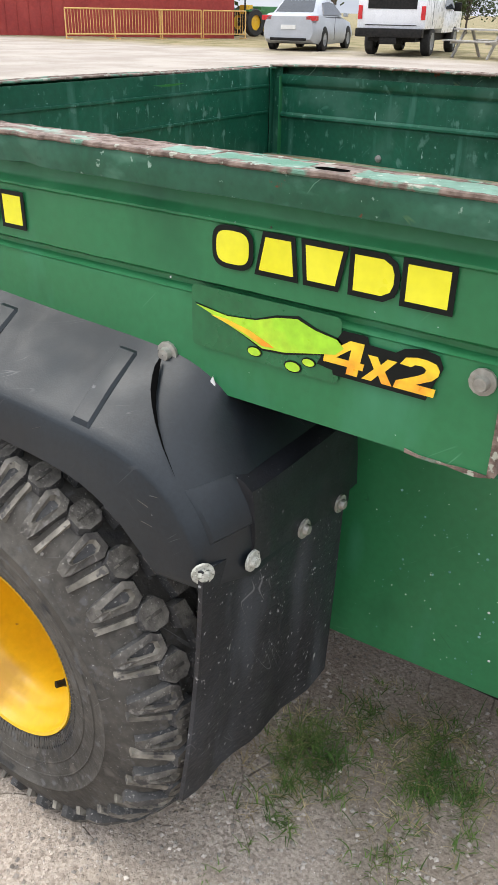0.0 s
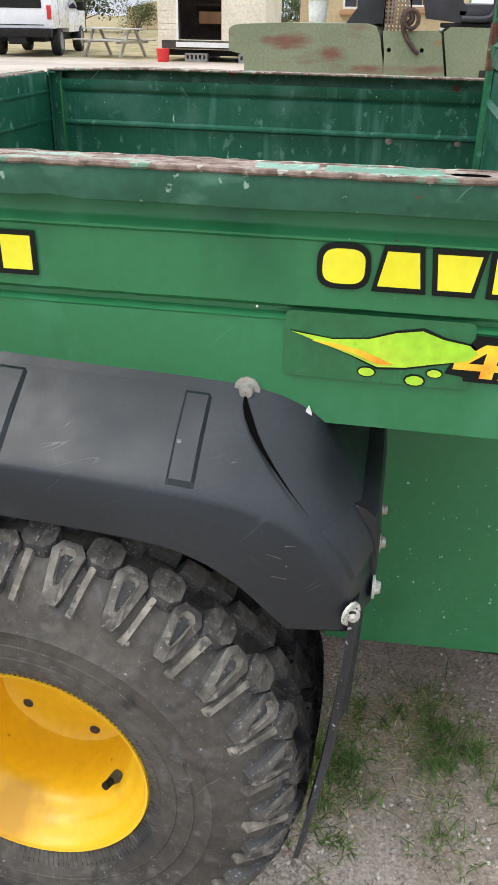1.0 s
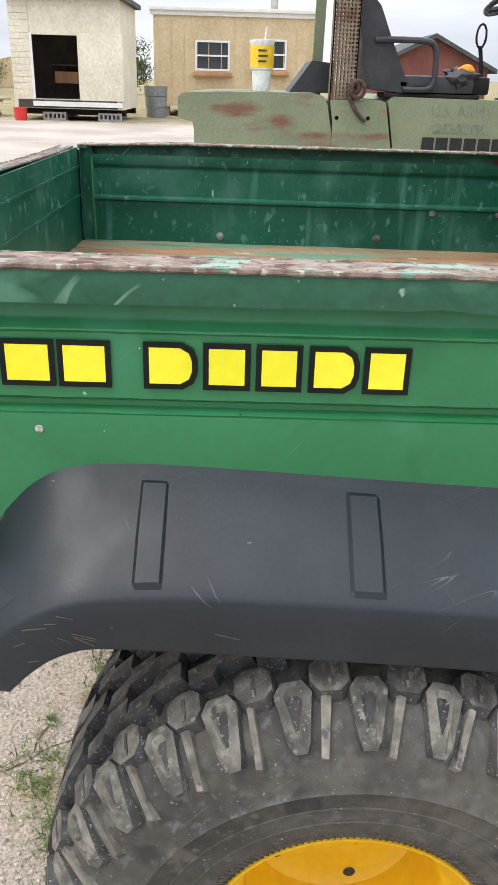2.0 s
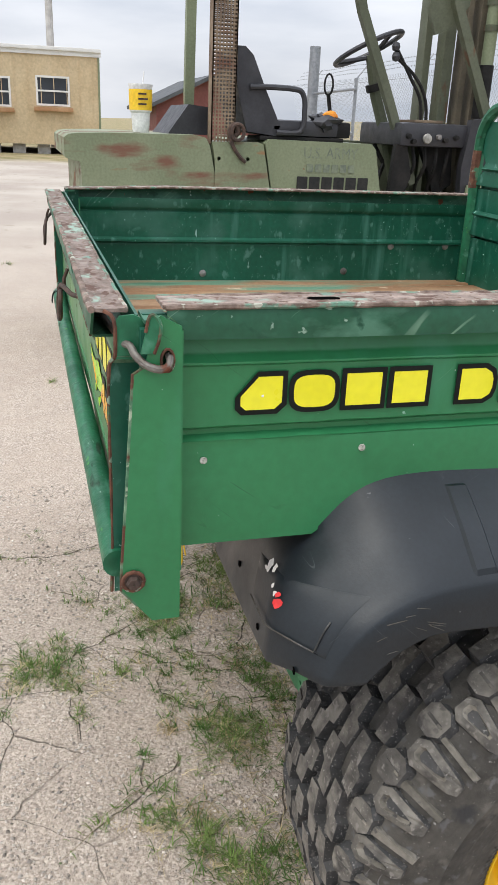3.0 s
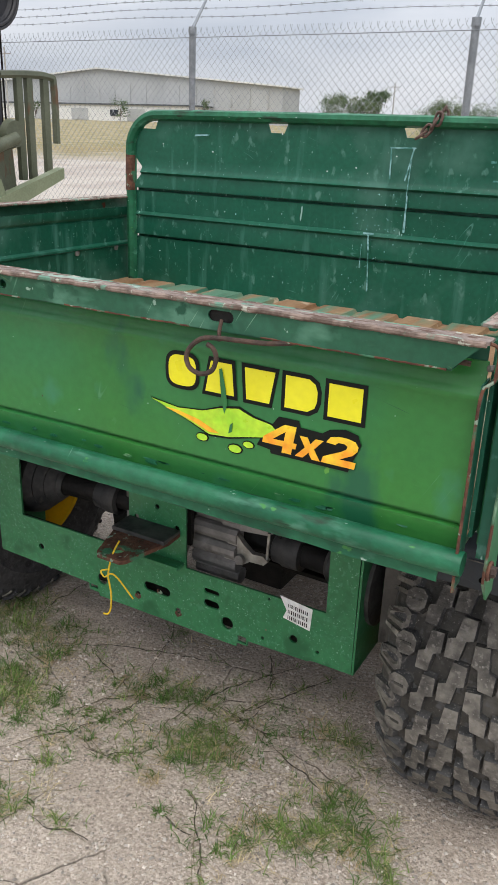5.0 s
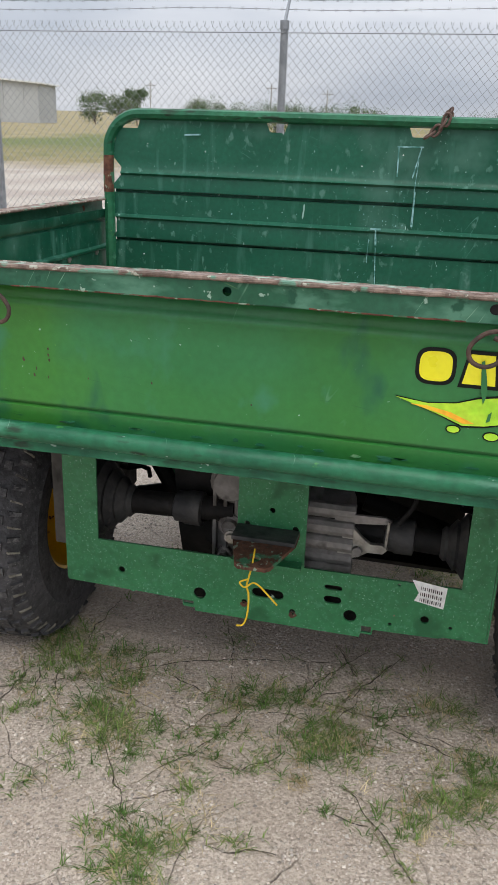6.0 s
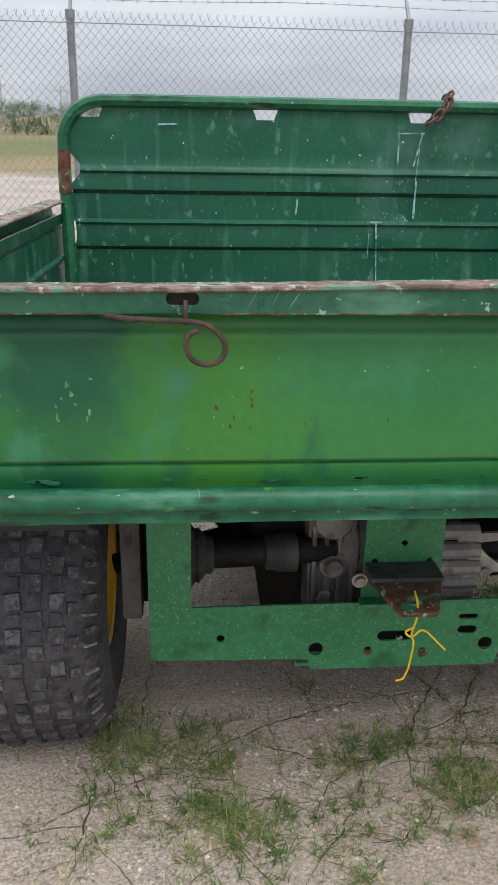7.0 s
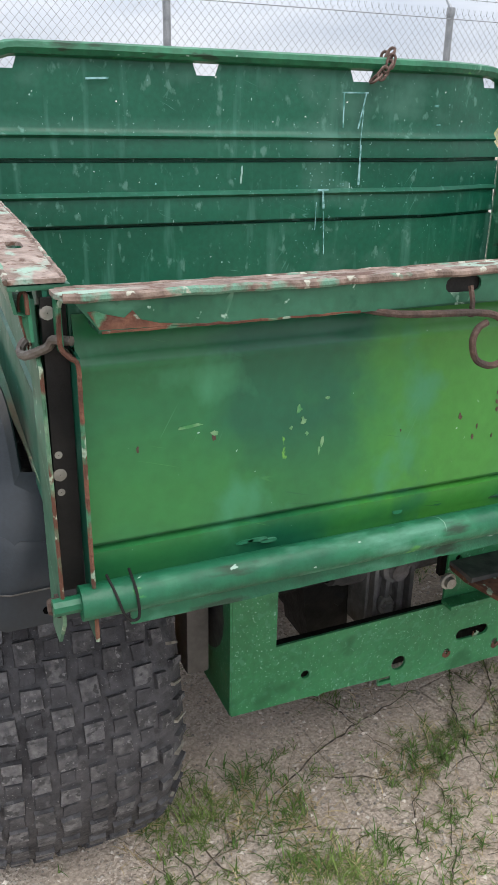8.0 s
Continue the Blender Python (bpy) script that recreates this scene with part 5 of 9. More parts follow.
for x, y, z in ((0.768, 0.9115, 0.568), (0.706, 0.931, 0.556), (0.602, 0.9345, 0.542), (0.512, 0.9345, 0.531)):
    bm = lathe([(0.0005, 0.009), (0.0055, 0.0088), (0.0068, 0.007), (0.0072, 0.0035), (0.0125, 0.003), (0.013, 0.0), (0.0005, 0.0)], "y", (0, 0, 0), 12)
    tilt = Matrix.Rotation(radians(-38 if x > 0.75 else 0), 4, "Z")
    bmesh.ops.transform(bm, matrix=Matrix.Translation((x, y, z)) @ tilt, verts=bm.verts)
    part("flap_nut", bm, M["white_nut"] if x > 0.65 else M["steel"], flap, "washer and nut spattered with pale paint")

# ---- wheels
TPROF = [(0.316, 0.0), (0.316, 0.05), (0.312, 0.10), (0.302, 0.126), (0.286, 0.142), (0.262, 0.153), (0.233, 0.158), (0.2295, 0.1615), (0.2255, 0.158), (0.20, 0.157), (0.176, 0.153), (0.160, 0.149), (0.151, 0.143), (0.146, 0.128)]
CUM = [0.0]
for (r0, h0), (r1, h1) in zip(TPROF, TPROF[1:]):
    CUM.append(CUM[-1] + math.hypot(r1 - r0, h1 - h0))


def tyre_at(q, e):
    """(radius, half width) at arc length q from the middle of the tread, e above the rubber."""
    for k in range(len(CUM) - 1):
        if q <= CUM[k + 1] or k == len(CUM) - 2:
            s = (q - CUM[k]) / (CUM[k + 1] - CUM[k])
            (r0, h0), (r1, h1) = TPROF[k], TPROF[k + 1]
            dr, dh = r1 - r0, h1 - h0
            ln = math.hypot(dr, dh)
            return r0 + dr * s + dh / ln * e, h0 + dh * s - dr / ln * e
    return TPROF[-1]


def wheel(cx, sx, seed, worn=False):
    cy, cz = 0.551, 0.285
    rr = random.Random(seed)

    def at(a, q, e, side):
        r, h = tyre_at(abs(q), e)
        p = Vector((cx + side * h, cy + r * math.cos(a), cz + r * math.sin(a)))
        p.z = max(p.z, GROUND)
        return p

    def lug(bm, a, poly, e, side, taper=0.86):
        qc = sum(q for _, q in poly) / len(poly)
        tcn = sum(t for t, _ in poly) / len(poly)
        ring = []
        for k, (e0, s) in enumerate(((-0.004, 1.08), (e, taper))):
            ring.append([bm.verts.new(at(a + (tcn + (t - tcn) * s) / 0.30, qc + (q - qc) * s, e0, side)) for t, q in poly])
        m = len(poly)
        for k in range(m):
            bm.faces.new((ring[0][k], ring[0][(k + 1) % m], ring[1][(k + 1) % m], ring[1][k]))
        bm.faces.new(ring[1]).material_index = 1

    def ring_lug(bm, a, outer, inner, e, deep, side, taper=0.88):
        """A lug with a hollow in its face; outer and inner have as many corners."""
        m = len(outer)
        tc, qc = sum(t for t, _ in outer) / m, sum(q for _, q in outer) / m
        loops = [[bm.verts.new(at(a + (tc + (t - tc) * k) / 0.30, qc + (q - qc) * k, e0, side)) for t, q in poly] for poly, e0, k in ((outer, -0.004, 1.08), (outer, e, taper), (inner, e + 0.0006, 1.0), (inner, e - deep, 0.8))]
        for n0, (lo, hi) in enumerate(zip(loops, loops[1:])):
            for k in range(m):
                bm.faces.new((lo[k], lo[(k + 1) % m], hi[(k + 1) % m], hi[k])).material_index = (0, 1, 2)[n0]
        bm.faces.new(loops[3])

    # the yellow rim is the wheel itself
    rim = [(0.1465, 0.128), (0.1505, 0.140), (0.1485, 0.1445), (0.1445, 0.1425), (0.142, 0.134), (0.136, 0.1255), (0.1295, 0.119), (0.1275, 0.113), (0.1245, 0.107), (0.118, 0.101), (0.1125, 0.095), (0.1085, 0.080), (0.1055, 0.055), (0.1035, 0.024), (0.099, 0.009), (0.090, 0.004), (0.062, 0.0), (0.045, 0.006), (0.03, 0.008), (0.0005, 0.008)]
    w = part("wheel", lathe([(r, sx * h) for r, h in rim] , "x", (cx, cy, cz), 64), M["yellow"], vehicle, "yellow steel wheel with a knobbly tyre")
    part("inner_rim", lathe([(0.146, -sx * 0.128), (0.150, -sx * 0.142), (0.143, -sx * 0.138), (0.128, -sx * 0.08), (0.128, 0.0), (0.12, sx * 0.03)], "x", (cx, cy, cz), 48), M["yellow"], w)
    prof = [(r, h) for r, h in reversed(TPROF)] + [(r, -h) for r, h in TPROF[1:]]
    bm = lathe(prof, "x", (cx, cy, cz), 96)
    for v in bm.verts:
        v.co.z = max(v.co.z, GROUND)
    part("tyre", bm, M["worn_tyre"] if worn else M["tyre"], w, "dusty black tyre with worn block tread", smooth=60)
    for r, h in ((0.186, 0.1548), (0.207, 0.1574)):
        part("tyre_ring", lathe([(r - 0.0015, sx * h), (r, sx * (h + 0.0012)), (r + 0.0015, sx * h)], "x", (cx, cy, cz), 72), M["tyre"], w)
    N = 34 if worn else 28
    bm, be, bs, bd = bmesh.new(), bmesh.new(), bmesh.new(), bmesh.new()
    for k in range(N):
        a = 2 * math.pi * k / N
        half = math.pi / N
        for side in (1, -1):
            j = rr.uniform(-0.003, 0.003)
            # tread blocks
            z = 1 if k % 2 else -1
            if worn:
                for q0, off in ((0.006, 0.0), (0.040, half), (0.074, 0.0)):
                    if rr.random() < 0.05:
                        continue
                    g = [rr.uniform(-0.002, 0.002) for _ in range(8)]
                    lug(bm, a + off + (half if side < 0 else 0) + j, [(-0.013 + g[0], q0 + g[1]), (0.013 + g[2], q0 + g[3]), (0.013 + g[4], q0 + 0.026 + g[5]), (-0.013 + g[6], q0 + 0.026 + g[7])], rr.uniform(0.004, 0.0075), side, 0.93)
                    # the smaller worn-down block between two tall ones
                    lug(bd, a + off + half + (half if side < 0 else 0) + j, [(-0.010 + g[2], q0 + 0.003), (0.010 + g[1], q0 + 0.003 + g[4]), (0.010, q0 + 0.024), (-0.010 + g[0], q0 + 0.023)], rr.uniform(0.0018, 0.0035), side, 0.9)
                lug(bm, a + half * 0.5, [(-0.010, 0.104), (0.011, 0.104), (0.009, 0.122), (-0.009, 0.122)], 0.007, side, 0.9)
                lug(bm, a, [(-0.006, 0.128), (0.006, 0.128), (0.005, 0.158), (-0.005, 0.158)], 0.007, side, 0.8)
                lug(be, a + half, [(-0.002, 0.130), (0.003, 0.130), (0.008, 0.160), (0.004, 0.160)], 0.005, side, 0.8)
                continue
            c = a + (half if side > 0 else 0)
            lug(bm, c, [(-0.030, 0.0015), (0.0, 0.0015), (0.004, 0.013), (0.034 + j, 0.018), (0.034, 0.042), (0.006, 0.042), (0.002, 0.030), (-0.030 + j, 0.025)], 0.017 + 0.5 * j, side, 0.965)
            c2 = c + half * 0.9
            lug(bm, c2, [(-0.030, 0.0465), (0.0, 0.0465), (0.004, 0.057), (0.033, 0.061), (0.033 + j, 0.082), (0.006, 0.082), (0.002, 0.071), (-0.030, 0.067)], 0.0165 + 0.5 * j, side, 0.96)
            # shoulder blocks: eight-sided, slit
            lug(bm, a + half, [(-0.020, 0.094), (-0.010, 0.084), (0.010, 0.084), (0.020, 0.093), (0.021, 0.110), (0.011, 0.123), (-0.011, 0.123), (-0.021, 0.111)], 0.0145, side, 0.82)
            lug(bs, a + half, [(-0.0018, 0.095), (0.0018, 0.095), (0.0018, 0.113), (-0.0018, 0.113)], 0.0151, side, 0.98)
            lug(be, a + half, [(-0.0012, 0.108), (0.0014, 0.108), (0.0012, 0.115), (-0.0012, 0.115)], 0.0158, side, 0.98)
            # coffin-shaped side lugs with a drop-shaped ridge
            ring_lug(bm, a, [(-0.011, 0.100), (0.011, 0.100), (0.0195, 0.113), (0.012, 0.156), (0.007, 0.168), (-0.007, 0.168), (-0.012, 0.156), (-0.0195, 0.113)],
                     [(-0.0045, 0.1115), (0.0045, 0.1115), (0.0085, 0.1175), (0.005, 0.138), (0.002, 0.149), (-0.002, 0.149), (-0.005, 0.138), (-0.0085, 0.1175)], 0.0115 + j, 0.0065, side)
            s2 = -1 if side > 0 else 1
            lug(be, a, [(s2 * 0.0245, 0.112), (s2 * 0.0345 + j, 0.116), (s2 * 0.0265, 0.178), (s2 * 0.0175, 0.176)], 0.0095, side, 0.78)
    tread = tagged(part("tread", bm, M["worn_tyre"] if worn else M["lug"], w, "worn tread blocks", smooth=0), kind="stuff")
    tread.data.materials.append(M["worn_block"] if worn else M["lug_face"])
    tread.data.materials.append(M["dust_lit_edge"])
    if worn:
        low = tagged(part("low_tread", bd, M["worn_tyre"], w, "low worn tread blocks", smooth=0), kind="stuff")
        low.data.materials.append(M["worn_tyre"])
    edge = tagged(part("lug_edge", be, M["dust_lit_edge"], w, "pale lug edges, dust and light in the colour", smooth=0), kind="stuff")
    edge.data.materials.append(M["dust_lit_edge"])
    if not worn:
        sipe = tagged(part("sipe", bs, M["tyre"], w, "dark slits in the tread blocks", smooth=0), kind="stuff")
        sipe.data.materials.append(M["tyre"])
    # the finely ribbed bead beside the rim
    ribs = bmesh.new()
    for k in range(150):
        a = 2 * math.pi * k / 150
        u, v = math.cos(a), math.sin(a)
        add_tube(ribs, [(cx + sx * 0.1440, cy + 0.1515 * u, cz + 0.1515 * v), (cx + sx * 0.1512, cy + 0.166 * u, cz + 0.166 * v)], 0.0013, 4)
    tagged(part("bead_ribs", ribs, M["tyre"], w, "finely ribbed tyre bead", smooth=0), kind="stuff")
    # valve and nuts
    va = math.atan2(-0.056, 0.085)
    def spoke(r, h):
        return (cx + sx * h, cy + r * math.cos(va), cz + r * math.sin(va))
    part("valve", tube([spoke(0.107, 0.086), spoke(0.101, 0.098)], 0.0085, 10, 0.006), M["tyre"], w, "grey rubber valve stem")
    part("valve_cap", tube([spoke(0.1015, 0.097), spoke(0.096, 0.110)], 0.0052, 10), M["dark"], w, "black valve cap")
    for k in range(5):
        a = 2 * math.pi * k / 5 + 1.25
        c = (cx + sx * 0.0035, cy + 0.085 * math.cos(a), cz + 0.085 * math.sin(a))
        part("rim_hole", lathe([(0.0005, sx * 0.0012), (0.0062, sx * 0.0012), (0.0078, 0.0)], "x", c, 14), M["seal"], w, "grey bolt hole in the wheel disc")
        if k == 0:
            for m in range(7):
                r = rr.uniform(0.0015, 0.004)
                part("rust_patch", lathe([(0.0004, sx * 0.0007), (r, sx * 0.0006), (r * 1.1, 0.0)], "x", (c[0], c[1] + rr.uniform(-0.018, 0.022), c[2] - 0.015 - rr.uniform(0, 0.007)), 7), M["edge"], w, "rust speck below the bolt hole")
    return w


wheel(0.645, 1, 1)
wheel(-0.674, -1, 2, worn=True)

# ---- rear frame plate with its windows and holes
PY = 0.312


def on_plate(u, v, d):
    return (u, PY + d, v)


outer = [(-0.436, 0.64), (-0.437, 0.45), (-0.438, 0.2365), (-0.30, 0.234), (-0.292, 0.230), (-0.284, 0.234), (-0.182, 0.231), (-0.181, 0.216), (-0.155, 0.216), (-0.154, 0.2085), (0.188, 0.2095), (0.189, 0.219), (0.212, 0.219), (0.213, 0.231), (0.34, 0.235), (0.348, 0.239), (0.428, 0.240), (0.427, 0.45), (0.426, 0.64)]
holes = [[(-0.367, 0.343), (-0.07, 0.3455), (-0.068, 0.56), (-0.366, 0.56)], [(0.068, 0.346), (0.371, 0.350), (0.370, 0.56), (0.068, 0.56)],
         circle2(-0.316, 0.279, 0.0075), circle2(-0.145, 0.252, 0.0135), circle2(0.166, 0.2545, 0.0135), slot2(-0.002, 0.2755, 0.066, 0.021), slot2(0.129, 0.312, 0.036, 0.011), slot2(0.129, 0.2845, 0.036, 0.0165),
         circle2(-0.05, 0.248, 0.0065), circle2(0.05, 0.2425, 0.0065), circle2(0.245, 0.25, 0.004), circle2(0.255, 0.34, 0.003), circle2(0.31, 0.272, 0.0085), circle2(0.36, 0.262, 0.004),
         [(-0.180, 0.2225), (-0.158, 0.2225), (-0.158, 0.2305), (-0.180, 0.2305)], [(0.190, 0.2225), (0.21, 0.2225), (0.21, 0.2365), (0.19, 0.2365)],
         circle2(0.0, 0.462, 0.0055), circle2(-0.05, 0.427, 0.006), circle2(0.047, 0.427, 0.0065)]
rear_plate = part("rear_frame", plate(outer, on_plate, 0.0045, holes), M["frame_green"], vehicle, "green steel rear frame plate with holes and chipped paint", smooth=20)
for x0, x1 in ((-0.4405, -0.4365), (0.4285, 0.4325)):
    part("side_flange", box((x0, PY + 0.001, 0.239), (x1, PY + 0.14, 0.64)), M["frame_green"], rear_plate)
# black bars added behind the plate so that its holes look dark
part("frame_beam", box((-0.43, PY + 0.03, 0.225), (0.42, PY + 0.07, 0.30)), M["dark"], rear_plate, "black bar added behind the frame plate's holes")
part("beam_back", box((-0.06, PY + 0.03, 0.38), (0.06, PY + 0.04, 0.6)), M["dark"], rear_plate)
# barcode sticker: plain bars
part("sticker", plate([(0.278, 0.357), (0.345, 0.349), (0.342, 0.302), (0.286, 0.312), (0.293, 0.33)], lambda u, v, d: on_plate(u, v, -d - 0.0006), 0.0006), M["white"], rear_plate, "worn white sticker with rows of bars", smooth=0)
for row in range(3):
    for k in range(16):
        u = 0.296 + 0.0026 * k + 0.0008 * ((k * 7) % 3)
        v = 0.342 - row * 0.0125 - (u - 0.29) * 0.12
        part("bar", plate(rect2(u, v - 0.0038, u + 0.0012, v + 0.0038), lambda a, b, d: on_plate(a, b, -d - 0.0014), 0.0003), M["decal_black"], rear_plate, smooth=0)
for u, v in ((-0.05, 0.243), (0.052, 0.236), (0.004, 0.27)):
    pts = [(u + 0.009 * rng.uniform(0.5, 1.1) * math.cos(a), v + 0.009 * rng.uniform(0.5, 1.1) * math.sin(a)) for a in [6.283 * k / 9 for k in range(9)]]
    part("rust_chip", plate(pts, lambda a, b, d: on_plate(a, b, -d - 0.0004), 0.0003, [circle2(u, v + 0.004, 0.003, 8)]), M["edge"], rear_plate)
# hitch tongue: a bent rusty plate over a black one
def on_hitch(u, v, d):
    return (u - 0.006, v, 0.406 + d + (v - 0.17) * 0.05)


part("hitch_plate", plate([(-0.062, 0.31), (-0.062, 0.27), (-0.035, 0.178), (-0.028, 0.17), (0.024, 0.17), (0.032, 0.178), (0.062, 0.27), (0.062, 0.31)], on_hitch, 0.008, [circle2(-0.003, 0.20, 0.0125)]), M["edge"], rear_plate, "rusty hitch plate with a hole")
part("hitch_back", box((-0.068, 0.255, 0.4165), (0.056, 0.312, 0.4265), 0.004), M["seal"], rear_plate, "black crusted upper hitch plate")
part("hitch_flange", box((-0.075, 0.285, 0.350), (0.065, 0.311, 0.358), 0.003), M["frame_green"], rear_plate)
part("hitch_bolt", lathe([(0.0005, -0.014), (0.009, -0.013), (0.010, -0.006), (0.014, -0.005), (0.014, 0.0)], "y", (-0.078, 0.30, 0.40), 10), M["steel"], rear_plate)

# ---- under the bed
part("transaxle", lathe([(0.03, -0.10), (0.062, -0.095), (0.068, -0.07), (0.075, -0.065), (0.075, -0.04), (0.068, -0.035), (0.066, 0.07), (0.078, 0.075), (0.078, 0.09), (0.06, 0.10), (0.062, 0.155), (0.045, 0.165), (0.0005, 0.166)], "x", (-0.02, 0.47, 0.395), 20), M["alu"], vehicle, "grey cast transaxle housing")
for k in range(5):
    z = 0.322 + 0.031 * k
    part("housing_rib", tube([(0.055, 0.385 - 0.02 * math.sin(math.pi * k / 4), z), (0.155, 0.385 - 0.02 * math.sin(math.pi * k / 4), z)], 0.017, 10), M["alu"], vehicle)
part("gear_case", box((-0.152, 0.415, 0.245), (-0.058, 0.52, 0.575), 0.016), M["alu"], vehicle, "grey cast gear case with ribs")
for x0 in (-0.145, -0.122, -0.098, -0.074):
    part("case_rib", box((x0, 0.400, 0.26), (x0 + 0.008, 0.418, 0.53), 0.002), M["alu"], vehicle)
part("case_boss", lathe([(0.0005, -0.022), (0.016, -0.021), (0.019, -0.012), (0.026, -0.008), (0.028, 0.004)], "y", (-0.105, 0.405, 0.372), 14), M["alu"], vehicle)
part("drain_plug", lathe([(0.0005, -0.016), (0.010, -0.015), (0.011, -0.006), (0.017, -0.005), (0.017, 0.004)], "y", (-0.118, 0.405, 0.302), 6), M["steel"], vehicle)
part("case_cover", lathe([(0.0005, -0.014), (0.034, -0.013), (0.038, -0.004), (0.045, 0.002)], "y", (-0.108, 0.405, 0.465), 18), M["alu"], vehicle)
part("support_arm", plate([(-0.225, 0.20), (-0.150, 0.20), (-0.155, 0.60), (-0.262, 0.60), (-0.245, 0.34)], lambda u, v, d: (u, 0.47 + d, v), 0.10), M["dark"], vehicle, "greasy black support arm")
part("lower_arm", tube([(-0.40, 0.62, 0.50), (-0.24, 0.52, 0.33), (-0.16, 0.48, 0.28)], 0.02, 8), M["dark"], vehicle)
part("shift_lever", plate([(0.115, 0.425), (0.215, 0.435), (0.228, 0.442), (0.215, 0.449), (0.115, 0.447)], lambda u, v, d: (u, 0.37 + d, v), 0.008), M["alu"], vehicle, "cast shift lever")
part("shift_lever", plate([(0.125, 0.425), (0.155, 0.423), (0.172, 0.405), (0.19, 0.392), (0.212, 0.394), (0.224, 0.385), (0.215, 0.375), (0.185, 0.374), (0.168, 0.362), (0.148, 0.356), (0.128, 0.358), (0.124, 0.375), (0.136, 0.395)], lambda u, v, d: (u, 0.36 + d, v), 0.012, [circle2(0.150, 0.388, 0.006)]), M["steel"], vehicle, "bright cast brake lever")
part("shift_rod", tube([(0.222, 0.365, 0.445), (0.219, 0.365, 0.385)], 0.003, 8), M["steel"], vehicle)
part("lever_bolt", lathe([(0.0005, -0.008), (0.010, -0.007), (0.011, 0.0)], "y", (0.165, 0.358, 0.376), 8), M["alu"], vehicle)
for sx, x0 in ((1, 0.16), (-1, -0.14)):
    part("axle_shaft", tube([(x0, 0.55, 0.40), (sx * 0.52, 0.55, 0.30)], 0.022, 12), M["dark"], vehicle)
    part("frame_rail", box((min(sx * 0.27, sx * 0.32), 0.33, 0.58), (max(sx * 0.27, sx * 0.32), 1.3, 0.66)), M["dark"], vehicle)
    part("frame_bracket", box((min(sx * 0.455, sx * 0.49), 0.36, 0.292), (max(sx * 0.455, sx * 0.49), 0.42, 0.70), 0.006), M["bracket"], vehicle)
    part("spring", tube([(sx * 0.40 + 0.035 * math.cos(0.9 * k), 0.62 + 0.035 * math.sin(0.9 * k), 0.36 + 0.006 * k) for k in range(42)], 0.006, 6), M["dark"], vehicle)
# black boxes, and a sheet under the floor, added to darken the windows
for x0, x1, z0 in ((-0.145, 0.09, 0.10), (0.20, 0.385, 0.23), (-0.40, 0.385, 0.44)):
    part("engine_shroud", box((x0, 0.70, z0), (x1, 0.93, 0.68), 0.01), M["dark"], vehicle, "black box added to darken the space under the bed")
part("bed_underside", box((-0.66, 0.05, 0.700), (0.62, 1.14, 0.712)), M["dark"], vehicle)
for sx, x0 in ((-1, -0.325), (1, 0.325)):
    bm = bmesh.new()
    add_lathe(bm, [(0.028, 0.0), (0.036, 0.008), (0.034, 0.014), (0.052, 0.028), (0.049, 0.034), (0.068, 0.048), (0.065, 0.054), (0.082, 0.066), (0.088, 0.09), (0.088, 0.115), (0.03, 0.12)], "x", (0, 0, 0), 20)
    bmesh.ops.transform(bm, matrix=Matrix.Translation((x0, 0.42, 0.388)) @ Matrix.Scale(sx, 4, (1, 0, 0)), verts=bm.verts)
    part("boot", bm, M["seal"], vehicle, "ribbed black rubber boot")
    part("joint_shaft", tube([(x0, 0.42, 0.388), (sx * 0.10, 0.42, 0.398)], 0.026, 14), M["dark"], vehicle)
    part("joint_sleeve", lathe([(0.027, 0.0), (0.033, 0.003), (0.034, 0.02), (0.037, 0.025), (0.037, 0.06), (0.027, 0.063)], "x", (sx * 0.232 - (0 if sx < 0 else 0.02), 0.42, 0.391), 16), M["seal"], vehicle, "dusty grey sleeve")
# black panel added to hide the left wheel from the window
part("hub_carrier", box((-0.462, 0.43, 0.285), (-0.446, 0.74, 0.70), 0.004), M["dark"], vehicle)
# black sheet added over ground that shone through the right window
part("belly_pan", box((0.10, 0.60, 0.225), (0.39, 0.90, 0.235), 0.002), M["dark"], vehicle, "black sheet added to cover the bright ground behind the window")
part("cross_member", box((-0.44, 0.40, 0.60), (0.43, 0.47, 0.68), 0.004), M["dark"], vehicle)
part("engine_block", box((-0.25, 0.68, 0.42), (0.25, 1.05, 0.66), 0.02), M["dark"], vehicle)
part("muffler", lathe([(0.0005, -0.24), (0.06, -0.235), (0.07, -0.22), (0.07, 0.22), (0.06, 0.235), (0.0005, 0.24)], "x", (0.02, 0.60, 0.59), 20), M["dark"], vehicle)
part("hose", tube(smooth_path([(-0.3, 0.45, 0.6), (-0.22, 0.40, 0.54), (-0.12, 0.42, 0.56), (-0.03, 0.40, 0.53), (0.1, 0.44, 0.57)], 6), 0.012, 8), M["dark"], vehicle)
part("cable", tube(smooth_path([(0.25, 0.40, 0.60), (0.27, 0.38, 0.5), (0.24, 0.37, 0.44)], 6), 0.005, 6), M["dark"], vehicle)

# ---- body side ahead of the wheel
rows = [[Vector((0.392 + 0.003 * noise.noise(Vector((y * 3, z * 3, 9))), y, z)) for z in (0.204 + 0.06 * max(0, y - 0.9), 0.30, 0.42, 0.56, 0.69)] for y in [0.87 + 0.05 * i for i in range(12)]]
part("body_side", shell(rows, (-0.004, 0, 0)), M["green"], vehicle, "green body side panel with specks of mud")
rows = [[Vector((-0.412, y, z)) for z in (0.21, 0.42, 0.69)] for y in [0.87 + 0.1 * i for i in range(6)]]
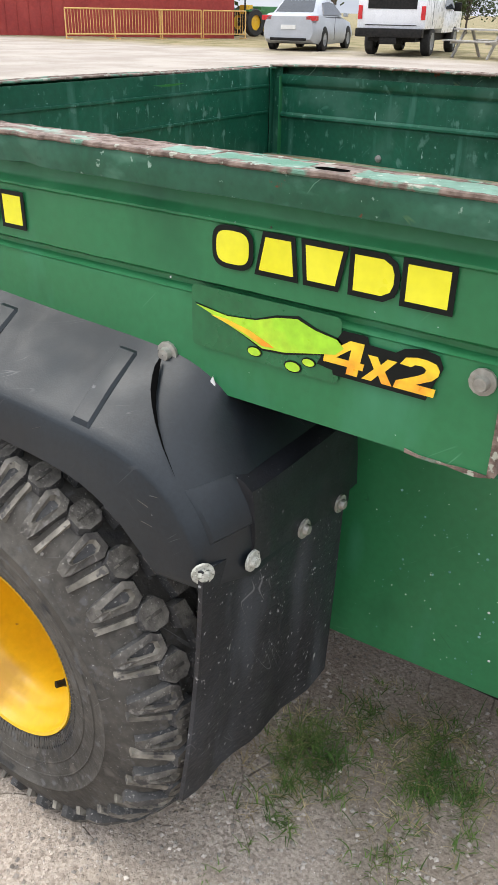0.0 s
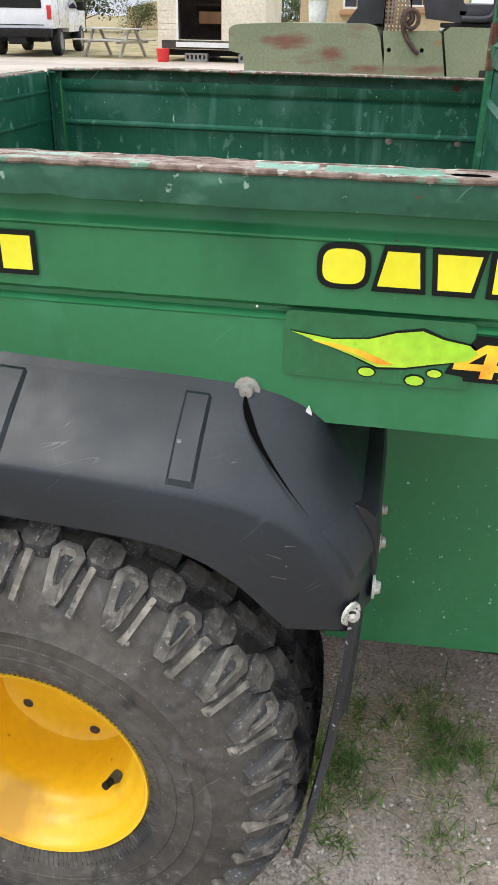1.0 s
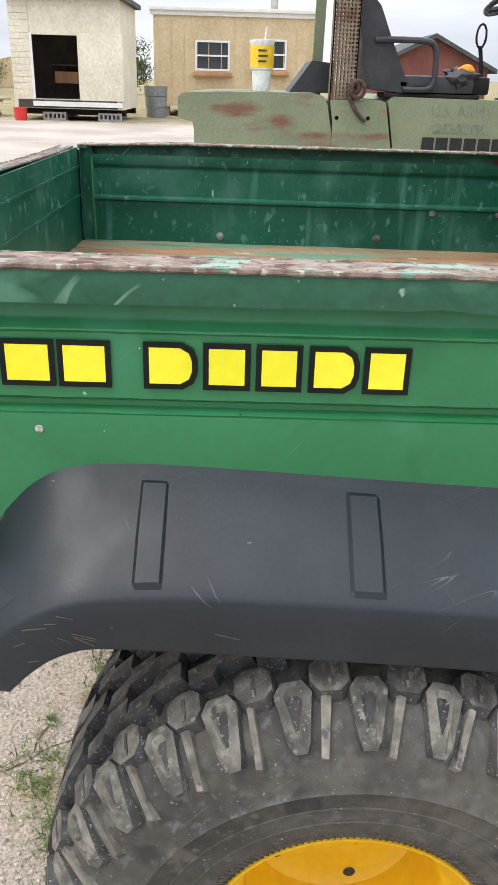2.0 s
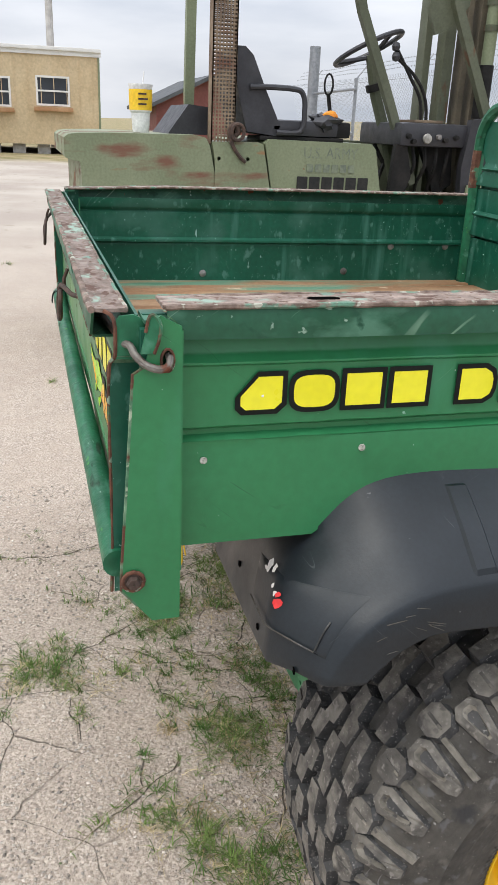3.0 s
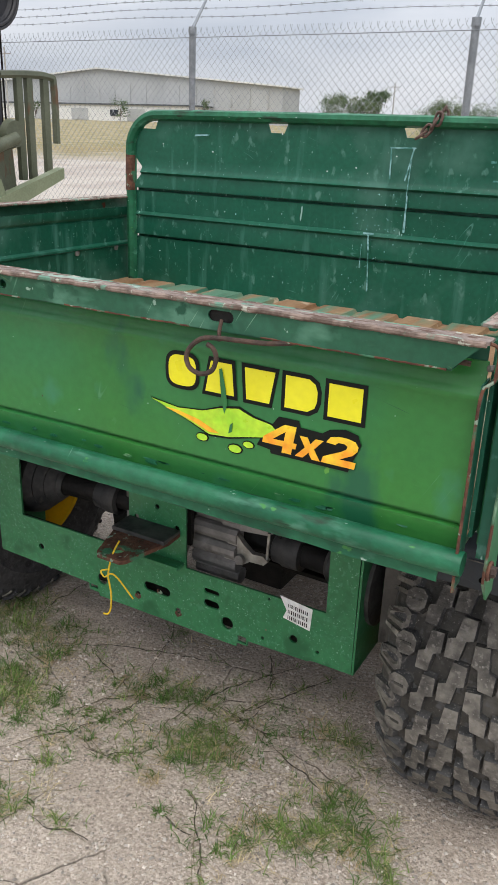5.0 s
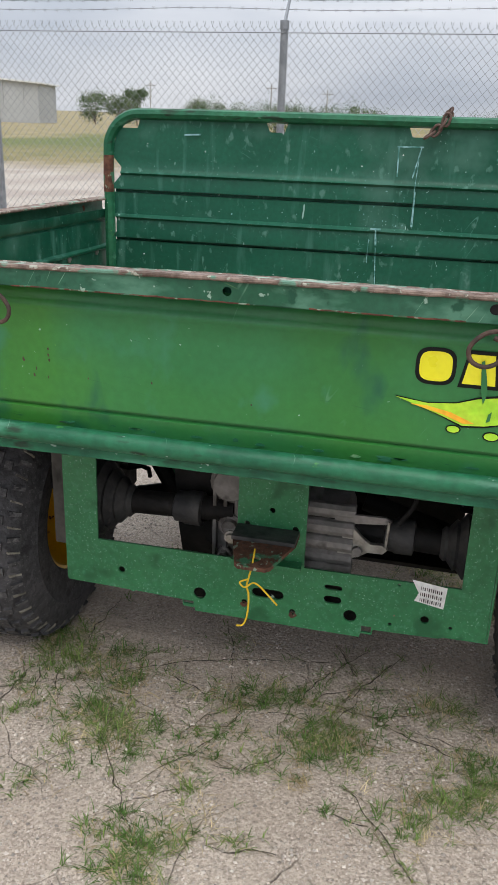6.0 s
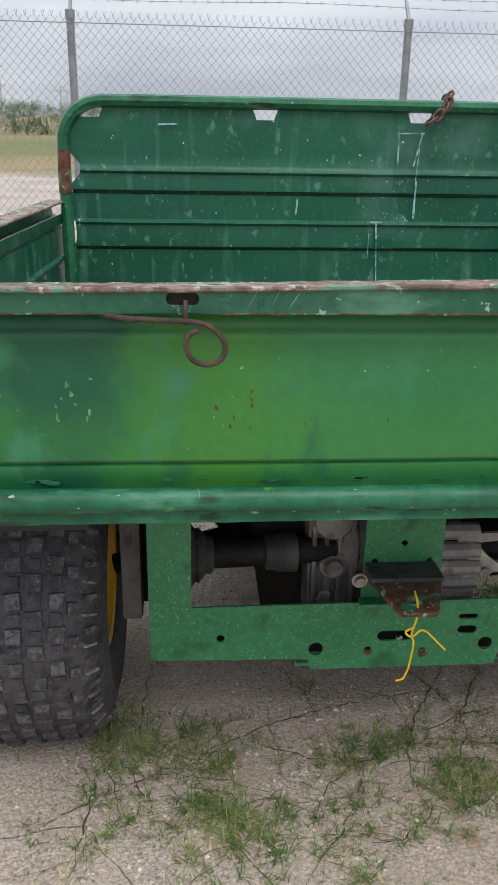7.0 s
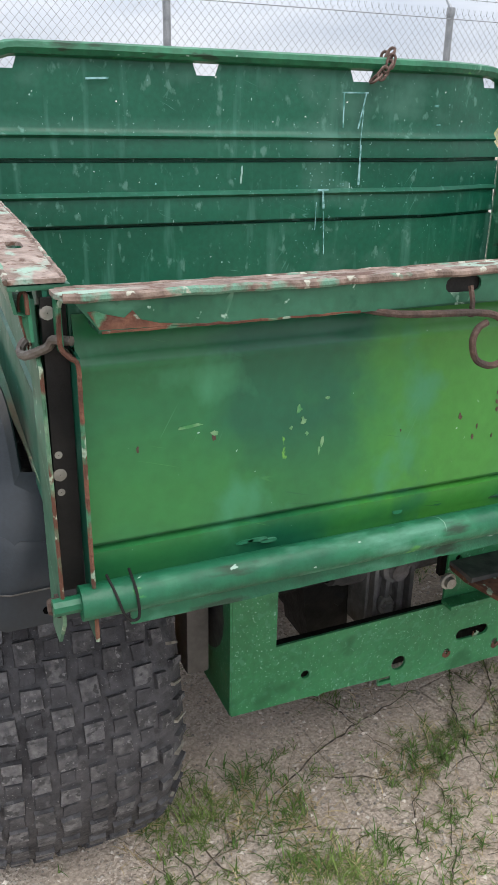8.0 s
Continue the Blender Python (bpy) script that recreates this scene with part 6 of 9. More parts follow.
part("body_side", shell(rows, (0.004, 0, 0)), M["green"], vehicle)
# unseen black walls added to close the body and keep light out below
part("body_back", box((-0.41, 0.94, 0.22), (0.388, 0.945, 0.70)), M["dark"], vehicle)
part("belly", box((-0.41, 0.946, 0.21), (0.388, 1.42, 0.222)), M["dark"], vehicle)
part("body_top", box((-0.41, 0.946, 0.69), (0.388, 1.42, 0.70)), M["dark"], vehicle)
for k in range(90):
    y, z = rng.uniform(0.93, 1.2), rng.uniform(0.24, 0.52)
    part("mud_fleck", plate(circle2(y, z, 0.0005 + 0.0016 * rng.random() ** 2.5, 6), lambda u, v, d: (0.396 + d, u, v), 0.0008), M["drip"] if k % 3 else M["white"], vehicle, smooth=0)

# ---- loose things on the vehicle
cord = thing("yellow_cord", "thin yellow nylon cord knotted through the hitch hole", "cord", bm=tube(smooth_path([(-0.009, 0.205, 0.432), (-0.008, 0.188, 0.42), (-0.010, 0.178, 0.40), (-0.016, 0.178, 0.37), (-0.012, 0.176, 0.355), (-0.012, 0.18, 0.33), (-0.015, 0.182, 0.30), (-0.022, 0.182, 0.282), (-0.034, 0.182, 0.278)], 6), 0.0018, 6), material=M["cord"])
part("knot_loop", tube(smooth_path([(-0.014, 0.174, 0.385), (-0.028, 0.172, 0.378), (-0.018, 0.17, 0.37), (-0.004, 0.172, 0.38), (0.008, 0.174, 0.375), (0.022, 0.176, 0.36), (0.042, 0.178, 0.338)], 6), 0.0016, 6), M["cord"], cord)
chain = thing("chain", "short rusty chain hooked over the headboard tube", "chain")
for k, (x, y, z, ry, rz) in enumerate(((0.200, 1.077, 1.158, 35, 10), (0.214, 1.072, 1.168, 50, 80), (0.228, 1.076, 1.182, 60, 10), (0.236, 1.078, 1.193, 75, 80), (0.240, 1.091, 1.208, 60, 20), (0.242, 1.112, 1.200, 100, 70))):
    pts = [Vector((0.014 * math.copysign(1, math.cos(a)) * 0.45 + 0.0085 * math.cos(a), 0.0085 * math.sin(a), 0)) for a in [2 * math.pi * i / 14 for i in range(15)]]
    mm = pose(x, y, z, rz, -ry, 0)
    part("link", tube([mm @ p for p in pts], 0.0034, 6), M["chain"], chain)


# ================================================================ the ground: one sheet to the horizon
def ground_z(x, y):
    """Level under the lot, rising gently over the field ahead of the vehicle."""
    s = max(0.0, y - 4.0)
    z = GROUND + 0.0275 * s * s / (s + 5.0)
    return z + 0.006 * noise.noise(Vector((x * 1.3, y * 1.3, 0))) * math.exp(-(x * x + y * y) / 40)


def ground_mat():
    m = bpy.data.materials.new("gravel_and_field")
    m.use_nodes = True
    n, l = m.node_tree.nodes, m.node_tree.links
    b = n["Principled BSDF"]
    b.inputs["Specular IOR Level"].default_value = 0.2
    tc = n.new("ShaderNodeTexCoord")

    def tex(kind, sc, detail=4):
        t = n.new(kind)
        t.inputs["Scale"].default_value = sc
        if kind == "ShaderNodeTexNoise":
            t.inputs["Detail"].default_value = detail
        l.new(tc.outputs["Object"], t.inputs["Vector"])
        return t

    def rng_(fac, lo, hi, a=0.0, z=1.0):
        r = n.new("ShaderNodeMapRange")
        r.inputs[1].default_value, r.inputs[2].default_value, r.inputs[3].default_value, r.inputs[4].default_value = lo, hi, a, z
        l.new(fac, r.inputs[0])
        return r.outputs[0]

    def mx(fac, a, c, mode="MIX"):
        x = n.new("ShaderNodeMix")
        x.data_type, x.blend_type = "RGBA", mode
        for v, i in ((fac, "Factor"), (a, "A"), (c, "B")):
            if isinstance(v, float):
                x.inputs[i].default_value = v
            elif isinstance(v, tuple):
                x.inputs[i].default_value = (*v, 1)
            else:
                l.new(v, x.inputs[i])
        return x.outputs["Result"]

    def mul(a, c, op="MULTIPLY"):
        x = n.new("ShaderNodeMath")
        x.operation = op
        for v, i in ((a, 0), (c, 1)):
            if isinstance(v, float):
                x.inputs[i].default_value = v
            else:
                l.new(v, x.inputs[i])
        return x.outputs[0]

    base = mx(rng_(tex("ShaderNodeTexNoise", 2.2, 6).outputs["Fac"], 0.35, 0.65), (0.44, 0.357, 0.287), (0.57, 0.48, 0.394))
    base = mx(rng_(tex("ShaderNodeTexNoise", 160, 3).outputs["Fac"], 0.40, 0.60), base, mx(0.5, base, (0.19, 0.155, 0.125)))
    v1 = tex("ShaderNodeTexVoronoi", 95)
    stone = n.new("ShaderNodeValToRGB")
    stone.color_ramp.elements[0].color, stone.color_ramp.elements[1].color = (0.22, 0.18, 0.15, 1), (0.62, 0.56, 0.50, 1)
    l.new(v1.outputs["Color"], stone.inputs["Fac"])
    stones = mul(rng_(v1.outputs["Distance"], 0.30, 0.36, 1.0, 0.0), rng_(tex("ShaderNodeTexNoise", 7, 3).outputs["Fac"], 0.42, 0.56, 0.08, 0.5))
    base = mx(stones, base, stone.outputs["Color"])
    # drying cracks with dark fill
    warp = tex("ShaderNodeTexNoise", 3.0, 4)
    wv = n.new("ShaderNodeVectorMath")
    wv.operation = "MULTIPLY_ADD"
    wv.inputs[1].default_value = (0.16, 0.16, 0.0)
    l.new(warp.outputs["Color"], wv.inputs[0])
    l.new(tc.outputs["Object"], wv.inputs[2])
    cr = n.new("ShaderNodeTexVoronoi")
    cr.feature = "DISTANCE_TO_EDGE"
    cr.inputs["Scale"].default_value = 4.4
    l.new(wv.outputs[0], cr.inputs["Vector"])
    crack = mul(rng_(cr.outputs["Distance"], 0.0015, 0.007, 1.0, 0.0), rng_(tex("ShaderNodeTexNoise", 2.6, 3).outputs["Fac"], 0.46, 0.58))
    v2 = tex("ShaderNodeTexVoronoi", 230)
    grit = n.new("ShaderNodeValToRGB")
    grit.color_ramp.elements[0].color, grit.color_ramp.elements[1].color = (0.17, 0.134, 0.105, 1), (0.68, 0.59, 0.50, 1)
    l.new(v2.outputs["Color"], grit.inputs["Fac"])
    base = mx(rng_(tex("ShaderNodeTexNoise", 11, 4).outputs["Fac"], 0.36, 0.62, 0.25, 0.75), base, grit.outputs["Color"])
    near = n.new("ShaderNodeVectorMath")
    near.operation = "DISTANCE"
    near.inputs[1].default_value = (0.0, 0.25, 0.0)
    l.new(tc.outputs["Object"], near.inputs[0])
    crack = mul(crack, rng_(near.outputs["Value"], 0.6, 1.1, 1.0, 0.15))
    base = mx(mul(crack, 0.55), base, (0.10, 0.083, 0.064))
    # browner ground ahead of the right wheel, darkened in place of shade
    sp = n.new("ShaderNodeSeparateXYZ")
    l.new(tc.outputs["Object"], sp.inputs[0])
    soil = mul(rng_(mul(sp.outputs["Y"], rng_(tex("ShaderNodeTexNoise", 4, 4).outputs["Fac"], 0.3, 0.7, -0.3, 0.3), "ADD"), 0.75, 1.0), rng_(sp.outputs["X"], -0.3, 0.3))
    soil = mul(soil, rng_(near.outputs["Value"], 0.9, 2.4, 1.0, 0.0))
    base = mx(mul(soil, 0.6), base, mx(rng_(tex("ShaderNodeTexNoise", 90, 4).outputs["Fac"], 0.35, 0.65), (0.16, 0.125, 0.09), (0.30, 0.245, 0.185)))
    # far lot, field, road strip
    sep = n.new("ShaderNodeSeparateXYZ")
    l.new(tc.outputs["Object"], sep.inputs[0])
    far = mx(rng_(tex("ShaderNodeTexNoise", 0.6, 5).outputs["Fac"], 0.4, 0.6), (0.36, 0.31, 0.265), (0.45, 0.40, 0.345))
    far = mx(rng_(tex("ShaderNodeTexNoise", 6, 4).outputs["Fac"], 0.62, 0.7, 0.0, 0.35), far, (0.16, 0.15, 0.10))
    dist = n.new("ShaderNodeVectorMath")
    dist.operation = "LENGTH"
    l.new(tc.outputs["Object"], dist.inputs[0])
    base = mx(rng_(dist.outputs["Value"], 3.0, 9.0), base, far)
    field = mx(rng_(tex("ShaderNodeTexNoise", 0.09, 6).outputs["Fac"], 0.42, 0.58), (0.23, 0.185, 0.085), (0.15, 0.155, 0.06))
    field = mx(rng_(tex("ShaderNodeTexNoise", 1.4, 5).outputs["Fac"], 0.35, 0.65, 0.0, 0.7), field, (0.30, 0.24, 0.135))
    edge = mul(sep.outputs["Y"], rng_(tex("ShaderNodeTexNoise", 0.25, 5).outputs["Fac"], 0.2, 0.8, -4.0, 4.0), "ADD")
    base = mx(rng_(edge, 17.0, 22.0), base, field)
    green = mul(rng_(edge, 26.0, 34.0), rng_(edge, 46.0, 60.0, 1.0, 0.0))
    base = mx(mul(green, 0.6), base, (0.085, 0.13, 0.035))
    # the far side of the lot turns to dry grass
    west = mul(mul(sep.outputs["X"], -1.0), rng_(tex("ShaderNodeTexNoise", 0.2, 5).outputs["Fac"], 0.2, 0.8, -3.0, 3.0), "ADD")
    base = mx(rng_(west, 20.5, 24.0), base, mx(rng_(tex("ShaderNodeTexNoise", 1.2, 5).outputs["Fac"], 0.4, 0.6), (0.21, 0.185, 0.09), (0.33, 0.27, 0.16)))
    l.new(base, b.inputs["Base Color"])
    b.inputs["Roughness"].default_value = 0.95
    h = mul(mul(stones, 0.45), mul(crack, -0.7), "ADD")
    h = mul(h, mul(tex("ShaderNodeTexNoise", 120, 4).outputs["Fac"], 0.7), "ADD")
    bp = n.new("ShaderNodeBump")
    bp.inputs["Strength"].default_value, bp.inputs["Distance"].default_value = 0.8, 0.01
    l.new(h, bp.inputs["Height"])
    l.new(bp.outputs["Normal"], b.inputs["Normal"])
    return m


def axis_steps(lo, hi):
    out, v, st = [0.0], 0.0, 0.08
    while v < hi:
        v += st
        out.append(v)
        st = 0.08 if v < 2 else st * 1.22
    neg, v, st = [], 0.0, 0.08
    while v > lo:
        v -= st
        neg.append(v)
        st = 0.08 if v > -2 else st * 1.22
    return neg[::-1] + out


gx, gy = axis_steps(-900, 900), axis_steps(-900, 1500)
verts = [(x, y, ground_z(x, y)) for y in gy for x in gx]
nx = len(gx)
faces = [(j * nx + i, j * nx + i + 1, (j + 1) * nx + i + 1, (j + 1) * nx + i) for j in range(len(gy) - 1) for i in range(nx - 1)]
me = bpy.data.meshes.new("ground")
me.from_pydata(verts, [], faces)
me.shade_smooth()
me.materials.append(ground_mat())
tagged(new("ground", me), "pale gravel lot with drying cracks, dry field beyond", "ground", kind="structure")



# ================================================================ the forklift beside the vehicle
M["olive"] = mat("olive_drab_paint", (0.17, 0.20, 0.115), (0.21, 0.24, 0.145), 3, rough=0.55, bump=0.06,
                 spots=[((0.17, 0.085, 0.055), 4.5, 0.52, 0.12, (1, 0.7, 2.6), 0.9), ((0.26, 0.13, 0.06), 7, 0.66, 0.05, (1, 0.5, 2), 0.9)])
M["olive_clean"] = mat("olive_paint", (0.17, 0.20, 0.115), (0.205, 0.235, 0.14), 3, rough=0.55, bump=0.06, spots=[((0.2, 0.1, 0.05), 12, 0.7, 0.04, (1, 1, 1), 0.9)])
M["olive_dark"] = mat("dark_olive_paint", (0.075, 0.085, 0.05), (0.10, 0.11, 0.07), 5, rough=0.6, bump=0.08, spots=[((0.12, 0.07, 0.04), 9, 0.62, 0.05, (1, 1, 0.4), 0.9)])
M["mast"] = mat("weathered_mast", (0.11, 0.095, 0.065), (0.15, 0.125, 0.085), 6, rough=0.8, bump=0.2, spots=[((0.075, 0.04, 0.028), 8, 0.58, 0.08, (1, 1, 0.2), 0.9)])
M["seat_black"] = mat("black_vinyl_seat", (0.022, 0.022, 0.026), (0.035, 0.035, 0.04), 9, rough=0.5, bump=0.15)
M["perf"] = mat("rusty_perforated_steel", (0.15, 0.105, 0.070), (0.235, 0.175, 0.115), 9, rough=0.85, bump=0.3, spots=[((0.13, 0.055, 0.035), 5, 0.54, 0.1, (1, 1, 1), 0.9)])
M["stencil"] = mat("black_stencil_paint", (0.006, 0.007, 0.006), (0.014, 0.014, 0.012), 30, rough=0.7, bump=0)
M["faded"] = mat("faded_stencil", (0.12, 0.145, 0.11), (0.18, 0.21, 0.14), 30, rough=0.7, bump=0)
M["orange"] = mat("orange_cloth", (0.65, 0.20, 0.02), (0.75, 0.30, 0.03), 25, rough=0.9, bump=0.3)

fork = thing("forklift", "olive drab military forklift with rust stains, parked on gravel", "forklift")


def yz(x, thick=None, sx=-1):
    return lambda u, v, d: (x + sx * d, u, v)


FX = -2.5
bm = plate([(0.10, 1.035), (0.10, 0.955), (0.115, 0.945), (0.165, 0.935), (0.172, 0.90), (0.172, 0.30), (0.80, 0.30), (0.79, 0.9), (0.765, 1.02), (0.745, 1.055), (0.70, 1.066), (0.30, 1.062), (0.16, 1.056), (0.12, 1.05)], yz(FX), 1.12)
part("counterweight", bm, M["olive"], fork, "rust-streaked olive counterweight")
part("hood_side", plate([(0.80, 0.30), (1.07, 0.30), (1.066, 0.82), (1.022, 1.035), (1.0, 1.044), (0.775, 1.04), (0.79, 0.95)], yz(FX + 0.006), 0.05, [circle2(0.808, 0.967, 0.009), circle2(0.948, 0.968, 0.009)]), M["olive"], fork, "olive hood side with two bolt holes")
part("engine_hood", plate([(1.03, 0.30), (1.70, 0.30), (1.645, 0.82), (1.60, 1.03), (1.575, 1.055), (1.06, 1.06), (1.032, 1.04), (1.075, 0.82)], yz(FX), 1.12), M["olive_clean"], fork, "olive engine hood with stencilled marks")
part("hood_inside", box((-3.6, 0.78, 0.32), (-2.56, 1.06, 1.03)), M["olive_dark"], fork)
# stencils: the maker's name as plain bars, the rest as it can be read
for k in range(6):
    u = 1.199 + 0.0635 * k
    part("stencil_bar", plate(rect2(u, 0.832, u + 0.054, 0.897, 0.004), yz(FX + 0.002, sx=1), 0.0015), M["stencil"], fork, smooth=0)
lettering("U.S. ARMY", 0.072, M["faded"], lambda a, b, d: (FX + 0.0005 + d * 0.5, 1.225 + a * 0.86, 0.982 + b), "stencil", fork, label="faded grey stencilled words")
for k in range(6):
    part("faded_bar", plate(rect2(1.245 + 0.043 * k, 0.918, 1.277 + 0.043 * k, 0.955, 0.003), yz(FX + 0.002, sx=1), 0.0012), M["faded"], fork, smooth=0)
# perforated post
bm = bmesh.new()
py0, py1, pz0, pz1 = 0.775, 0.885, 1.03, 2.5
for k in range(8):
    u = py0 + (py1 - py0) * k / 7
    add_box(bm, (FX - 0.025, u - 0.0035, pz0), (FX - 0.02, u + 0.0035, pz1))
n = int((pz1 - pz0) / 0.0162)
for k in range(n):
    v = pz0 + 0.0162 * k
    add_box(bm, (FX - 0.0248, py0, v), (FX - 0.0202, py1, v + 0.0068))
for u in (py0, py1):
    add_box(bm, (FX - 0.09, u - 0.003, pz0), (FX - 0.02, u + 0.003, pz1))
part("perforated_post", bm, M["perf"], fork, "rusty perforated steel post", smooth=0)
bm = bmesh.new()
for k in range(8):
    u = py0 + (py1 - py0) * k / 7
    add_box(bm, (FX - 0.092, u - 0.0035, pz0), (FX - 0.087, u + 0.0035, pz1))
for k in range(n):
    v = pz0 + 0.0162 * k
    add_box(bm, (FX - 0.0915, py0, v), (FX - 0.0875, py1, v + 0.0068))
part("perforated_back", bm, M["perf"], fork, smooth=0)
hook = smooth_path([(FX + 0.004, 0.87, 1.06), (FX + 0.012, 0.895, 1.085), (FX + 0.014, 0.885, 1.115), (FX + 0.012, 0.862, 1.11), (FX + 0.012, 0.855, 1.075), (FX + 0.012, 0.875, 1.02), (FX + 0.014, 0.91, 0.975), (FX + 0.014, 0.935, 0.955)], 5)
part("lifting_hook", tube(hook, 0.0125, 8, 0.008), M["rust"], fork, "rusty lifting hook")
part("hook_eye", tube([(FX + 0.02, 0.892 + 0.03 * math.cos(a), 1.085 + 0.035 * math.sin(a)) for a in [2 * math.pi * k / 14 for k in range(15)]], 0.009, 8), M["rust"], fork)
# seat
part("seat_back", plate([(0.955, 1.09), (1.10, 1.075), (1.12, 1.12), (1.03, 1.30), (0.975, 1.42), (0.935, 1.455), (0.895, 1.455), (0.885, 1.40), (0.91, 1.25)], yz(-2.56), 0.42), M["seat_black"], fork, "black vinyl seat back")
part("seat_cushion", box((-2.98, 1.06, 1.075), (-2.56, 1.42, 1.15), 0.03), M["seat_black"], fork)
part("armrest", tube(smooth_path([(-2.55, 0.96, 1.285), (-2.55, 1.05, 1.288), (-2.55, 1.18, 1.285), (-2.55, 1.222, 1.265), (-2.55, 1.235, 1.20), (-2.55, 1.22, 1.10), (-2.55, 1.10, 1.09)], 5), 0.013, 8), M["seat_black"], fork, "black tube armrest")
part("seat_base", plate([(0.60, 1.065), (0.80, 1.065), (0.80, 1.19), (0.70, 1.20)], yz(-2.7), 0.5), M["seat_black"], fork)
part("seat_tray", box((-2.80, 1.02, 1.055), (-2.56, 1.45, 1.075), 0.008), M["dark"], fork)
part("control_box", box((-2.9, 1.36, 1.075), (-2.6, 1.50, 1.15), 0.02), M["dark"], fork)
for name, c, r, mtl, label in (("work_gloves", (-2.62, 1.36, 1.145), 0.075, "seat_black", "crumpled black gloves on the tray"), ("orange_rag", (-2.585, 1.375, 1.175), 0.040, "orange", "crumpled orange rag on the tray")):
    bm = bmesh.new()
    bmesh.ops.create_icosphere(bm, subdivisions=3, radius=r)
    for v in bm.verts:
        v.co *= 1 + 0.55 * noise.noise(v.co * 28 + Vector((r * 90, 0, 0)))
        v.co.z *= 0.6
        v.co += Vector(c)
    part(name, bm, M[mtl], fork, label)
# steering and levers
mw = Matrix.Translation((-2.95, 1.70, 1.515)) @ pose(0, 0, 0, 22, -14, 0)
part("steering_wheel", tube([mw @ Vector((0.185 * math.cos(a), 0.185 * math.sin(a), 0)) for a in [2 * math.pi * k / 32 for k in range(33)]], 0.013, 8), M["seat_black"], fork, "black three-spoke steering wheel")
for a in (0.3, 2.4, 4.5):
    part("spoke", tube([mw @ Vector((0.18 * math.cos(a), 0.18 * math.sin(a), 0)), mw @ Vector((0.04 * math.cos(a), 0.04 * math.sin(a), -0.035)), mw @ Vector((0, 0, -0.04))], 0.012, 6), M["seat_black"], fork)
part("steering_column", tube([mw @ Vector((0, 0, -0.03)), (-2.95, 1.76, 1.30), (-2.95, 1.86, 1.05), (-2.95, 1.92, 0.86)], 0.027, 10, 0.036), M["olive_dark"], fork, "dark steering column")
part("column_collar", tube([(-2.95, 1.745, 1.35), (-2.95, 1.757, 1.315)], 0.045, 12), M["dark"], fork)
for dy, top in ((0.0, (1.765, 1.515)), (0.03, (1.77, 1.47))):
    part("lever", tube(smooth_path([(-2.75, top[0], top[1]), (-2.75, 1.86 + dy, 1.38), (-2.75, 1.93 + dy, 1.27), (-2.75, 1.95 + dy, 1.12)], 5), 0.009, 6), M["dark"], fork, "black control lever")
    part("lever_knob", lathe([(0.0005, 0.024), (0.016, 0.018), (0.022, 0.0), (0.016, -0.018), (0.0005, -0.024)], "z", (-2.75, *top), 10), M["seat_black"], fork)
part("mirror_stalk", tube(smooth_path([(-3.2, 1.62, 1.08), (-3.2, 1.60, 1.22), (-3.2, 1.585, 1.30)], 4), 0.012, 6), M["dark"], fork)
part("mirror", tube([(-3.2, 1.585 + 0.025 * math.cos(a), 1.345 + 0.055 * math.sin(a)) for a in [2 * math.pi * k / 12 for k in range(13)]], 0.006, 6), M["dark"], fork)
part("dashboard", box((-3.2, 1.79, 1.05), (-2.64, 2.26, 1.165), 0.03), M["seat_black"], fork, "dark dashboard")
part("firewall", box((-3.36, 1.74, 0.70), (-3.32, 2.30, 1.06), 0.004), M["olive_dark"], fork, "dark firewall")
part("dash_side", plate([(1.78, 1.06), (1.84, 1.06), (1.88, 0.90), (1.82, 0.74), (1.76, 0.74)], yz(-2.66), 0.04), M["dark"], fork)
part("dash_side", plate([(1.95, 1.06), (2.14, 1.06), (2.16, 0.86), (2.06, 0.80), (2.02, 0.92)], yz(-2.74), 0.04), M["dark"], fork)
for k, (yy, zz) in enumerate(((1.83, 1.10), (1.86, 1.075), (2.0, 1.10), (2.04, 1.085), (2.1, 1.10))):
    part("dash_knob", lathe([(0.0005, 0.03), (0.012, 0.028), (0.014, 0.0)], "x", (-2.645, yy, zz), 10), M["alu"] if k == 2 else M["dark"], fork)
for k in range(5):
    part("wiring", tube(smooth_path([(-2.7, 1.82 + 0.07 * k, 1.05), (-2.68, 1.84 + 0.06 * k, 0.95), (-2.74, 1.80 + 0.075 * k, 0.86), (-2.8, 1.86 + 0.06 * k, 0.74)], 4), 0.010, 6), M["dark"], fork)
part("dash_gauge", lathe([(0.0005, 0.012), (0.022, 0.01), (0.026, 0.0)], "x", (-2.62, 1.93, 1.09), 12), M["steel"], fork)
part("dash_top", box((-2.95, 1.90, 1.166), (-2.72, 2.06, 1.18), 0.004), M["perf"], fork)
part("floor_plate", box((-3.6, 1.66, 0.66), (-2.55, 2.50, 0.72), 0.008), M["olive_dark"], fork)
part("cowl", plate([(2.16, 0.72), (2.50, 0.72), (2.40, 0.95), (2.31, 1.16), (2.26, 1.20), (2.17, 1.19), (2.14, 0.95)], yz(-2.612), 0.05), M["seat_black"], fork, "dark cowl plate")
part("cowl_step", plate([(2.16, 0.70), (2.52, 0.70), (2.46, 0.87), (2.18, 0.87)], yz(-2.592), 0.015), M["olive_clean"], fork)
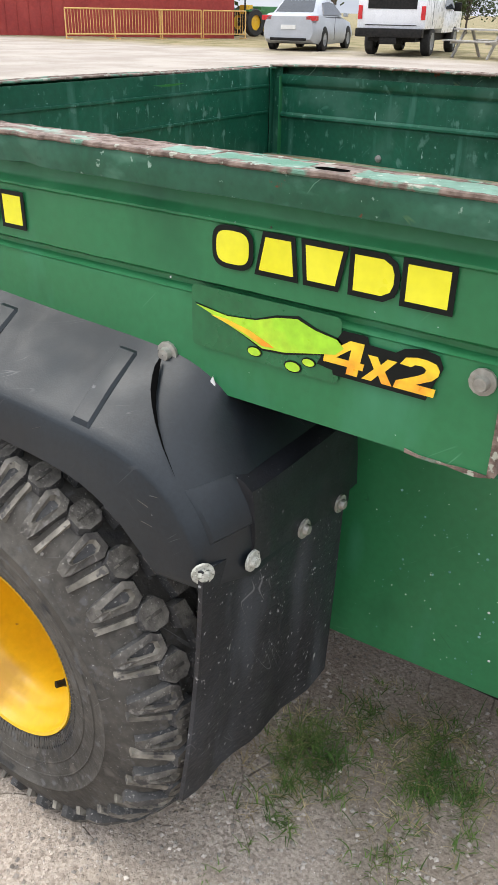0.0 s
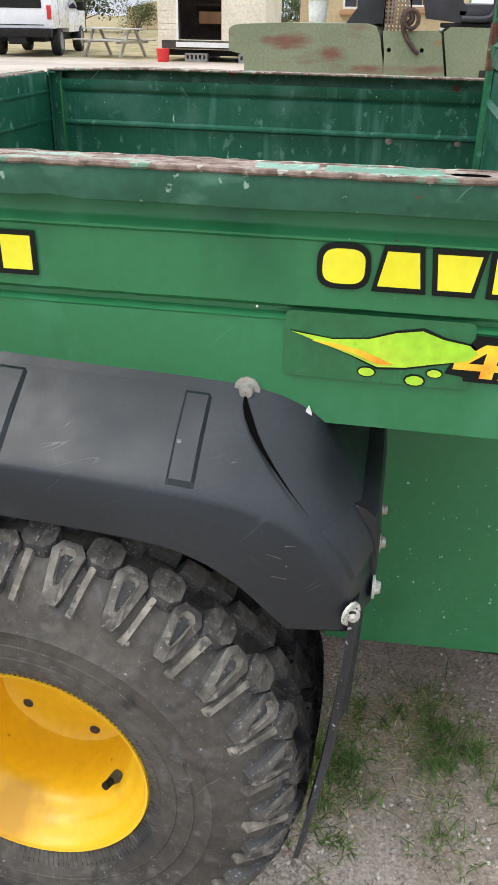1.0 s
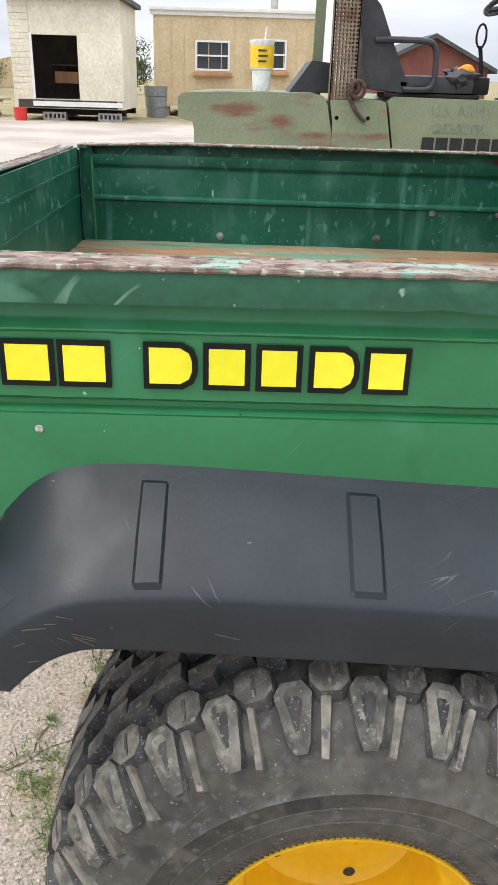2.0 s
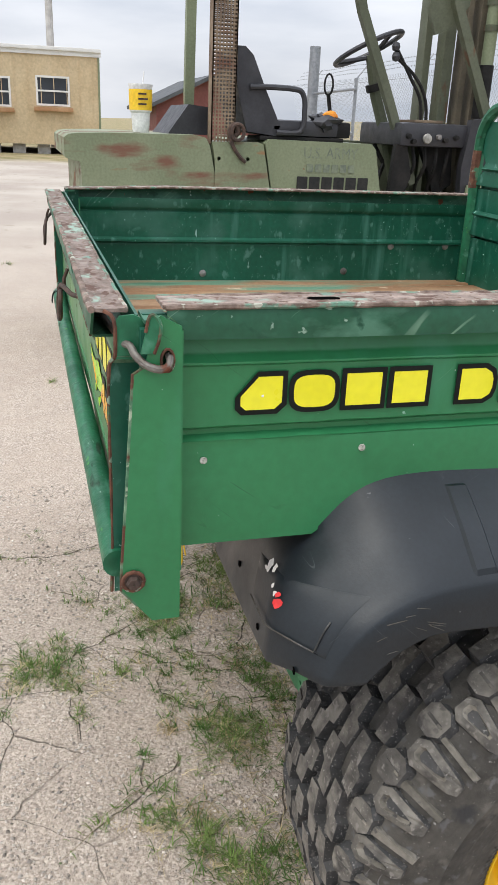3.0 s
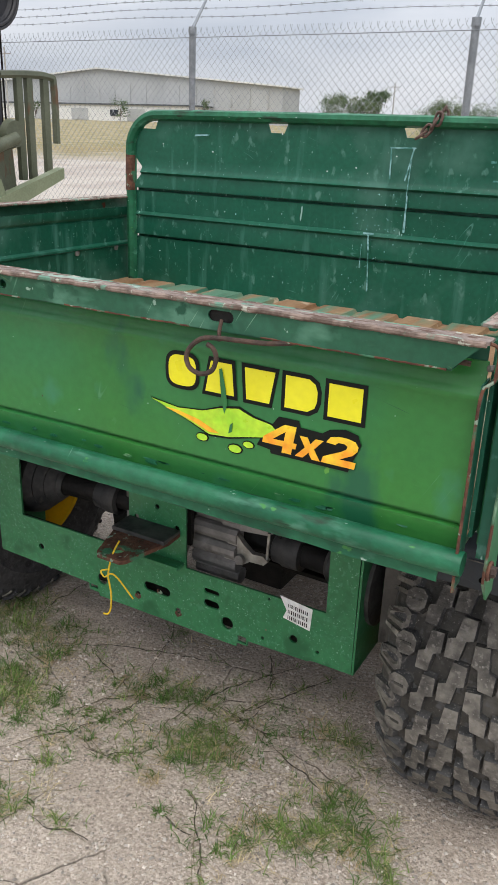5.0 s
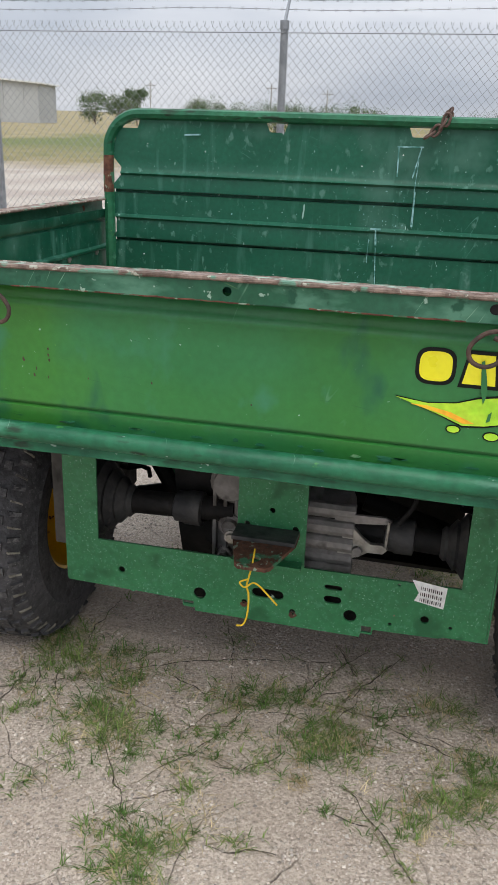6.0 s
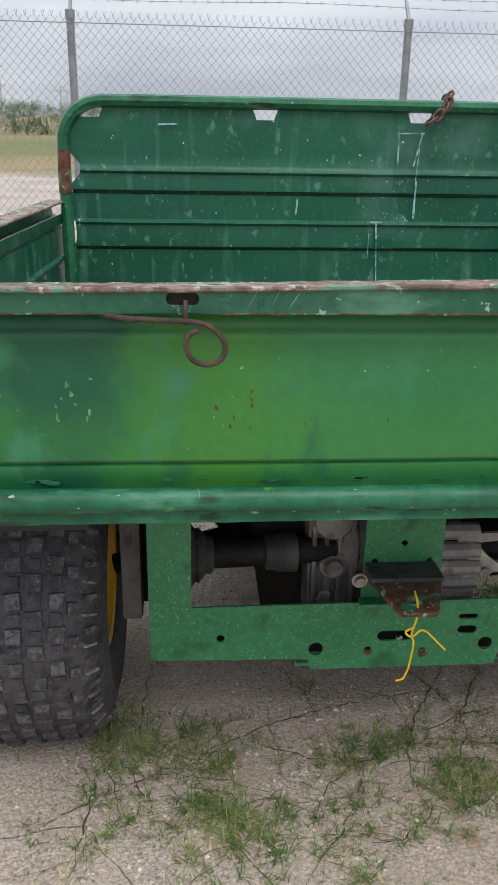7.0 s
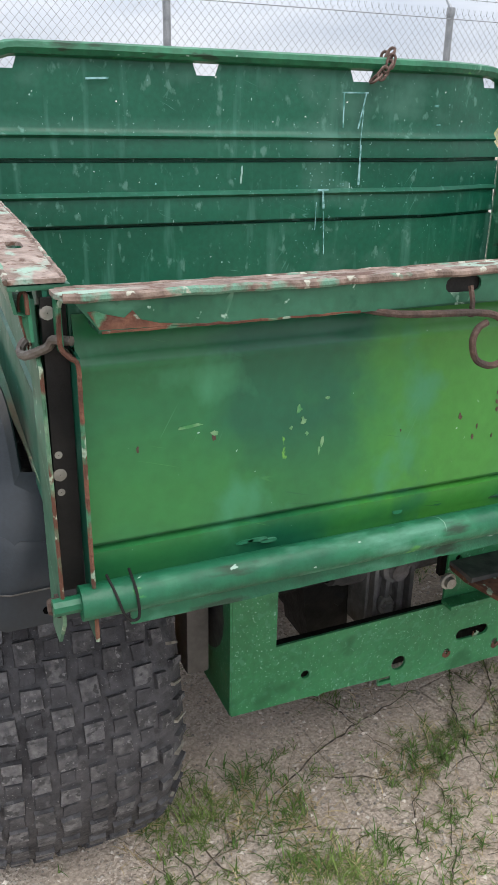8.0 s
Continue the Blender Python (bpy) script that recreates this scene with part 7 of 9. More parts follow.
for k, (a, b, c) in enumerate(((-3.0, 1.80, 0.95), (-2.85, 1.88, 0.85), (-3.1, 2.0, 0.9), (-2.8, 2.05, 0.93))):
    part("pedal_link", tube([(a, b, 1.05), (a + 0.02, b + 0.06, c), (a + 0.05, b - 0.02, 0.74)], 0.014, 6), M["dark"], fork)
for y0 in (1.86, 2.07):
    part("pedal", box((-2.86, y0, 0.80), (-2.76, y0 + 0.09, 0.82), 0.006, Matrix.Translation((0, 0, 0))), M["alu"], fork)
# overhead guard
part("guard_leg", tube([(-2.9, 0.735, 1.05), (-2.9, 0.755, 2.3)], 0.033, 4), M["olive_clean"], fork, "olive guard leg")
part("guard_leg", tube([(-2.75, 1.50, 1.88), (-2.75, 1.57, 1.66), (-2.75, 1.75, 1.27), (-2.75, 1.93, 0.86)], 0.030, 4), M["olive_dark"], fork, "sloping guard leg")
part("guard_leg", tube([(-2.72, 2.0, 1.95), (-2.72, 2.06, 1.72), (-2.72, 2.19, 1.45), (-2.72, 2.34, 1.14)], 0.032, 4), M["olive_dark"], fork)
part("guard_knee", plate([(1.96, 1.95), (1.92, 1.70), (1.97, 1.58), (2.06, 1.62), (2.14, 1.72), (2.16, 1.95)], yz(-2.74), 0.03, [circle2(2.05, 1.82, 0.035)]), M["olive_dark"], fork)
# mast
for y0, y1, x0, mtl in ((2.02, 2.06, -2.95, "olive_dark"), (2.10, 2.16, -2.88, "olive_dark"), (2.20, 2.235, -2.86, "mast"), (2.27, 2.33, -2.84, "mast"), (2.345, 2.385, -2.9, "olive_dark")):
    part("mast_channel", box((x0 - 0.09, y0, 0.30), (x0, y1, 2.7), 0.004), M[mtl], fork, "upright mast channel")
part("lift_cylinder", tube([(-2.78, 2.30, 1.20), (-2.78, 2.30, 1.46)], 0.042, 14), M["dark"], fork, "black hydraulic cylinder")
part("cylinder_rod", tube([(-2.79, 2.31, 1.46), (-2.79, 2.31, 2.4)], 0.033, 14), M["olive_clean"], fork)
for z in (1.62, 1.74, 1.86):
    part("cylinder_band", tube([(-2.79, 2.31, z), (-2.79, 2.31, z + 0.03)], 0.04, 14), M["olive_dark"], fork)
for y in (2.425, 2.445, 2.475, 2.50, 2.665, 2.69):
    part("lift_chain", tube([(-2.76, y, 1.10), (-2.76, y, 2.3)], 0.0055, 6), M["dark"], fork)
part("load_plate", plate([(2.445, 1.02), (2.63, 1.02), (2.645, 1.74), (2.435, 1.74)], yz(-2.73), 0.02), M["seat_black"], fork, "black plate with load figures")
for k, word in enumerate(("MAX", "LOAD", "4000", "LBS")):
    lettering(word, 0.036, M["white"], lambda a, b, d, k=k: (-2.727 + d, 2.51 + a, 1.50 - 0.05 * k + b), "load_figure", fork, offset=0.0008)
part("hose_reel", lathe([(0.06, -0.02), (0.16, -0.02), (0.165, -0.035), (0.19, -0.04), (0.205, -0.02), (0.205, 0.03), (0.19, 0.045), (0.165, 0.04), (0.155, 0.02), (0.06, 0.02)], "x", (-2.70, 2.535, 1.80), 36), M["seat_black"], fork, "black hose reel")
for r in (0.175, 0.192):
    part("hose", tube([(-2.648, 2.535 + r * math.cos(a), 1.80 + r * math.sin(a)) for a in [2 * math.pi * k / 36 for k in range(37)]], 0.009, 6), M["seat_black"], fork)
part("reel_arm", tube([(-2.66, 2.56, 1.83), (-2.65, 2.50, 1.77), (-2.66, 2.44, 1.79)], 0.018, 8), M["steel"], fork)
bm = bmesh.new()
add_tube(bm, smooth_path([(-2.7, 2.60, 1.40), (-2.7, 2.85, 1.415), (-2.7, 2.99, 1.41), (-2.7, 3.025, 1.37), (-2.7, 3.03, 1.05)], 5), 0.022, 6)
part("load_backrest", bm, M["olive_dark"], fork, "olive load backrest")
for y in (2.72, 2.80, 2.93):
    part("backrest_bar", box((-2.72, y, 0.85), (-2.69, y + 0.045, 1.405), 0.003), M["olive_dark"], fork)
part("carriage", box((-2.95, 2.50, 0.55), (-2.70, 2.60, 1.05), 0.01), M["olive_dark"], fork)
part("tilt_cylinder", tube([(-2.62, 2.30, 0.98), (-2.62, 2.62, 1.08)], 0.034, 12), M["olive_dark"], fork)
part("tilt_arm", lathe([(0.0005, 0.04), (0.07, 0.04), (0.08, 0.0), (0.0005, -0.01)], "x", (-2.66, 2.62, 1.10), 16), M["olive_dark"], fork)
part("hoop", tube([(-2.6, 2.38 + 0.07 * math.cos(a), 1.06 + 0.085 * math.sin(a)) for a in [2 * math.pi * k / 20 - 0.9 for k in range(18)]], 0.014, 8), M["olive_dark"], fork)
part("mast_shroud", plate([(2.32, 1.04), (2.42, 1.15), (2.56, 1.17), (2.68, 1.10), (2.70, 0.80), (2.32, 0.80)], yz(-2.72), 0.03), M["olive_dark"], fork)
part("track_plate", plate([(2.32, 0.74), (2.95, 0.92), (2.95, 0.86), (2.40, 0.66)], yz(-2.58), 0.06), M["olive_clean"], fork)
for y, r in ((0.46, 0.26), (2.2, 0.33)):
    for x in (-2.62, -3.45):
        wh = part("wheel", lathe([(0.0005, 0.07), (r * 0.5, 0.06), (r * 0.6, 0.09), (r * 0.95, 0.10), (r, 0.07), (r, -0.07), (r * 0.95, -0.10), (r * 0.6, -0.09), (0.0005, -0.07)], "x", (x, y, GROUND + r), 32), M["tyre"], fork, "black solid tyre")

# cup on the counterweight
cup = thing("drink_cup", "tall white foam drink cup with a yellow printed band", "cup", bm=lathe([(0.0005, 0.0), (0.037, 0.0), (0.040, 0.01), (0.045, 0.085), (0.052, 0.092), (0.054, 0.195), (0.057, 0.20), (0.057, 0.21), (0.0005, 0.212)], "z", (-2.70, 0.47, 1.066), 24), material=M["white"])
M["cup_yellow"] = mat("yellow_print", (0.8, 0.5, 0.02), (0.84, 0.56, 0.03), 20, rough=0.5, bump=0)
part("printed_band", lathe([(0.0535, 0.0), (0.0555, 0.09)], "z", (-2.70, 0.47, 1.163), 24), M["cup_yellow"], cup, "yellow printed band")
for k in range(3):
    part("print_bar", plate(rect2(0.452, 1.185 + 0.022 * k, 0.49 + 0.006 * (k % 2), 1.193 + 0.022 * k), yz(-2.6435, sx=1), 0.0012), M["rust"], cup, smooth=0)
part("straw", tube([(-2.70, 0.48, 1.27), (-2.70, 0.487, 1.33)], 0.0035, 6), M["white"], cup)

# ================================================================ chain-link fence ahead of the vehicle
M["galv"] = mat("galvanised_steel", (0.22, 0.235, 0.25), (0.29, 0.305, 0.32), 12, rough=0.45, metal=0.5, bump=0.1)
FY, FTOP = 7.06, 2.10
fence = thing("chain_link_fence", "galvanised chain-link fence topped with three strands of barbed wire", "fence")
posts = [-1.39 + 3.02 * k for k in range(-6, 5)]
for x in posts:
    zg = ground_z(x, FY)
    p = part("post", tube([(x, FY, zg - 0.05), (x, FY, FTOP + 0.03)], 0.036, 14), M["galv"], fence)
    part("post_cap", tube([(x, FY, FTOP + 0.0), (x, FY, FTOP + 0.075)], 0.043, 14), M["galv"], p)
    part("barb_arm", tube([(x, FY, FTOP + 0.06), (x, FY + 0.05, FTOP + 0.12), (x, FY + 0.27, FTOP + 0.38)], 0.02, 6, 0.014), M["galv"], p)
verts, faces = [], []


def wire(a, b, r=0.0020):
    a, b = Vector(a), Vector(b)
    d = (b - a).normalized()
    u = d.orthogonal().normalized()
    v = d.cross(u)
    b0 = len(verts)
    for p in (a, b):
        for k in range(3):
            verts.append(p + (u * math.cos(2.094 * k) + v * math.sin(2.094 * k)) * r)
    for k in range(3):
        faces.append((b0 + k, b0 + (k + 1) % 3, b0 + 3 + (k + 1) % 3, b0 + 3 + k))


zb, zt, pitch = 0.12, FTOP + 0.02, 0.076
x = -21.0
while x < 12.0:
    h = zt - zb
    wire((x, FY - 0.04, zb), (x + h * 0.9, FY - 0.04, zt))
    wire((x + h * 0.9, FY - 0.043, zb), (x, FY - 0.043, zt))
    for s in (-1, 1):
        wire((x, FY - 0.04, zt - 0.005), (x + s * 0.012, FY - 0.04, zt + 0.045), 0.002)
    x += pitch
me = bpy.data.meshes.new("chain_link")
me.from_pydata([tuple(v) for v in verts], [], faces)
me.materials.append(M["galv"])
mesh_ob = new("chain_link", me)
mesh_ob.parent = fence
tagged(mesh_ob, "woven galvanised wire mesh", kind="stuff")
part("tension_wire", tube([(-21, FY - 0.035, FTOP - 0.03), (12, FY - 0.035, FTOP - 0.03)], 0.004, 6), M["galv"], fence)
part("bottom_wire", tube([(-21, FY - 0.035, 0.13), (12, FY - 0.035, 0.13)], 0.004, 6), M["galv"], fence)
for f in (0.25, 0.6, 0.95):
    xs = [-21 + 0.5 * k for k in range(67)]
    bm = bmesh.new()
    yy, zz = FY + 0.05 + 0.22 * f, FTOP + 0.12 + 0.26 * f
    add_tube(bm, [(q, yy, zz + 0.012 * math.sin(q * 2.08)) for q in xs], 0.0034, 5)
    for k in range(260):
        q = -21 + 0.127 * k
        z = zz + 0.012 * math.sin(q * 2.08)
        for s in (-1, 1):
            add_tube(bm, [(q - 0.012, yy, z - 0.014 * s), (q + 0.012, yy, z + 0.014 * s)], 0.002, 3)
    part("barbed_wire", bm, M["galv"], fence, "strand of barbed wire")
gatep = thing("gate_post", "thick grey steel gate post with a pipe rail", "post", bm=tube([(-18.9, 6.9, 0.0), (-18.9, 6.9, 2.95)], 0.13, 14), material=M["galv"])
for z in (1.0, 1.9):
    part("rail", tube([(-18.9, 6.9, z), (-16.3, 7.0, z + 0.05)], 0.03, 8), M["galv"], gatep)

# ================================================================ buildings across the lot
M["tan"] = mat("tan_siding", (0.52, 0.40, 0.24), (0.57, 0.45, 0.28), 1.5, rough=0.7, bump=0.1, bscale=30)
M["cream"] = mat("cream_siding", (0.62, 0.57, 0.44), (0.68, 0.63, 0.5), 1.5, rough=0.7, bump=0.1, bscale=30)
M["offwhite"] = mat("white_trim", (0.68, 0.67, 0.64), (0.75, 0.74, 0.71), 3, rough=0.6, bump=0.1)
M["glass"] = mat("window_glass", (0.025, 0.03, 0.036), (0.04, 0.046, 0.055), 1.0, rough=0.08, bump=0, spec=0.5)
M["maroon"] = mat("maroon_siding", (0.17, 0.055, 0.045), (0.21, 0.07, 0.055), 1.2, rough=0.7, bump=0.1, bscale=20)
M["redwall"] = mat("red_metal_siding", (0.30, 0.03, 0.025), (0.36, 0.045, 0.035), 1.2, rough=0.6, bump=0.1, bscale=20)
M["roof"] = mat("dark_roof", (0.06, 0.065, 0.07), (0.09, 0.095, 0.10), 2, rough=0.8, bump=0.2)
M["wood"] = mat("weathered_board", (0.36, 0.19, 0.09), (0.46, 0.27, 0.14), 3, rough=0.8, bump=0.3, stretch=(1, 1, 0.1))
M["grey_wood"] = mat("grey_picnic_wood", (0.36, 0.34, 0.32), (0.46, 0.44, 0.41), 5, rough=0.85, bump=0.2)
M["block"] = mat("concrete_block", (0.34, 0.33, 0.31), (0.42, 0.41, 0.39), 9, rough=0.9, bump=0.4)
M["inside"] = mat("dim_interior", (0.05, 0.042, 0.035), (0.08, 0.066, 0.052), 3, rough=0.9, bump=0.1)
M["wall_grey"] = mat("pale_metal_cladding", (0.40, 0.405, 0.40), (0.46, 0.465, 0.46), 0.2, rough=0.6, bump=0)


def walled(parent, name, x0, x1, y0, y1, z0, z1, mtl, holes=(), face="x1", label=""):
    """Four walls; the wall named by face has openings (u0, v0, u1, v1)."""
    t = 0.12
    for f, lo, hi in (("x0", (x0, y0, z0), (x0 + t, y1, z1)), ("x1", (x1 - t, y0, z0), (x1, y1, z1)), ("y0", (x0 + t, y0, z0), (x1 - t, y0 + t, z1)), ("y1", (x0 + t, y1 - t, z0), (x1 - t, y1, z1))):
        if f == face and holes:
            bm = plate(rect2(y0, z0, y1, z1), lambda u, v, d: (x1 - d, u, v), t, [rect2(*h) for h in holes])
        else:
            bm = box(lo, hi)
        part(name, bm, mtl, parent, label if f == face else "")


# tan portable building with two windows
house = thing("portable_building", "tan portable building with a flat roof and sash windows", "building")
hx = -27.0
hole = [(-1.42, 1.36, -0.32, 2.24), (0.45, 1.44, 1.50, 2.32)]
walled(house, "wall", hx - 6, hx, -2.75, 2.4, 0.28, 3.05, M["tan"], hole, label="tan panel siding")
for k in range(13):
    y = -2.6 + 0.4 * k
    part("panel_groove", box((hx + 0.001, y, 0.3), (hx + 0.012, y + 0.02, 3.04)), M["tan"], house)
part("roof", box((hx - 6.1, -2.85, 3.05), (hx + 0.12, 2.5, 3.16), 0.02), M["offwhite"], house, "flat pale roof edge")
part("roof_fascia", box((hx + 0.003, -2.85, 2.92), (hx + 0.05, 2.5, 3.05)), M["offwhite"], house)
part("floor", box((hx - 5.9, -2.65, 0.28), (hx - 0.15, 2.3, 0.34)), M["inside"], house)
part("corner_trim", box((hx - 0.1, 2.4, 0.28), (hx + 0.03, 2.46, 3.05)), M["olive_clean"], house)
for u0, v0, u1, v1 in hole:
    wfr = part("window", plate(rect2(u0, v0, u1, v1), lambda u, v, d: (hx + 0.02 - d, u, v), 0.1, [rect2(u0 + 0.06, v0 + 0.06, u1 - 0.06, (v0 + v1) / 2 - 0.025), rect2(u0 + 0.06, (v0 + v1) / 2 + 0.025, u1 - 0.06, v1 - 0.06)]), M["offwhite"], house, "white sash window")
    part("pane", box((hx - 0.05, u0 + 0.05, v0 + 0.05), (hx - 0.04, u1 - 0.05, v1 - 0.05)), M["glass"], wfr)
    part("sill", box((hx + 0.002, u0 - 0.08, v0 - 0.16), (hx + 0.16, u1 + 0.08, v0 - 0.04), 0.01), M["wood"], wfr, "brown window box")
for k in range(7):
    part("foundation_block", box((hx - 0.6, -2.7 + 0.78 * k, ground_z(hx, 0)), (hx - 0.2, -2.3 + 0.78 * k, 0.28)), M["block"], house)
pole = thing("utility_pole", "tall grey wooden utility pole", "pole", bm=tube([(-33.5, 1.2, -0.1), (-33.5, 1.2, 9)], 0.16, 10, 0.12), material=M["grey_wood"])
thing("trash_barrel", "grey barrel standing beside the building", "barrel", bm=lathe([(0.0005, 0.0), (0.30, 0.0), (0.31, 0.3), (0.33, 0.31), (0.33, 0.6), (0.35, 0.62), (0.36, 0.9), (0.0005, 0.9)], "z", (-25.6, -2.55, GROUND), 18), material=M["galv"])

# white shed on blocks with an open door
shed = thing("shed", "cream clapboard shed on concrete blocks with its door open", "shed")
sx0 = -22.0
walled(shed, "wall", sx0 - 3, sx0, -5.95, -3.05, 0.28, 2.9, M["cream"], [(-5.42, 0.52, -4.2, 2.06)], label="cream clapboard wall")
for k in range(17):
    z = 0.30 + 0.15 * k
    part("clapboard", box((sx0 + 0.001, -5.95, z), (sx0 + 0.022, -5.44, z + 0.142)), M["cream"], shed)
part("door", box((sx0 + 0.002, -4.17, 0.5), (sx0 + 0.05, -3.0, 2.12), 0.01), M["cream"], shed, "open cream door leaf")
part("door_frame", box((sx0 + 0.002, -5.44, 0.50), (sx0 + 0.03, -5.38, 2.1)), M["offwhite"], shed)
part("floor", box((sx0 - 2.9, -5.85, 0.30), (sx0 + 0.04, -3.2, 0.5)), M["inside"], shed)
part("threshold", box((sx0 + 0.002, -5.44, 0.34), (sx0 + 0.10, -3.05, 0.46)), M["offwhite"], shed)
part("roof", box((sx0 - 3.2, -6.1, 2.9), (sx0 + 0.2, -2.9, 3.02)), M["roof"], shed)
part("interior_shelf", box((sx0 - 1.6, -5.1, 0.9), (sx0 - 1.2, -4.4, 1.2)), M["wood"], shed)
part("interior_shelf", box((sx0 - 1.6, -5.3, 1.35), (sx0 - 1.2, -4.3, 1.39)), M["inside"], shed)
part("interior_back", box((sx0 - 1.9, -5.8, 0.5), (sx0 - 1.85, -3.2, 2.8)), M["inside"], shed)
# skids, the dark gap under the floor put into their black
for x in (sx0 - 0.6, sx0 - 2.6):
    part("skid", box((x, -5.95, 0.12), (x + 0.15, -3.05, 0.28)), M["dark"], shed)
for y in (-5.25, -3.75):
    part("foundation_block", plate(rect2(y, GROUND, y + 0.62, 0.19), lambda u, v, d: (sx0 - 0.1 - d, u, v), 0.2, [rect2(y + 0.05 + 0.115 * k, 0.04, y + 0.12 + 0.115 * k, 0.14) for k in range(5)]), M["block"], shed, "grey hollow concrete block")
    part("foundation_block", box((sx0 - 2.8, y, GROUND), (sx0 - 2.4, y + 0.4, 0.12)), M["block"], shed)
    part("foundation_block", box((sx0 - 0.62, y, GROUND), (sx0 - 0.42, y + 0.4, 0.12)), M["block"], shed)
thing("bucket", "small red bucket beside the shed", "bucket", bm=lathe([(0.0005, 0), (0.15, 0), (0.18, 0.32), (0.0005, 0.32)], "z", (-21.6, -5.72, GROUND), 14), material=M["red"])

# maroon barn behind the forklift
barn = thing("barn", "maroon barn with a dark pitched roof", "barn")
walled(barn, "wall", -40, -33, 5.2, 9.6, -0.02, 1.75, M["maroon"])
part("roof", plate([(4.9, 1.6), (7.4, 2.78), (9.9, 1.6), (9.9, 1.75), (7.4, 2.94), (4.9, 1.75)], yz(-32.7), 7.6), M["roof"], barn, "dark pitched roof")
part("gable", plate([(5.2, 1.75), (9.6, 1.75), (7.4, 2.8)], yz(-33.0), 0.1), M["maroon"], barn)

# red barn with timber end, seen past the barricade
rb = thing("barn", "red metal barn with a rough timber end", "barn")
mrb = Matrix.Translation((-27.5, -29.5, 0)) @ pose(0, 0, 0, 0, 0, 40)
bm = bmesh.new()
add_box(bm, (-1.0, -3.0, -0.02), (2.2, 8.0, 5.0), 0, mrb)
part("wall", bm, M["redwall"], rb, "red ribbed metal wall")
for k in range(22):
    part("wall_rib", box((2.2, -2.9 + 0.5 * k, 0), (2.23, -2.86 + 0.5 * k, 5.0), 0, mrb), M["redwall"], rb)
part("timber_end", box((2.24, -6.5, -0.02), (2.5, -2.9, 5.0), 0, mrb), M["wood"], rb, "rough brown timber end wall")
part("timber_end", box((-1, -6.5, -0.02), (2.24, -6.3, 5.0), 0, mrb), M["wood"], rb)
part("roof", box((-1.4, -6.9, 5.0), (3.0, 8.4, 5.2), 0, mrb), M["roof"], rb)

# pale warehouse beyond the field
wh = thing("warehouse", "long pale grey metal warehouse beyond the field", "warehouse")
walled(wh, "wall", -92.0, -43.6, 84, 88.2, 1.9, 6.0, M["wall_grey"])
part("gable", plate([(-92.0, 6.0), (-43.6, 6.0), (-69.5, 7.9)], lambda u, v, d: (u, 84 + d, v), 0.3), M["wall_grey"], wh)
part("roof", plate([(-92.4, 5.95), (-69.5, 7.9), (-43.2, 5.95), (-43.2, 6.1), (-69.5, 8.06), (-92.4, 6.1)], lambda u, v, d: (u, 83.6 + d, v), 4.8), M["offwhite"], wh, "low pale roof")
for k in range(20):
    part("wall_seam", box((-91 + 2.4 * k, 83.88, 3.9), (-90.88 + 2.4 * k, 83.995, 6.1)), M["wall_grey"], wh)
part("low_annex", box((-92.0, 80, 1.6), (-52.7, 83.8, 3.7), 0), M["offwhite"], wh, "low white annex along the front")
part("annex_eave", box((-92.2, 79.8, 3.7), (-52.5, 83.85, 3.86), 0), M["roof"], wh, "dark eave of the annex")
for x in (-85, -76.5, -70.5, -62.0):
    part("annex_door", box((x, 79.93, 2.0), (x + 2.6, 79.99, 3.3)), M["wall_grey"], wh, "grey roller door")
for x in (-64.5, -58.5, -56.0):
    part("annex_window", box((x, 79.93, 2.5), (x + 1.2, 79.99, 3.2)), M["glass"], wh)

# ================================================================ vehicles and furniture across the lot
M["silver"] = mat("silver_car_paint", (0.40, 0.42, 0.45), (0.45, 0.47, 0.50), 2, rough=0.42, metal=0.0, bump=0, coat=0.25)
M["truck_white"] = mat("white_truck_paint", (0.74, 0.75, 0.77), (0.78, 0.79, 0.81), 2, rough=0.3, bump=0, coat=0.4)
M["car_tyre"] = mat("car_tyre", (0.02, 0.02, 0.021), (0.03, 0.03, 0.03), 9, rough=0.8, bump=0.2)
M["tail_red"] = mat("red_lamp_glass", (0.5, 0.015, 0.02), (0.6, 0.03, 0.03), 9, rough=0.2, bump=0)


def loft(sections):
    """A body from cross sections: each a list of points, joined, with closed ends."""
    bm = bmesh.new()
    rings = [[bm.verts.new(p) for p in s] for s in sections]
    n = len(rings[0])
    for a, b in zip(rings, rings[1:]):
        for k in range(n):
            bm.faces.new((a[k], a[(k + 1) % n], b[(k + 1) % n], b[k]))
    bm.faces.new(rings[0][::-1])
    bm.faces.new(rings[-1])
    return bm


def car_section(y, w, z0, z1, tuck=0.9):
    return [(-w * 0.9, y, z0), (w * 0.9, y, z0), (w, y, z0 + 0.15), (w, y, (z0 + z1) / 2), (w * tuck, y, z1 - 0.04), (w * tuck * 0.85, y, z1), (-w * tuck * 0.85, y, z1), (-w * tuck, y, z1 - 0.04), (-w, y, (z0 + z1) / 2), (-w, y, z0 + 0.15)]


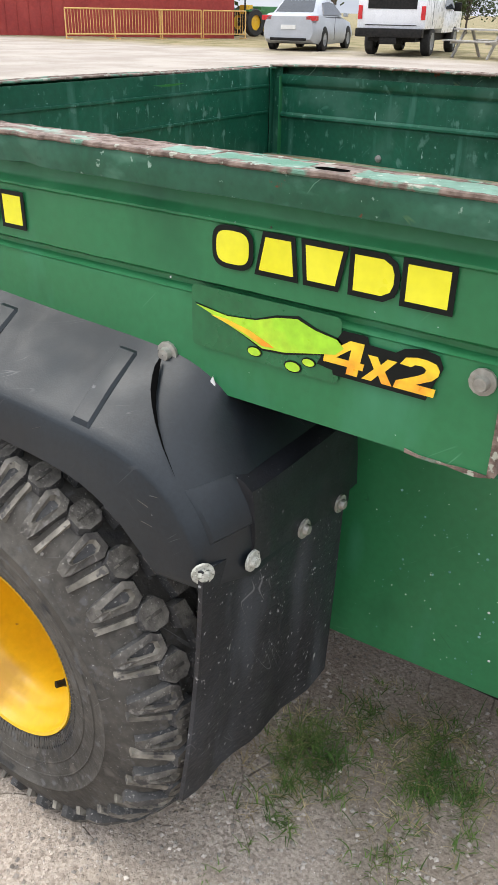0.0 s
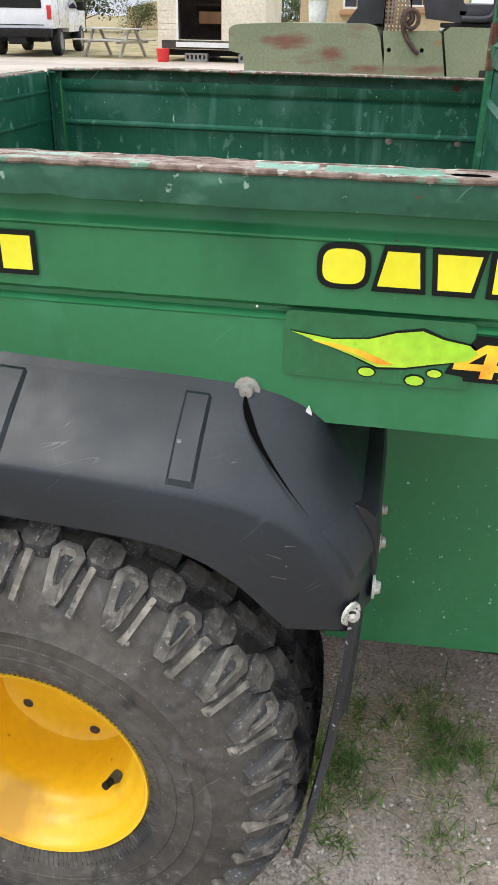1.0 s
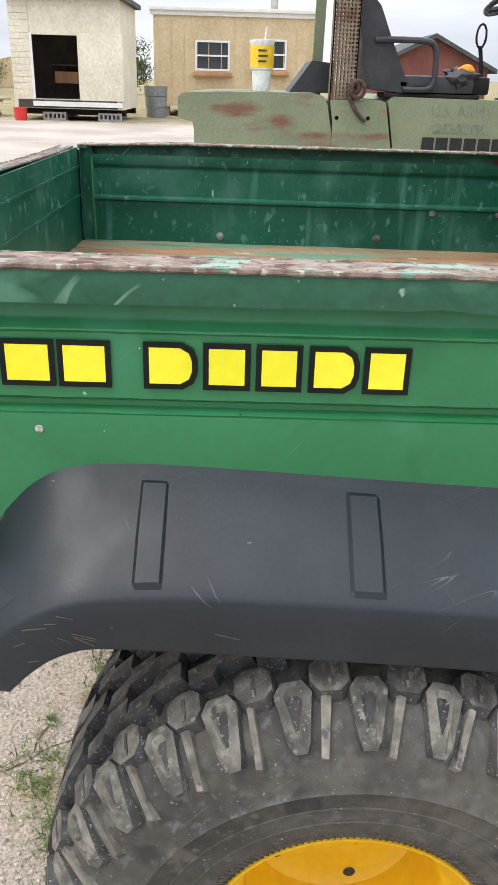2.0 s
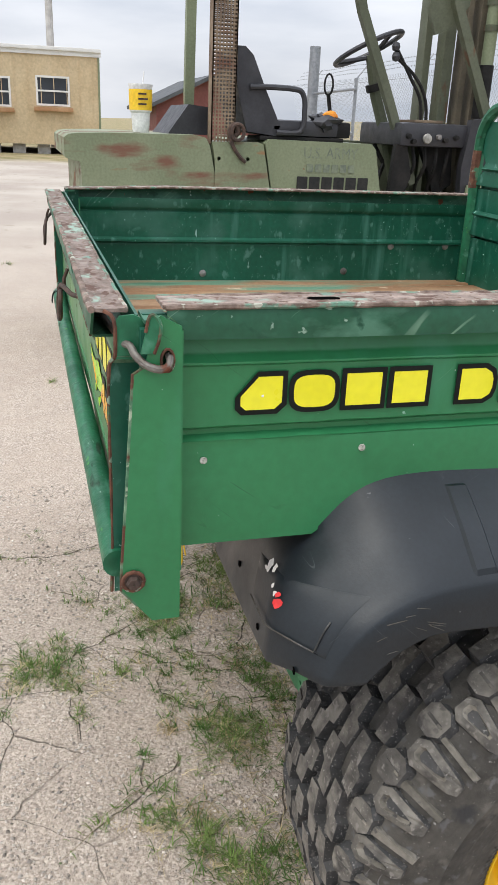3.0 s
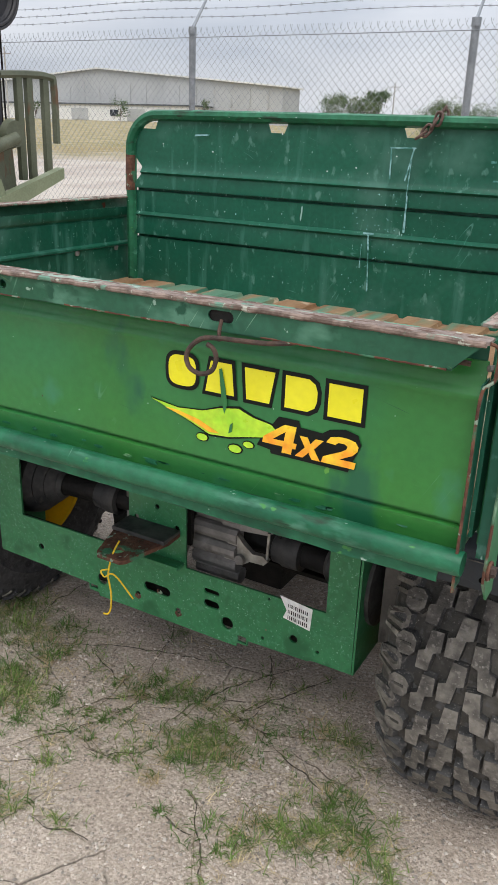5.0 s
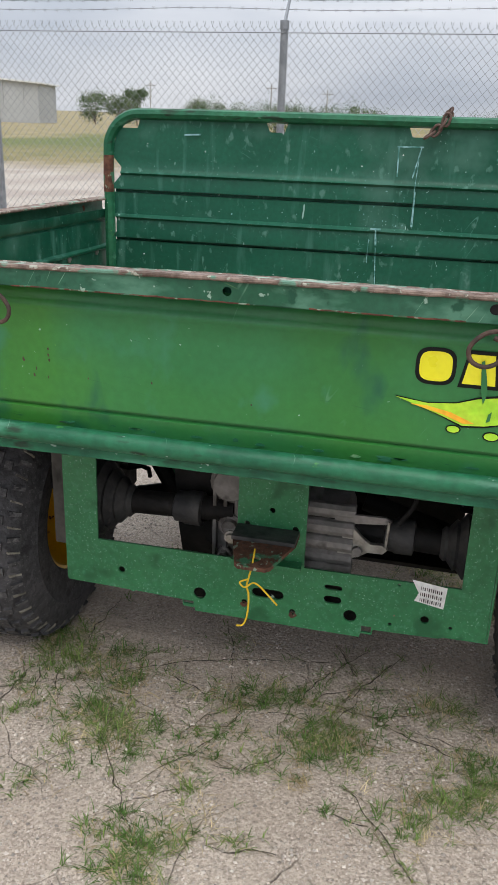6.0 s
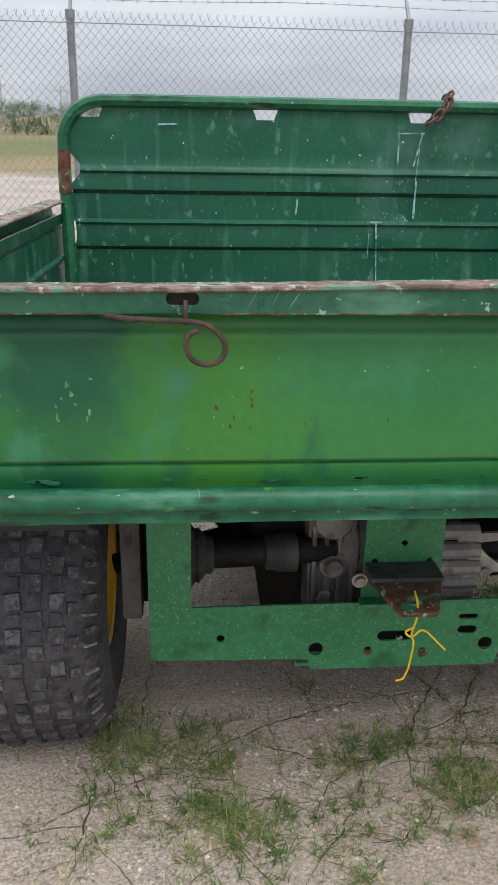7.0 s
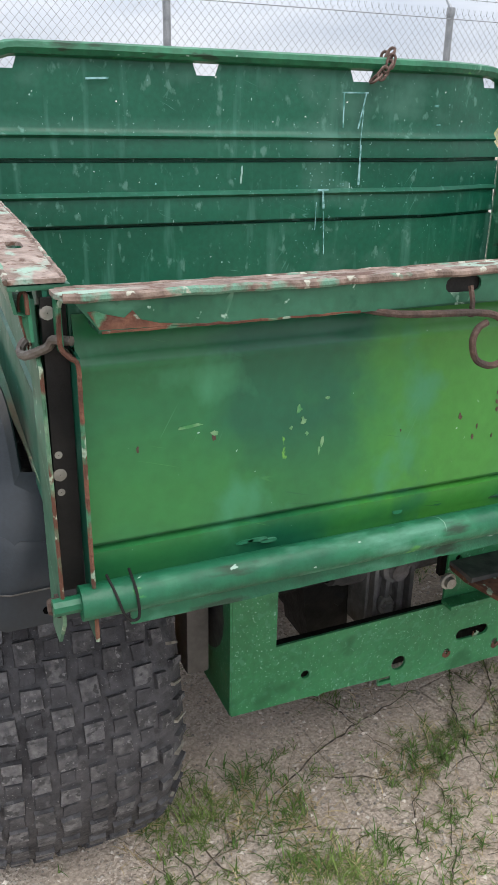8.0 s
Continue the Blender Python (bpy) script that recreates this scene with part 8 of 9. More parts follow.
def road_wheel(parent, x, y, r, w):
    s = 1 if x > 0 else -1
    wlp = part("wheel", lathe([(0.0005, s * w * 0.4), (r * 0.35, s * w * 0.42), (r * 0.6, s * w * 0.5), (r * 0.62, -s * w * 0.3)], "x", (x, y, r), 20), M["galv"], parent, "grey alloy wheel")
    part("tyre", lathe([(r * 0.6, -w / 2), (r * 0.92, -w / 2), (r, -w * 0.35), (r, w * 0.35), (r * 0.92, w / 2), (r * 0.6, w / 2)], "x", (x, y, r), 24), M["car_tyre"], wlp)


def sedan():
    c = thing("sedan", "silver four-door sedan parked on the gravel lot", "car")
    secs = [car_section(y, w, z0, z1) for y, w, z0, z1 in ((-0.02, 0.80, 0.34, 0.98), (0.12, 0.87, 0.26, 1.06), (0.5, 0.91, 0.20, 1.07), (1.4, 0.92, 0.18, 0.98), (3.3, 0.92, 0.18, 0.96), (4.3, 0.88, 0.2, 0.84), (4.7, 0.78, 0.28, 0.66))]
    part("body", loft(secs), M["silver"], c, "silver painted body", smooth=50)
    cab = [[(-w, y, z) if s < 0 else (w, y, z) for s, w, z in ((-1, w0, 0.96), (1, w0, 0.96), (1, w1, z1), (-1, w1, z1))] for y, w0, w1, z1 in ((0.35, 0.80, 0.70, 1.0), (1.15, 0.84, 0.62, 1.42), (2.0, 0.84, 0.62, 1.46), (2.6, 0.84, 0.62, 1.40), (3.5, 0.82, 0.7, 0.98))]
    part("cabin", loft(cab), M["silver"], c, smooth=60)
    part("rear_window", plate([(-0.62, 0.0), (0.62, 0.0), (0.52, 0.62), (-0.52, 0.62)], lambda u, v, d: (u, 0.55 + v * 0.83 - d, 1.085 + v * 0.53 + d), 0.02), M["glass"], c)
    for s in (-1, 1):
        part("side_window", plate([(0.95, 1.02), (1.28, 1.36), (2.0, 1.40), (2.55, 1.35), (3.05, 1.02)], lambda u, v, d: (s * (0.835 - (v - 1.0) * 0.5 + d), u, v), 0.02), M["glass"], c)
        part("tail_lamp", box((min(s * 0.55, s * 0.9), -0.02, 0.86), (max(s * 0.55, s * 0.9), 0.25, 1.0), 0.03), M["tail_red"], c, "red tail lamp")
        part("wing_mirror", box((min(s * 0.9, s * 1.04), 3.0, 0.98), (max(s * 0.9, s * 1.04), 3.15, 1.1), 0.02), M["silver"], c)
        part("door_seam", box((min(s * 0.918, s * 0.926), 1.98, 0.3), (max(s * 0.918, s * 0.926), 2.0, 0.96)), M["dark"], c)
        for y in (0.95, 3.7):
            road_wheel(c, s * 0.82, y, 0.32, 0.21)
            part("wheel_arch", lathe([(0.37, s * 0.905), (0.33, s * 0.925), (0.20, s * 0.926)], "x", (0, y, 0.34), 20), M["dark"], c)
    part("bumper_gap", box((-0.6, -0.04, 0.30), (0.6, 0.0, 0.38), 0.01), M["dark"], c)
    part("plate", box((-0.24, -0.045, 0.62), (0.24, -0.02, 0.74)), M["offwhite"], c, "blank number plate")
    return c


def pickup():
    c = thing("pickup_truck", "white pickup truck with a service body on gravel", "truck")
    part("service_body", box((-1.0, 0.0, 0.72), (1.0, 2.5, 1.55), 0.04), M["truck_white"], c, "white service body")
    part("cab", loft([[(-w, y, z) if s < 0 else (w, y, z) for s, w, z in ((-1, 0.95, 0.6), (1, 0.95, 0.6), (1, 0.97, 1.2), (1, w1, z1), (-1, w1, z1), (-1, 0.97, 1.2))] for y, w1, z1 in ((2.55, 0.78, 1.88), (3.8, 0.78, 1.9), (4.5, 0.85, 1.25), (5.5, 0.85, 1.1))]), M["truck_white"], c, smooth=30)
    part("rear_window", plate([(-0.65, 1.56), (0.65, 1.56), (0.6, 1.84), (-0.6, 1.84)], lambda u, v, d: (u, 2.545 - d, v), 0.02), M["glass"], c)
    part("toolbox_window", box((-0.7, -0.012, 1.22), (0.72, -0.002, 1.5)), M["dark"], c)
    part("tailgate_line", box((-0.75, -0.015, 0.8), (0.75, -0.002, 0.82)), M["dark"], c)
    for s in (-1, 1):
        part("side_window", plate([(2.8, 1.25), (4.2, 1.25), (3.75, 1.8), (2.8, 1.8)], lambda u, v, d: (s * (0.975 - (v - 1.2) * 0.28 + d), u, v), 0.02), M["glass"], c)
        part("tail_lamp", box((min(s * 0.86, s * 0.98), -0.03, 0.95), (max(s * 0.86, s * 0.98), 0.02, 1.3), 0.01), M["tail_red"], c, "red tail lamp")
        part("wing_mirror", box((min(s * 0.98, s * 1.2), 4.0, 1.2), (max(s * 0.98, s * 1.2), 4.1, 1.45), 0.02), M["dark"], c)
        part("locker_seam", box((min(s * 1.0, s * 1.008), 0.9, 0.8), (max(s * 1.0, s * 1.008), 0.92, 1.5)), M["galv"], c)
        for y in (1.2, 4.6):
            road_wheel(c, s * 0.85, y, 0.39, 0.27)
    part("rear_bumper", box((-0.98, -0.22, 0.5), (0.98, 0.02, 0.72), 0.03), M["dark"], c, "black rear bumper")
    part("tow_hitch", box((-0.25, -0.2, 0.32), (0.25, 0.1, 0.5), 0.02), M["dark"], c)
    part("underbody", box((-0.7, 0.2, 0.38), (0.7, 5.2, 0.72)), M["dark"], c)
    return c


heading = math.degrees(math.atan2(0.93, -0.36))
sd = sedan()
sd.matrix_basis = pose(-22.5, -13.75, GROUND, 0, 0, heading - 8)
pk = pickup()
pk.matrix_basis = pose(-22.2, -10.1, GROUND, 0, 0, heading - 10)


def picnic():
    t = thing("picnic_table", "weathered grey wooden picnic table", "table")
    for k in range(5):
        part("top_board", box((-0.9, -0.38 + 0.155 * k, 0.72), (0.9, -0.24 + 0.155 * k, 0.76), 0.005), M["grey_wood"], t)
    for s in (-1, 1):
        part("bench", box((-0.9, s * 0.68 - 0.13, 0.43), (0.9, s * 0.68 + 0.13, 0.47), 0.005), M["grey_wood"], t)
        for x in (-0.65, 0.65):
            part("leg", tube([(x, s * 0.6, 0.0), (x, s * 0.15, 0.72)], 0.045, 4), M["grey_wood"], t)
    for x in (-0.65, 0.65):
        part("cross_bar", box((x - 0.03, -0.72, 0.37), (x + 0.03, 0.72, 0.43)), M["grey_wood"], t)
    return t


picnic().matrix_basis = pose(-23.6, -7.75, GROUND, 0, 0, 70)

# yellow steel crowd barricades in a row
M["barr"] = mat("yellow_barricade_paint", (0.62, 0.38, 0.12), (0.7, 0.45, 0.16), 4, rough=0.5, bump=0)


def barricade():
    b = thing("barricade", "yellow-painted steel crowd barricade on the lot", "barricade", "row of barricades")
    for a, c in (((0, 0, 0.18), (2.1, 0, 0.18)), ((0, 0, 1.08), (2.1, 0, 1.08)), ((0, 0, 0.0), (0, 0, 1.08)), ((2.1, 0, 0.0), (2.1, 0, 1.08))):
        part("rail", tube([a, c], 0.028, 8), M["barr"], b)
    for k in range(1, 16):
        part("bar", tube([(0.131 * k, 0, 0.18), (0.131 * k, 0, 1.08)], 0.012, 6), M["barr"], b)
    for x in (0.12, 1.98):
        part("foot", box((x - 0.03, -0.28, 0.0), (x + 0.03, 0.28, 0.03)), M["barr"], b)
    return b


b0 = barricade()
p0, p1 = Vector((-23.4, -24.6, GROUND)), Vector((-31.2, -21.6, GROUND))
ang = math.degrees(math.atan2(p1.y - p0.y, p1.x - p0.x))
for k in range(4):
    q = p0.lerp(p1, k / 4.0)
    if k == 0:
        b0.matrix_basis = pose(*q, 0, 0, ang)
    else:
        copy_thing(b0, pose(*q, 0, 0, ang + (-4, 5, -3)[k - 1]))

M["tractor_green"] = mat("green_tractor_paint", (0.03, 0.16, 0.045), (0.04, 0.19, 0.06), 3, rough=0.4, bump=0)


def tractor():
    t = thing("tractor", "green and yellow farm tractor behind the barricades", "tractor", "parked tractors")
    part("hood", box((-0.35, 0.9, 0.75), (0.35, 2.4, 1.3), 0.08), M["tractor_green"], t)
    part("chassis", box((-0.22, -0.2, 0.45), (0.22, 2.2, 0.8), 0.03), M["dark"], t)
    part("seat", box((-0.25, 0.0, 0.95), (0.25, 0.45, 1.35), 0.06), M["yellow"], t)
    for s in (-1, 1):
        part("mudguard", box((min(s * 0.4, s * 0.75), -0.35, 1.05), (max(s * 0.4, s * 0.75), 0.75, 1.15), 0.04), M["tractor_green"], t)
        w = part("wheel", lathe([(0.0005, 0.08), (0.3, 0.06), (0.33, 0.1), (0.33, -0.1)], "x", (s * 0.62, 0.15, 0.6), 20), M["yellow"], t)
        part("tyre", lathe([(0.33, -0.16), (0.55, -0.16), (0.6, -0.1), (0.6, 0.1), (0.55, 0.16), (0.33, 0.16)], "x", (s * 0.62, 0.15, 0.6), 24), M["car_tyre"], w)
        w = part("wheel", lathe([(0.0005, 0.06), (0.2, 0.05), (0.2, -0.06)], "x", (s * 0.5, 2.0, 0.35), 16), M["yellow"], t)
        part("tyre", lathe([(0.2, -0.1), (0.33, -0.1), (0.35, 0.0), (0.33, 0.1), (0.2, 0.1)], "x", (s * 0.5, 2.0, 0.35), 20), M["car_tyre"], w)
    part("roll_bar", tube([(-0.4, -0.25, 0.9), (-0.4, -0.25, 2.2), (0.4, -0.25, 2.2), (0.4, -0.25, 0.9)], 0.04, 8), M["dark"], t)
    return t


t0 = tractor()
t0.matrix_basis = pose(-28.3, -26.6, GROUND, 0, 0, 60)
copy_thing(t0, pose(-31.5, -25.8, GROUND, 0, 0, 100))
copy_thing(t0, pose(-34.5, -24.0, GROUND, 0, 0, 80))
tr = thing("trailer", "flatbed trailer loaded with stacked pipes behind the barricades", "trailer", bm=box((-38, -28.6, 1.0), (-33.0, -27.0, 1.25), 0.03), material=M["galv"])
for k in range(6):
    part("pipe", tube([(-38.2, -28.4 + 0.25 * k, 1.4 + 0.05 * (k % 2)), (-32.6, -28.4 + 0.25 * k, 1.4 + 0.05 * (k % 2))], 0.09, 8), M["offwhite"], tr)
for x in (-37, -34):
    part("wheel", lathe([(0.0005, -0.8), (0.45, -0.8), (0.45, -0.6), (0.0005, -0.6)], "y", (x, -27.0, GROUND + 0.45), 16), M["car_tyre"], tr)
    part("stand", box((x - 0.06, -28.3, GROUND), (x + 0.06, -28.2, 1.0)), M["dark"], tr)

# ================================================================ trees and far line
M["bark"] = mat("bark", (0.09, 0.07, 0.055), (0.14, 0.11, 0.09), 6, rough=0.95, bump=0.4)
M["leaf"] = mat("tree_leaves", (0.065, 0.105, 0.042), (0.115, 0.15, 0.07), 0.6, rough=0.7, bump=0, island=0.45, spec=0.2)


def tree(x, y, h, wd, seed, name="tree", label="broadleaf tree with an uneven green crown", trunk=0.22, leaves=2600):
    r = random.Random(seed)
    z0 = ground_z(x, y)
    t = thing(name, label, "tree", "trees round the lot")
    bm = bmesh.new()
    top = Vector((x + r.uniform(-0.1, 0.1) * h, y, z0 + h * 0.75))
    add_tube(bm, smooth_path([(x, y, z0 - 0.1), (x + r.uniform(-0.03, 0.03) * h, y, z0 + h * trunk), top], 4), h * 0.03, 7, h * 0.006)
    clumps = []
    for k in range(14):
        f = trunk + (1 - trunk) * r.random() ** 0.8
        a = r.uniform(0, 6.283)
        rad = wd * 0.5 * (1.05 - 0.75 * abs(f - 0.55) * 1.2) * r.uniform(0.35, 0.95)
        e = Vector((x + rad * math.cos(a), y + rad * math.sin(a), z0 + h * min(0.94, f + 0.05)))
        add_tube(bm, [Vector((x, y, z0 + h * trunk * r.uniform(0.8, 1.6))), Vector((x + rad * 0.5 * math.cos(a), y + rad * 0.5 * math.sin(a), z0 + h * f * 0.85)), e], h * 0.012, 5, h * 0.003)
        clumps.append((e, wd * r.uniform(0.13, 0.24)))
    part("trunk", bm, M["bark"], t)
    vs, fs = [], []
    for k in range(leaves):
        c, s = clumps[r.randrange(len(clumps))]
        p = c + Vector((r.gauss(0, 0.55), r.gauss(0, 0.55), r.gauss(0, 0.45))) * s
        q = h * r.uniform(0.018, 0.038)
        u = Vector((r.gauss(0, 1), r.gauss(0, 1), r.gauss(0, 1))).normalized() * q
        v = u.orthogonal().normalized() * q * 0.6
        b = len(vs)
        vs += [p - u, p + v, p + u, p - v]
        fs.append((b, b + 1, b + 2, b + 3))
    me = bpy.data.meshes.new("crown")
    me.from_pydata([tuple(p) for p in vs], [], fs)
    me.materials.append(M["leaf"])
    c = new("crown", me)
    c.parent = t
    return t


tree(-39.8, 90, 3.0, 4.6, 1, trunk=0.08)
tree(-37.0, 91, 3.0, 3.4, 2, trunk=0.08)
tree(-34.7, 90, 3.5, 3.0, 3, trunk=0.08)
tree(-28.0, 91, 2.6, 3.2, 4, trunk=0.08)
tree(-61.5, 78, 2.2, 2.4, 5, leaves=700)
tree(-52.5, 82, 2.4, 1.6, 6, leaves=500)
tree(-74.5, 78, 2.0, 1.8, 7, leaves=500)
tree(-44, -33, 7.5, 7.0, 11)
tree(-36, -28, 6.5, 6.0, 12)
tree(-46, -25.5, 7.5, 7.0, 13)
tree(-56, -21, 3.4, 4.0, 14)
tree(-58, -24, 9, 8.0, 15)
tree(-50, -15.5, 1.7, 3.0, 16, trunk=0.06)
tree(-60, -14, 2.7, 3.6, 17, trunk=0.06)
tree(-62, -8.5, 3.2, 3.5, 18, trunk=0.06)
tree(-70, -30, 9, 9.0, 19)
for k in range(12):
    tree(-19.5 + 1.25 * k, 62 + (k % 3), 1.7 + 0.5 * (k * 7 % 4) / 3, 3.0, 30 + k, label="dense bushy tree in the far hedge", trunk=0.03, leaves=1500)
for k in range(14):
    tree(-3 + 4.6 * k + (k * 5 % 3), 150 + 4 * (k % 4), 2.4 + (k * 11 % 5) * 0.35, 5.0, 60 + k, name="shrub", label="low far-off shrub on the field's edge", trunk=0.1, leaves=260)
for x, y, h in ((-28, 130, 6.0), (-20, 135, 5.5), (-47, 128, 6), (-86, 70, 7.5), (-73, 72, 7.5)):
    z = ground_z(x, y)
    pl = thing("utility_pole", "distant wooden utility pole with a cross arm", "pole", "far poles", bm=tube([(x, y, z - 0.2), (x, y, z + h)], 0.11, 8, 0.08), material=M["grey_wood"])
    part("cross_arm", box((x - 0.9, y - 0.05, z + h - 0.7), (x + 0.9, y + 0.05, z + h - 0.6)), M["grey_wood"], pl)
thing("marker_post", "short yellow marker post in the field", "post", bm=tube([(-10.1, 26, 0.4), (-10.1, 26, 1.3)], 0.032, 8), material=M["cup_yellow"])
thing("far_barn", "tan low barn roof far across the field", "barn", bm=plate([(-24, 0.0), (-15, 0.0), (-15, 1.6), (-19.5, 2.6), (-24, 1.6)], lambda u, v, d: (-74 - d, u, v), 8), material=M["tan"])
# ---- pebbles
rr = random.Random(11)
verts, faces = [], []
for k in range(40000):
    x, y = rr.uniform(-1.1, 1.1), rr.uniform(-0.5, 1.4)
    if noise.noise(Vector((x * 5, y * 5, 7.7))) < rr.uniform(-0.5, 0.25):
        x, y = rr.uniform(-1.1, 1.1), rr.uniform(-0.5, 1.4)
    s = 0.0012 + 0.0040 * rr.random() ** 3.8
    if k % 120 == 0:
        s *= 1.5
    z = ground_z(x, y) + s * 0.25
    b0 = len(verts)
    a0 = rr.uniform(0, 6.28)
    for i in range(4):
        a = a0 + i * 1.5708 + rr.uniform(-0.3, 0.3)
        q = s * rr.uniform(0.75, 1.25)
        verts.append((x + q * math.cos(a), y + q * math.sin(a), z))
    verts.append((x + rr.uniform(-0.3, 0.3) * s, y + rr.uniform(-0.3, 0.3) * s, z + s * rr.uniform(0.5, 0.9)))
    verts.append((x, y, z - s * 0.5))
    for i in range(4):
        faces.append((b0 + i, b0 + (i + 1) % 4, b0 + 4))
        faces.append((b0 + (i + 1) % 4, b0 + i, b0 + 5))
me = bpy.data.meshes.new("pebbles")
me.from_pydata(verts, [], faces)
me.materials.append(mat("pebble_stone", (0.30, 0.26, 0.222), (0.49, 0.44, 0.385), 30, rough=0.9, bump=0.1, island=0.5))
tagged(new("pebbles", me), "loose pale pebbles scattered over the gravel", "pebbles", kind="stuff")

# ---- weeds: tufts of narrow blades where the lot is cracked
# each spot: x, y and its spread; the beds lie behind the vehicle, beside its wheels and ahead of the right one
BEHIND = [(-0.53, 0.41, 1.3), (-0.47, 0.38, 1.4), (-0.42, 0.37, 1.2), (-0.36, 0.43, 1.1), (-0.49, 0.47, 1.0), (-0.55, 0.27, 0.6), (-0.49, 0.19, 0.6), (-0.46, 0.25, 0.5), (-0.55, 0.15, 0.5), (-0.35, 0.32, 0.8), (-0.37, 0.25, 0.9), (-0.33, 0.20, 1.2), (-0.30, 0.18, 1.0), (-0.37, 0.12, 0.8), (-0.28, 0.22, 0.7), (-0.32, 0.33, 0.8), (-0.23, 0.12, 0.9), (-0.25, 0.18, 0.7), (-0.19, 0.20, 0.5)]
MIDDLE = [(-0.04, 0.38, 1.1), (0.0, 0.36, 1.0), (0.04, 0.37, 0.6), (0.16, 0.27, 1.3), (0.12, 0.26, 1.0), (0.17, 0.23, 0.9), (0.13, 0.21, 0.7), (-0.09, 0.32, 0.6), (-0.07, 0.22, 0.5), (-0.06, 0.15, 0.6), (-0.08, 0.06, 0.6), (0.02, 0.20, 0.4), (0.06, 0.16, 0.5), (-0.11, 0.56, 0.5), (0.23, 0.44, 0.5), (0.24, 0.36, 0.6), (0.36, 0.42, 1.0), (0.40, 0.43, 0.8), (0.11, 0.27, 0.8), (0.22, 0.30, 0.5), (0.25, 0.25, 0.4)]
SIDE = [(-0.15, -0.12, 1.1), (-0.12, -0.08, 1.2), (-0.08, -0.04, 0.9), (-0.18, -0.15, 0.8), (-0.11, -0.15, 1.0), (-0.20, -0.07, 0.6), (0.30, 0.08, 0.7), (0.35, 0.10, 0.9), (0.40, 0.14, 1.1), (0.42, 0.18, 1.1), (0.44, 0.24, 1.2), (0.49, 0.21, 1.2), (0.53, 0.20, 1.0), (0.59, 0.16, 0.9), (-0.41, -0.01, 0.6), (-0.14, 0.14, 0.5), (0.45, 0.30, 0.7)]
AHEAD = [(0.43, 0.89, 1.3), (0.43, 0.93, 1.2), (0.47, 0.88, 0.8), (0.31, 1.06, 1.1), (0.36, 1.09, 1.0), (0.41, 1.08, 0.7), (0.38, 1.15, 0.9), (0.59, 0.92, 0.4), (0.32, 0.94, 0.7), (0.54, 1.09, 0.4)]
TUFTS = BEHIND + MIDDLE + SIDE + AHEAD + [(x + 0.02, y - 0.015, w) for x, y, w in AHEAD]
rr = random.Random(5)


def blades(verts, faces, x, y, a, ln, wd, rise):
    """One narrow bent blade that springs at (x, y), leans towards a and ends rise times its length up."""
    px, py = -math.sin(a) * wd, math.cos(a) * wd
    z = ground_z(x, y) - 0.002
    b0 = len(verts)
    for s, up in ((0.0, 0.0), (0.35, 0.55), (0.7, 0.9), (1.0, 1.0 if rise > 0.5 else 0.75)):
        hx, hz, k = ln * s * (0.35 + 0.65 * s) * math.sqrt(max(0.05, 1 - rise * rise)), ln * up * rise, 1.0 - 0.93 * s * s
        verts.append((x + math.cos(a) * hx + px * k, y + math.sin(a) * hx + py * k, z + hz))
        verts.append((x + math.cos(a) * hx - px * k, y + math.sin(a) * hx - py * k, z + hz))
    for s in range(3):
        faces.append((b0 + 2 * s, b0 + 2 * s + 1, b0 + 2 * s + 3, b0 + 2 * s + 2))


def grass(name, label, count, blade, spots, dry):
    verts, faces = [], []
    for cx, cy, w in spots:
        for _ in range(int(count * w)):
            rad, th = abs(rr.gauss(0, 0.023 * (0.5 + w))), rr.uniform(0, 6.283)
            tx, ty = cx + rad * 1.4 * math.cos(th), cy + rad * math.sin(th)
            for _ in range(rr.randint(3, 7)):
                rise = rr.uniform(0.12, 0.75) if not dry else rr.uniform(0.04, 0.35)
                blades(verts, faces, tx + rr.uniform(-0.006, 0.006), ty + rr.uniform(-0.006, 0.006), rr.uniform(0, 6.283), blade * rr.uniform(0.35, 1.2) * (0.6 + 0.45 * w), rr.uniform(0.0006, 0.0013) * (0.8 if dry else 1.0), rise)
    me = bpy.data.meshes.new(name)
    me.from_pydata(verts, [], faces)
    me.materials.append(mat(name + "_blades", (0.33, 0.25, 0.13) if dry else (0.070, 0.138, 0.030), (0.52, 0.43, 0.26) if dry else (0.155, 0.215, 0.060), 9, rough=0.7, bump=0, island=0.4, spec=0.2))
    tagged(new(name, me), label, "grass", kind="stuff")


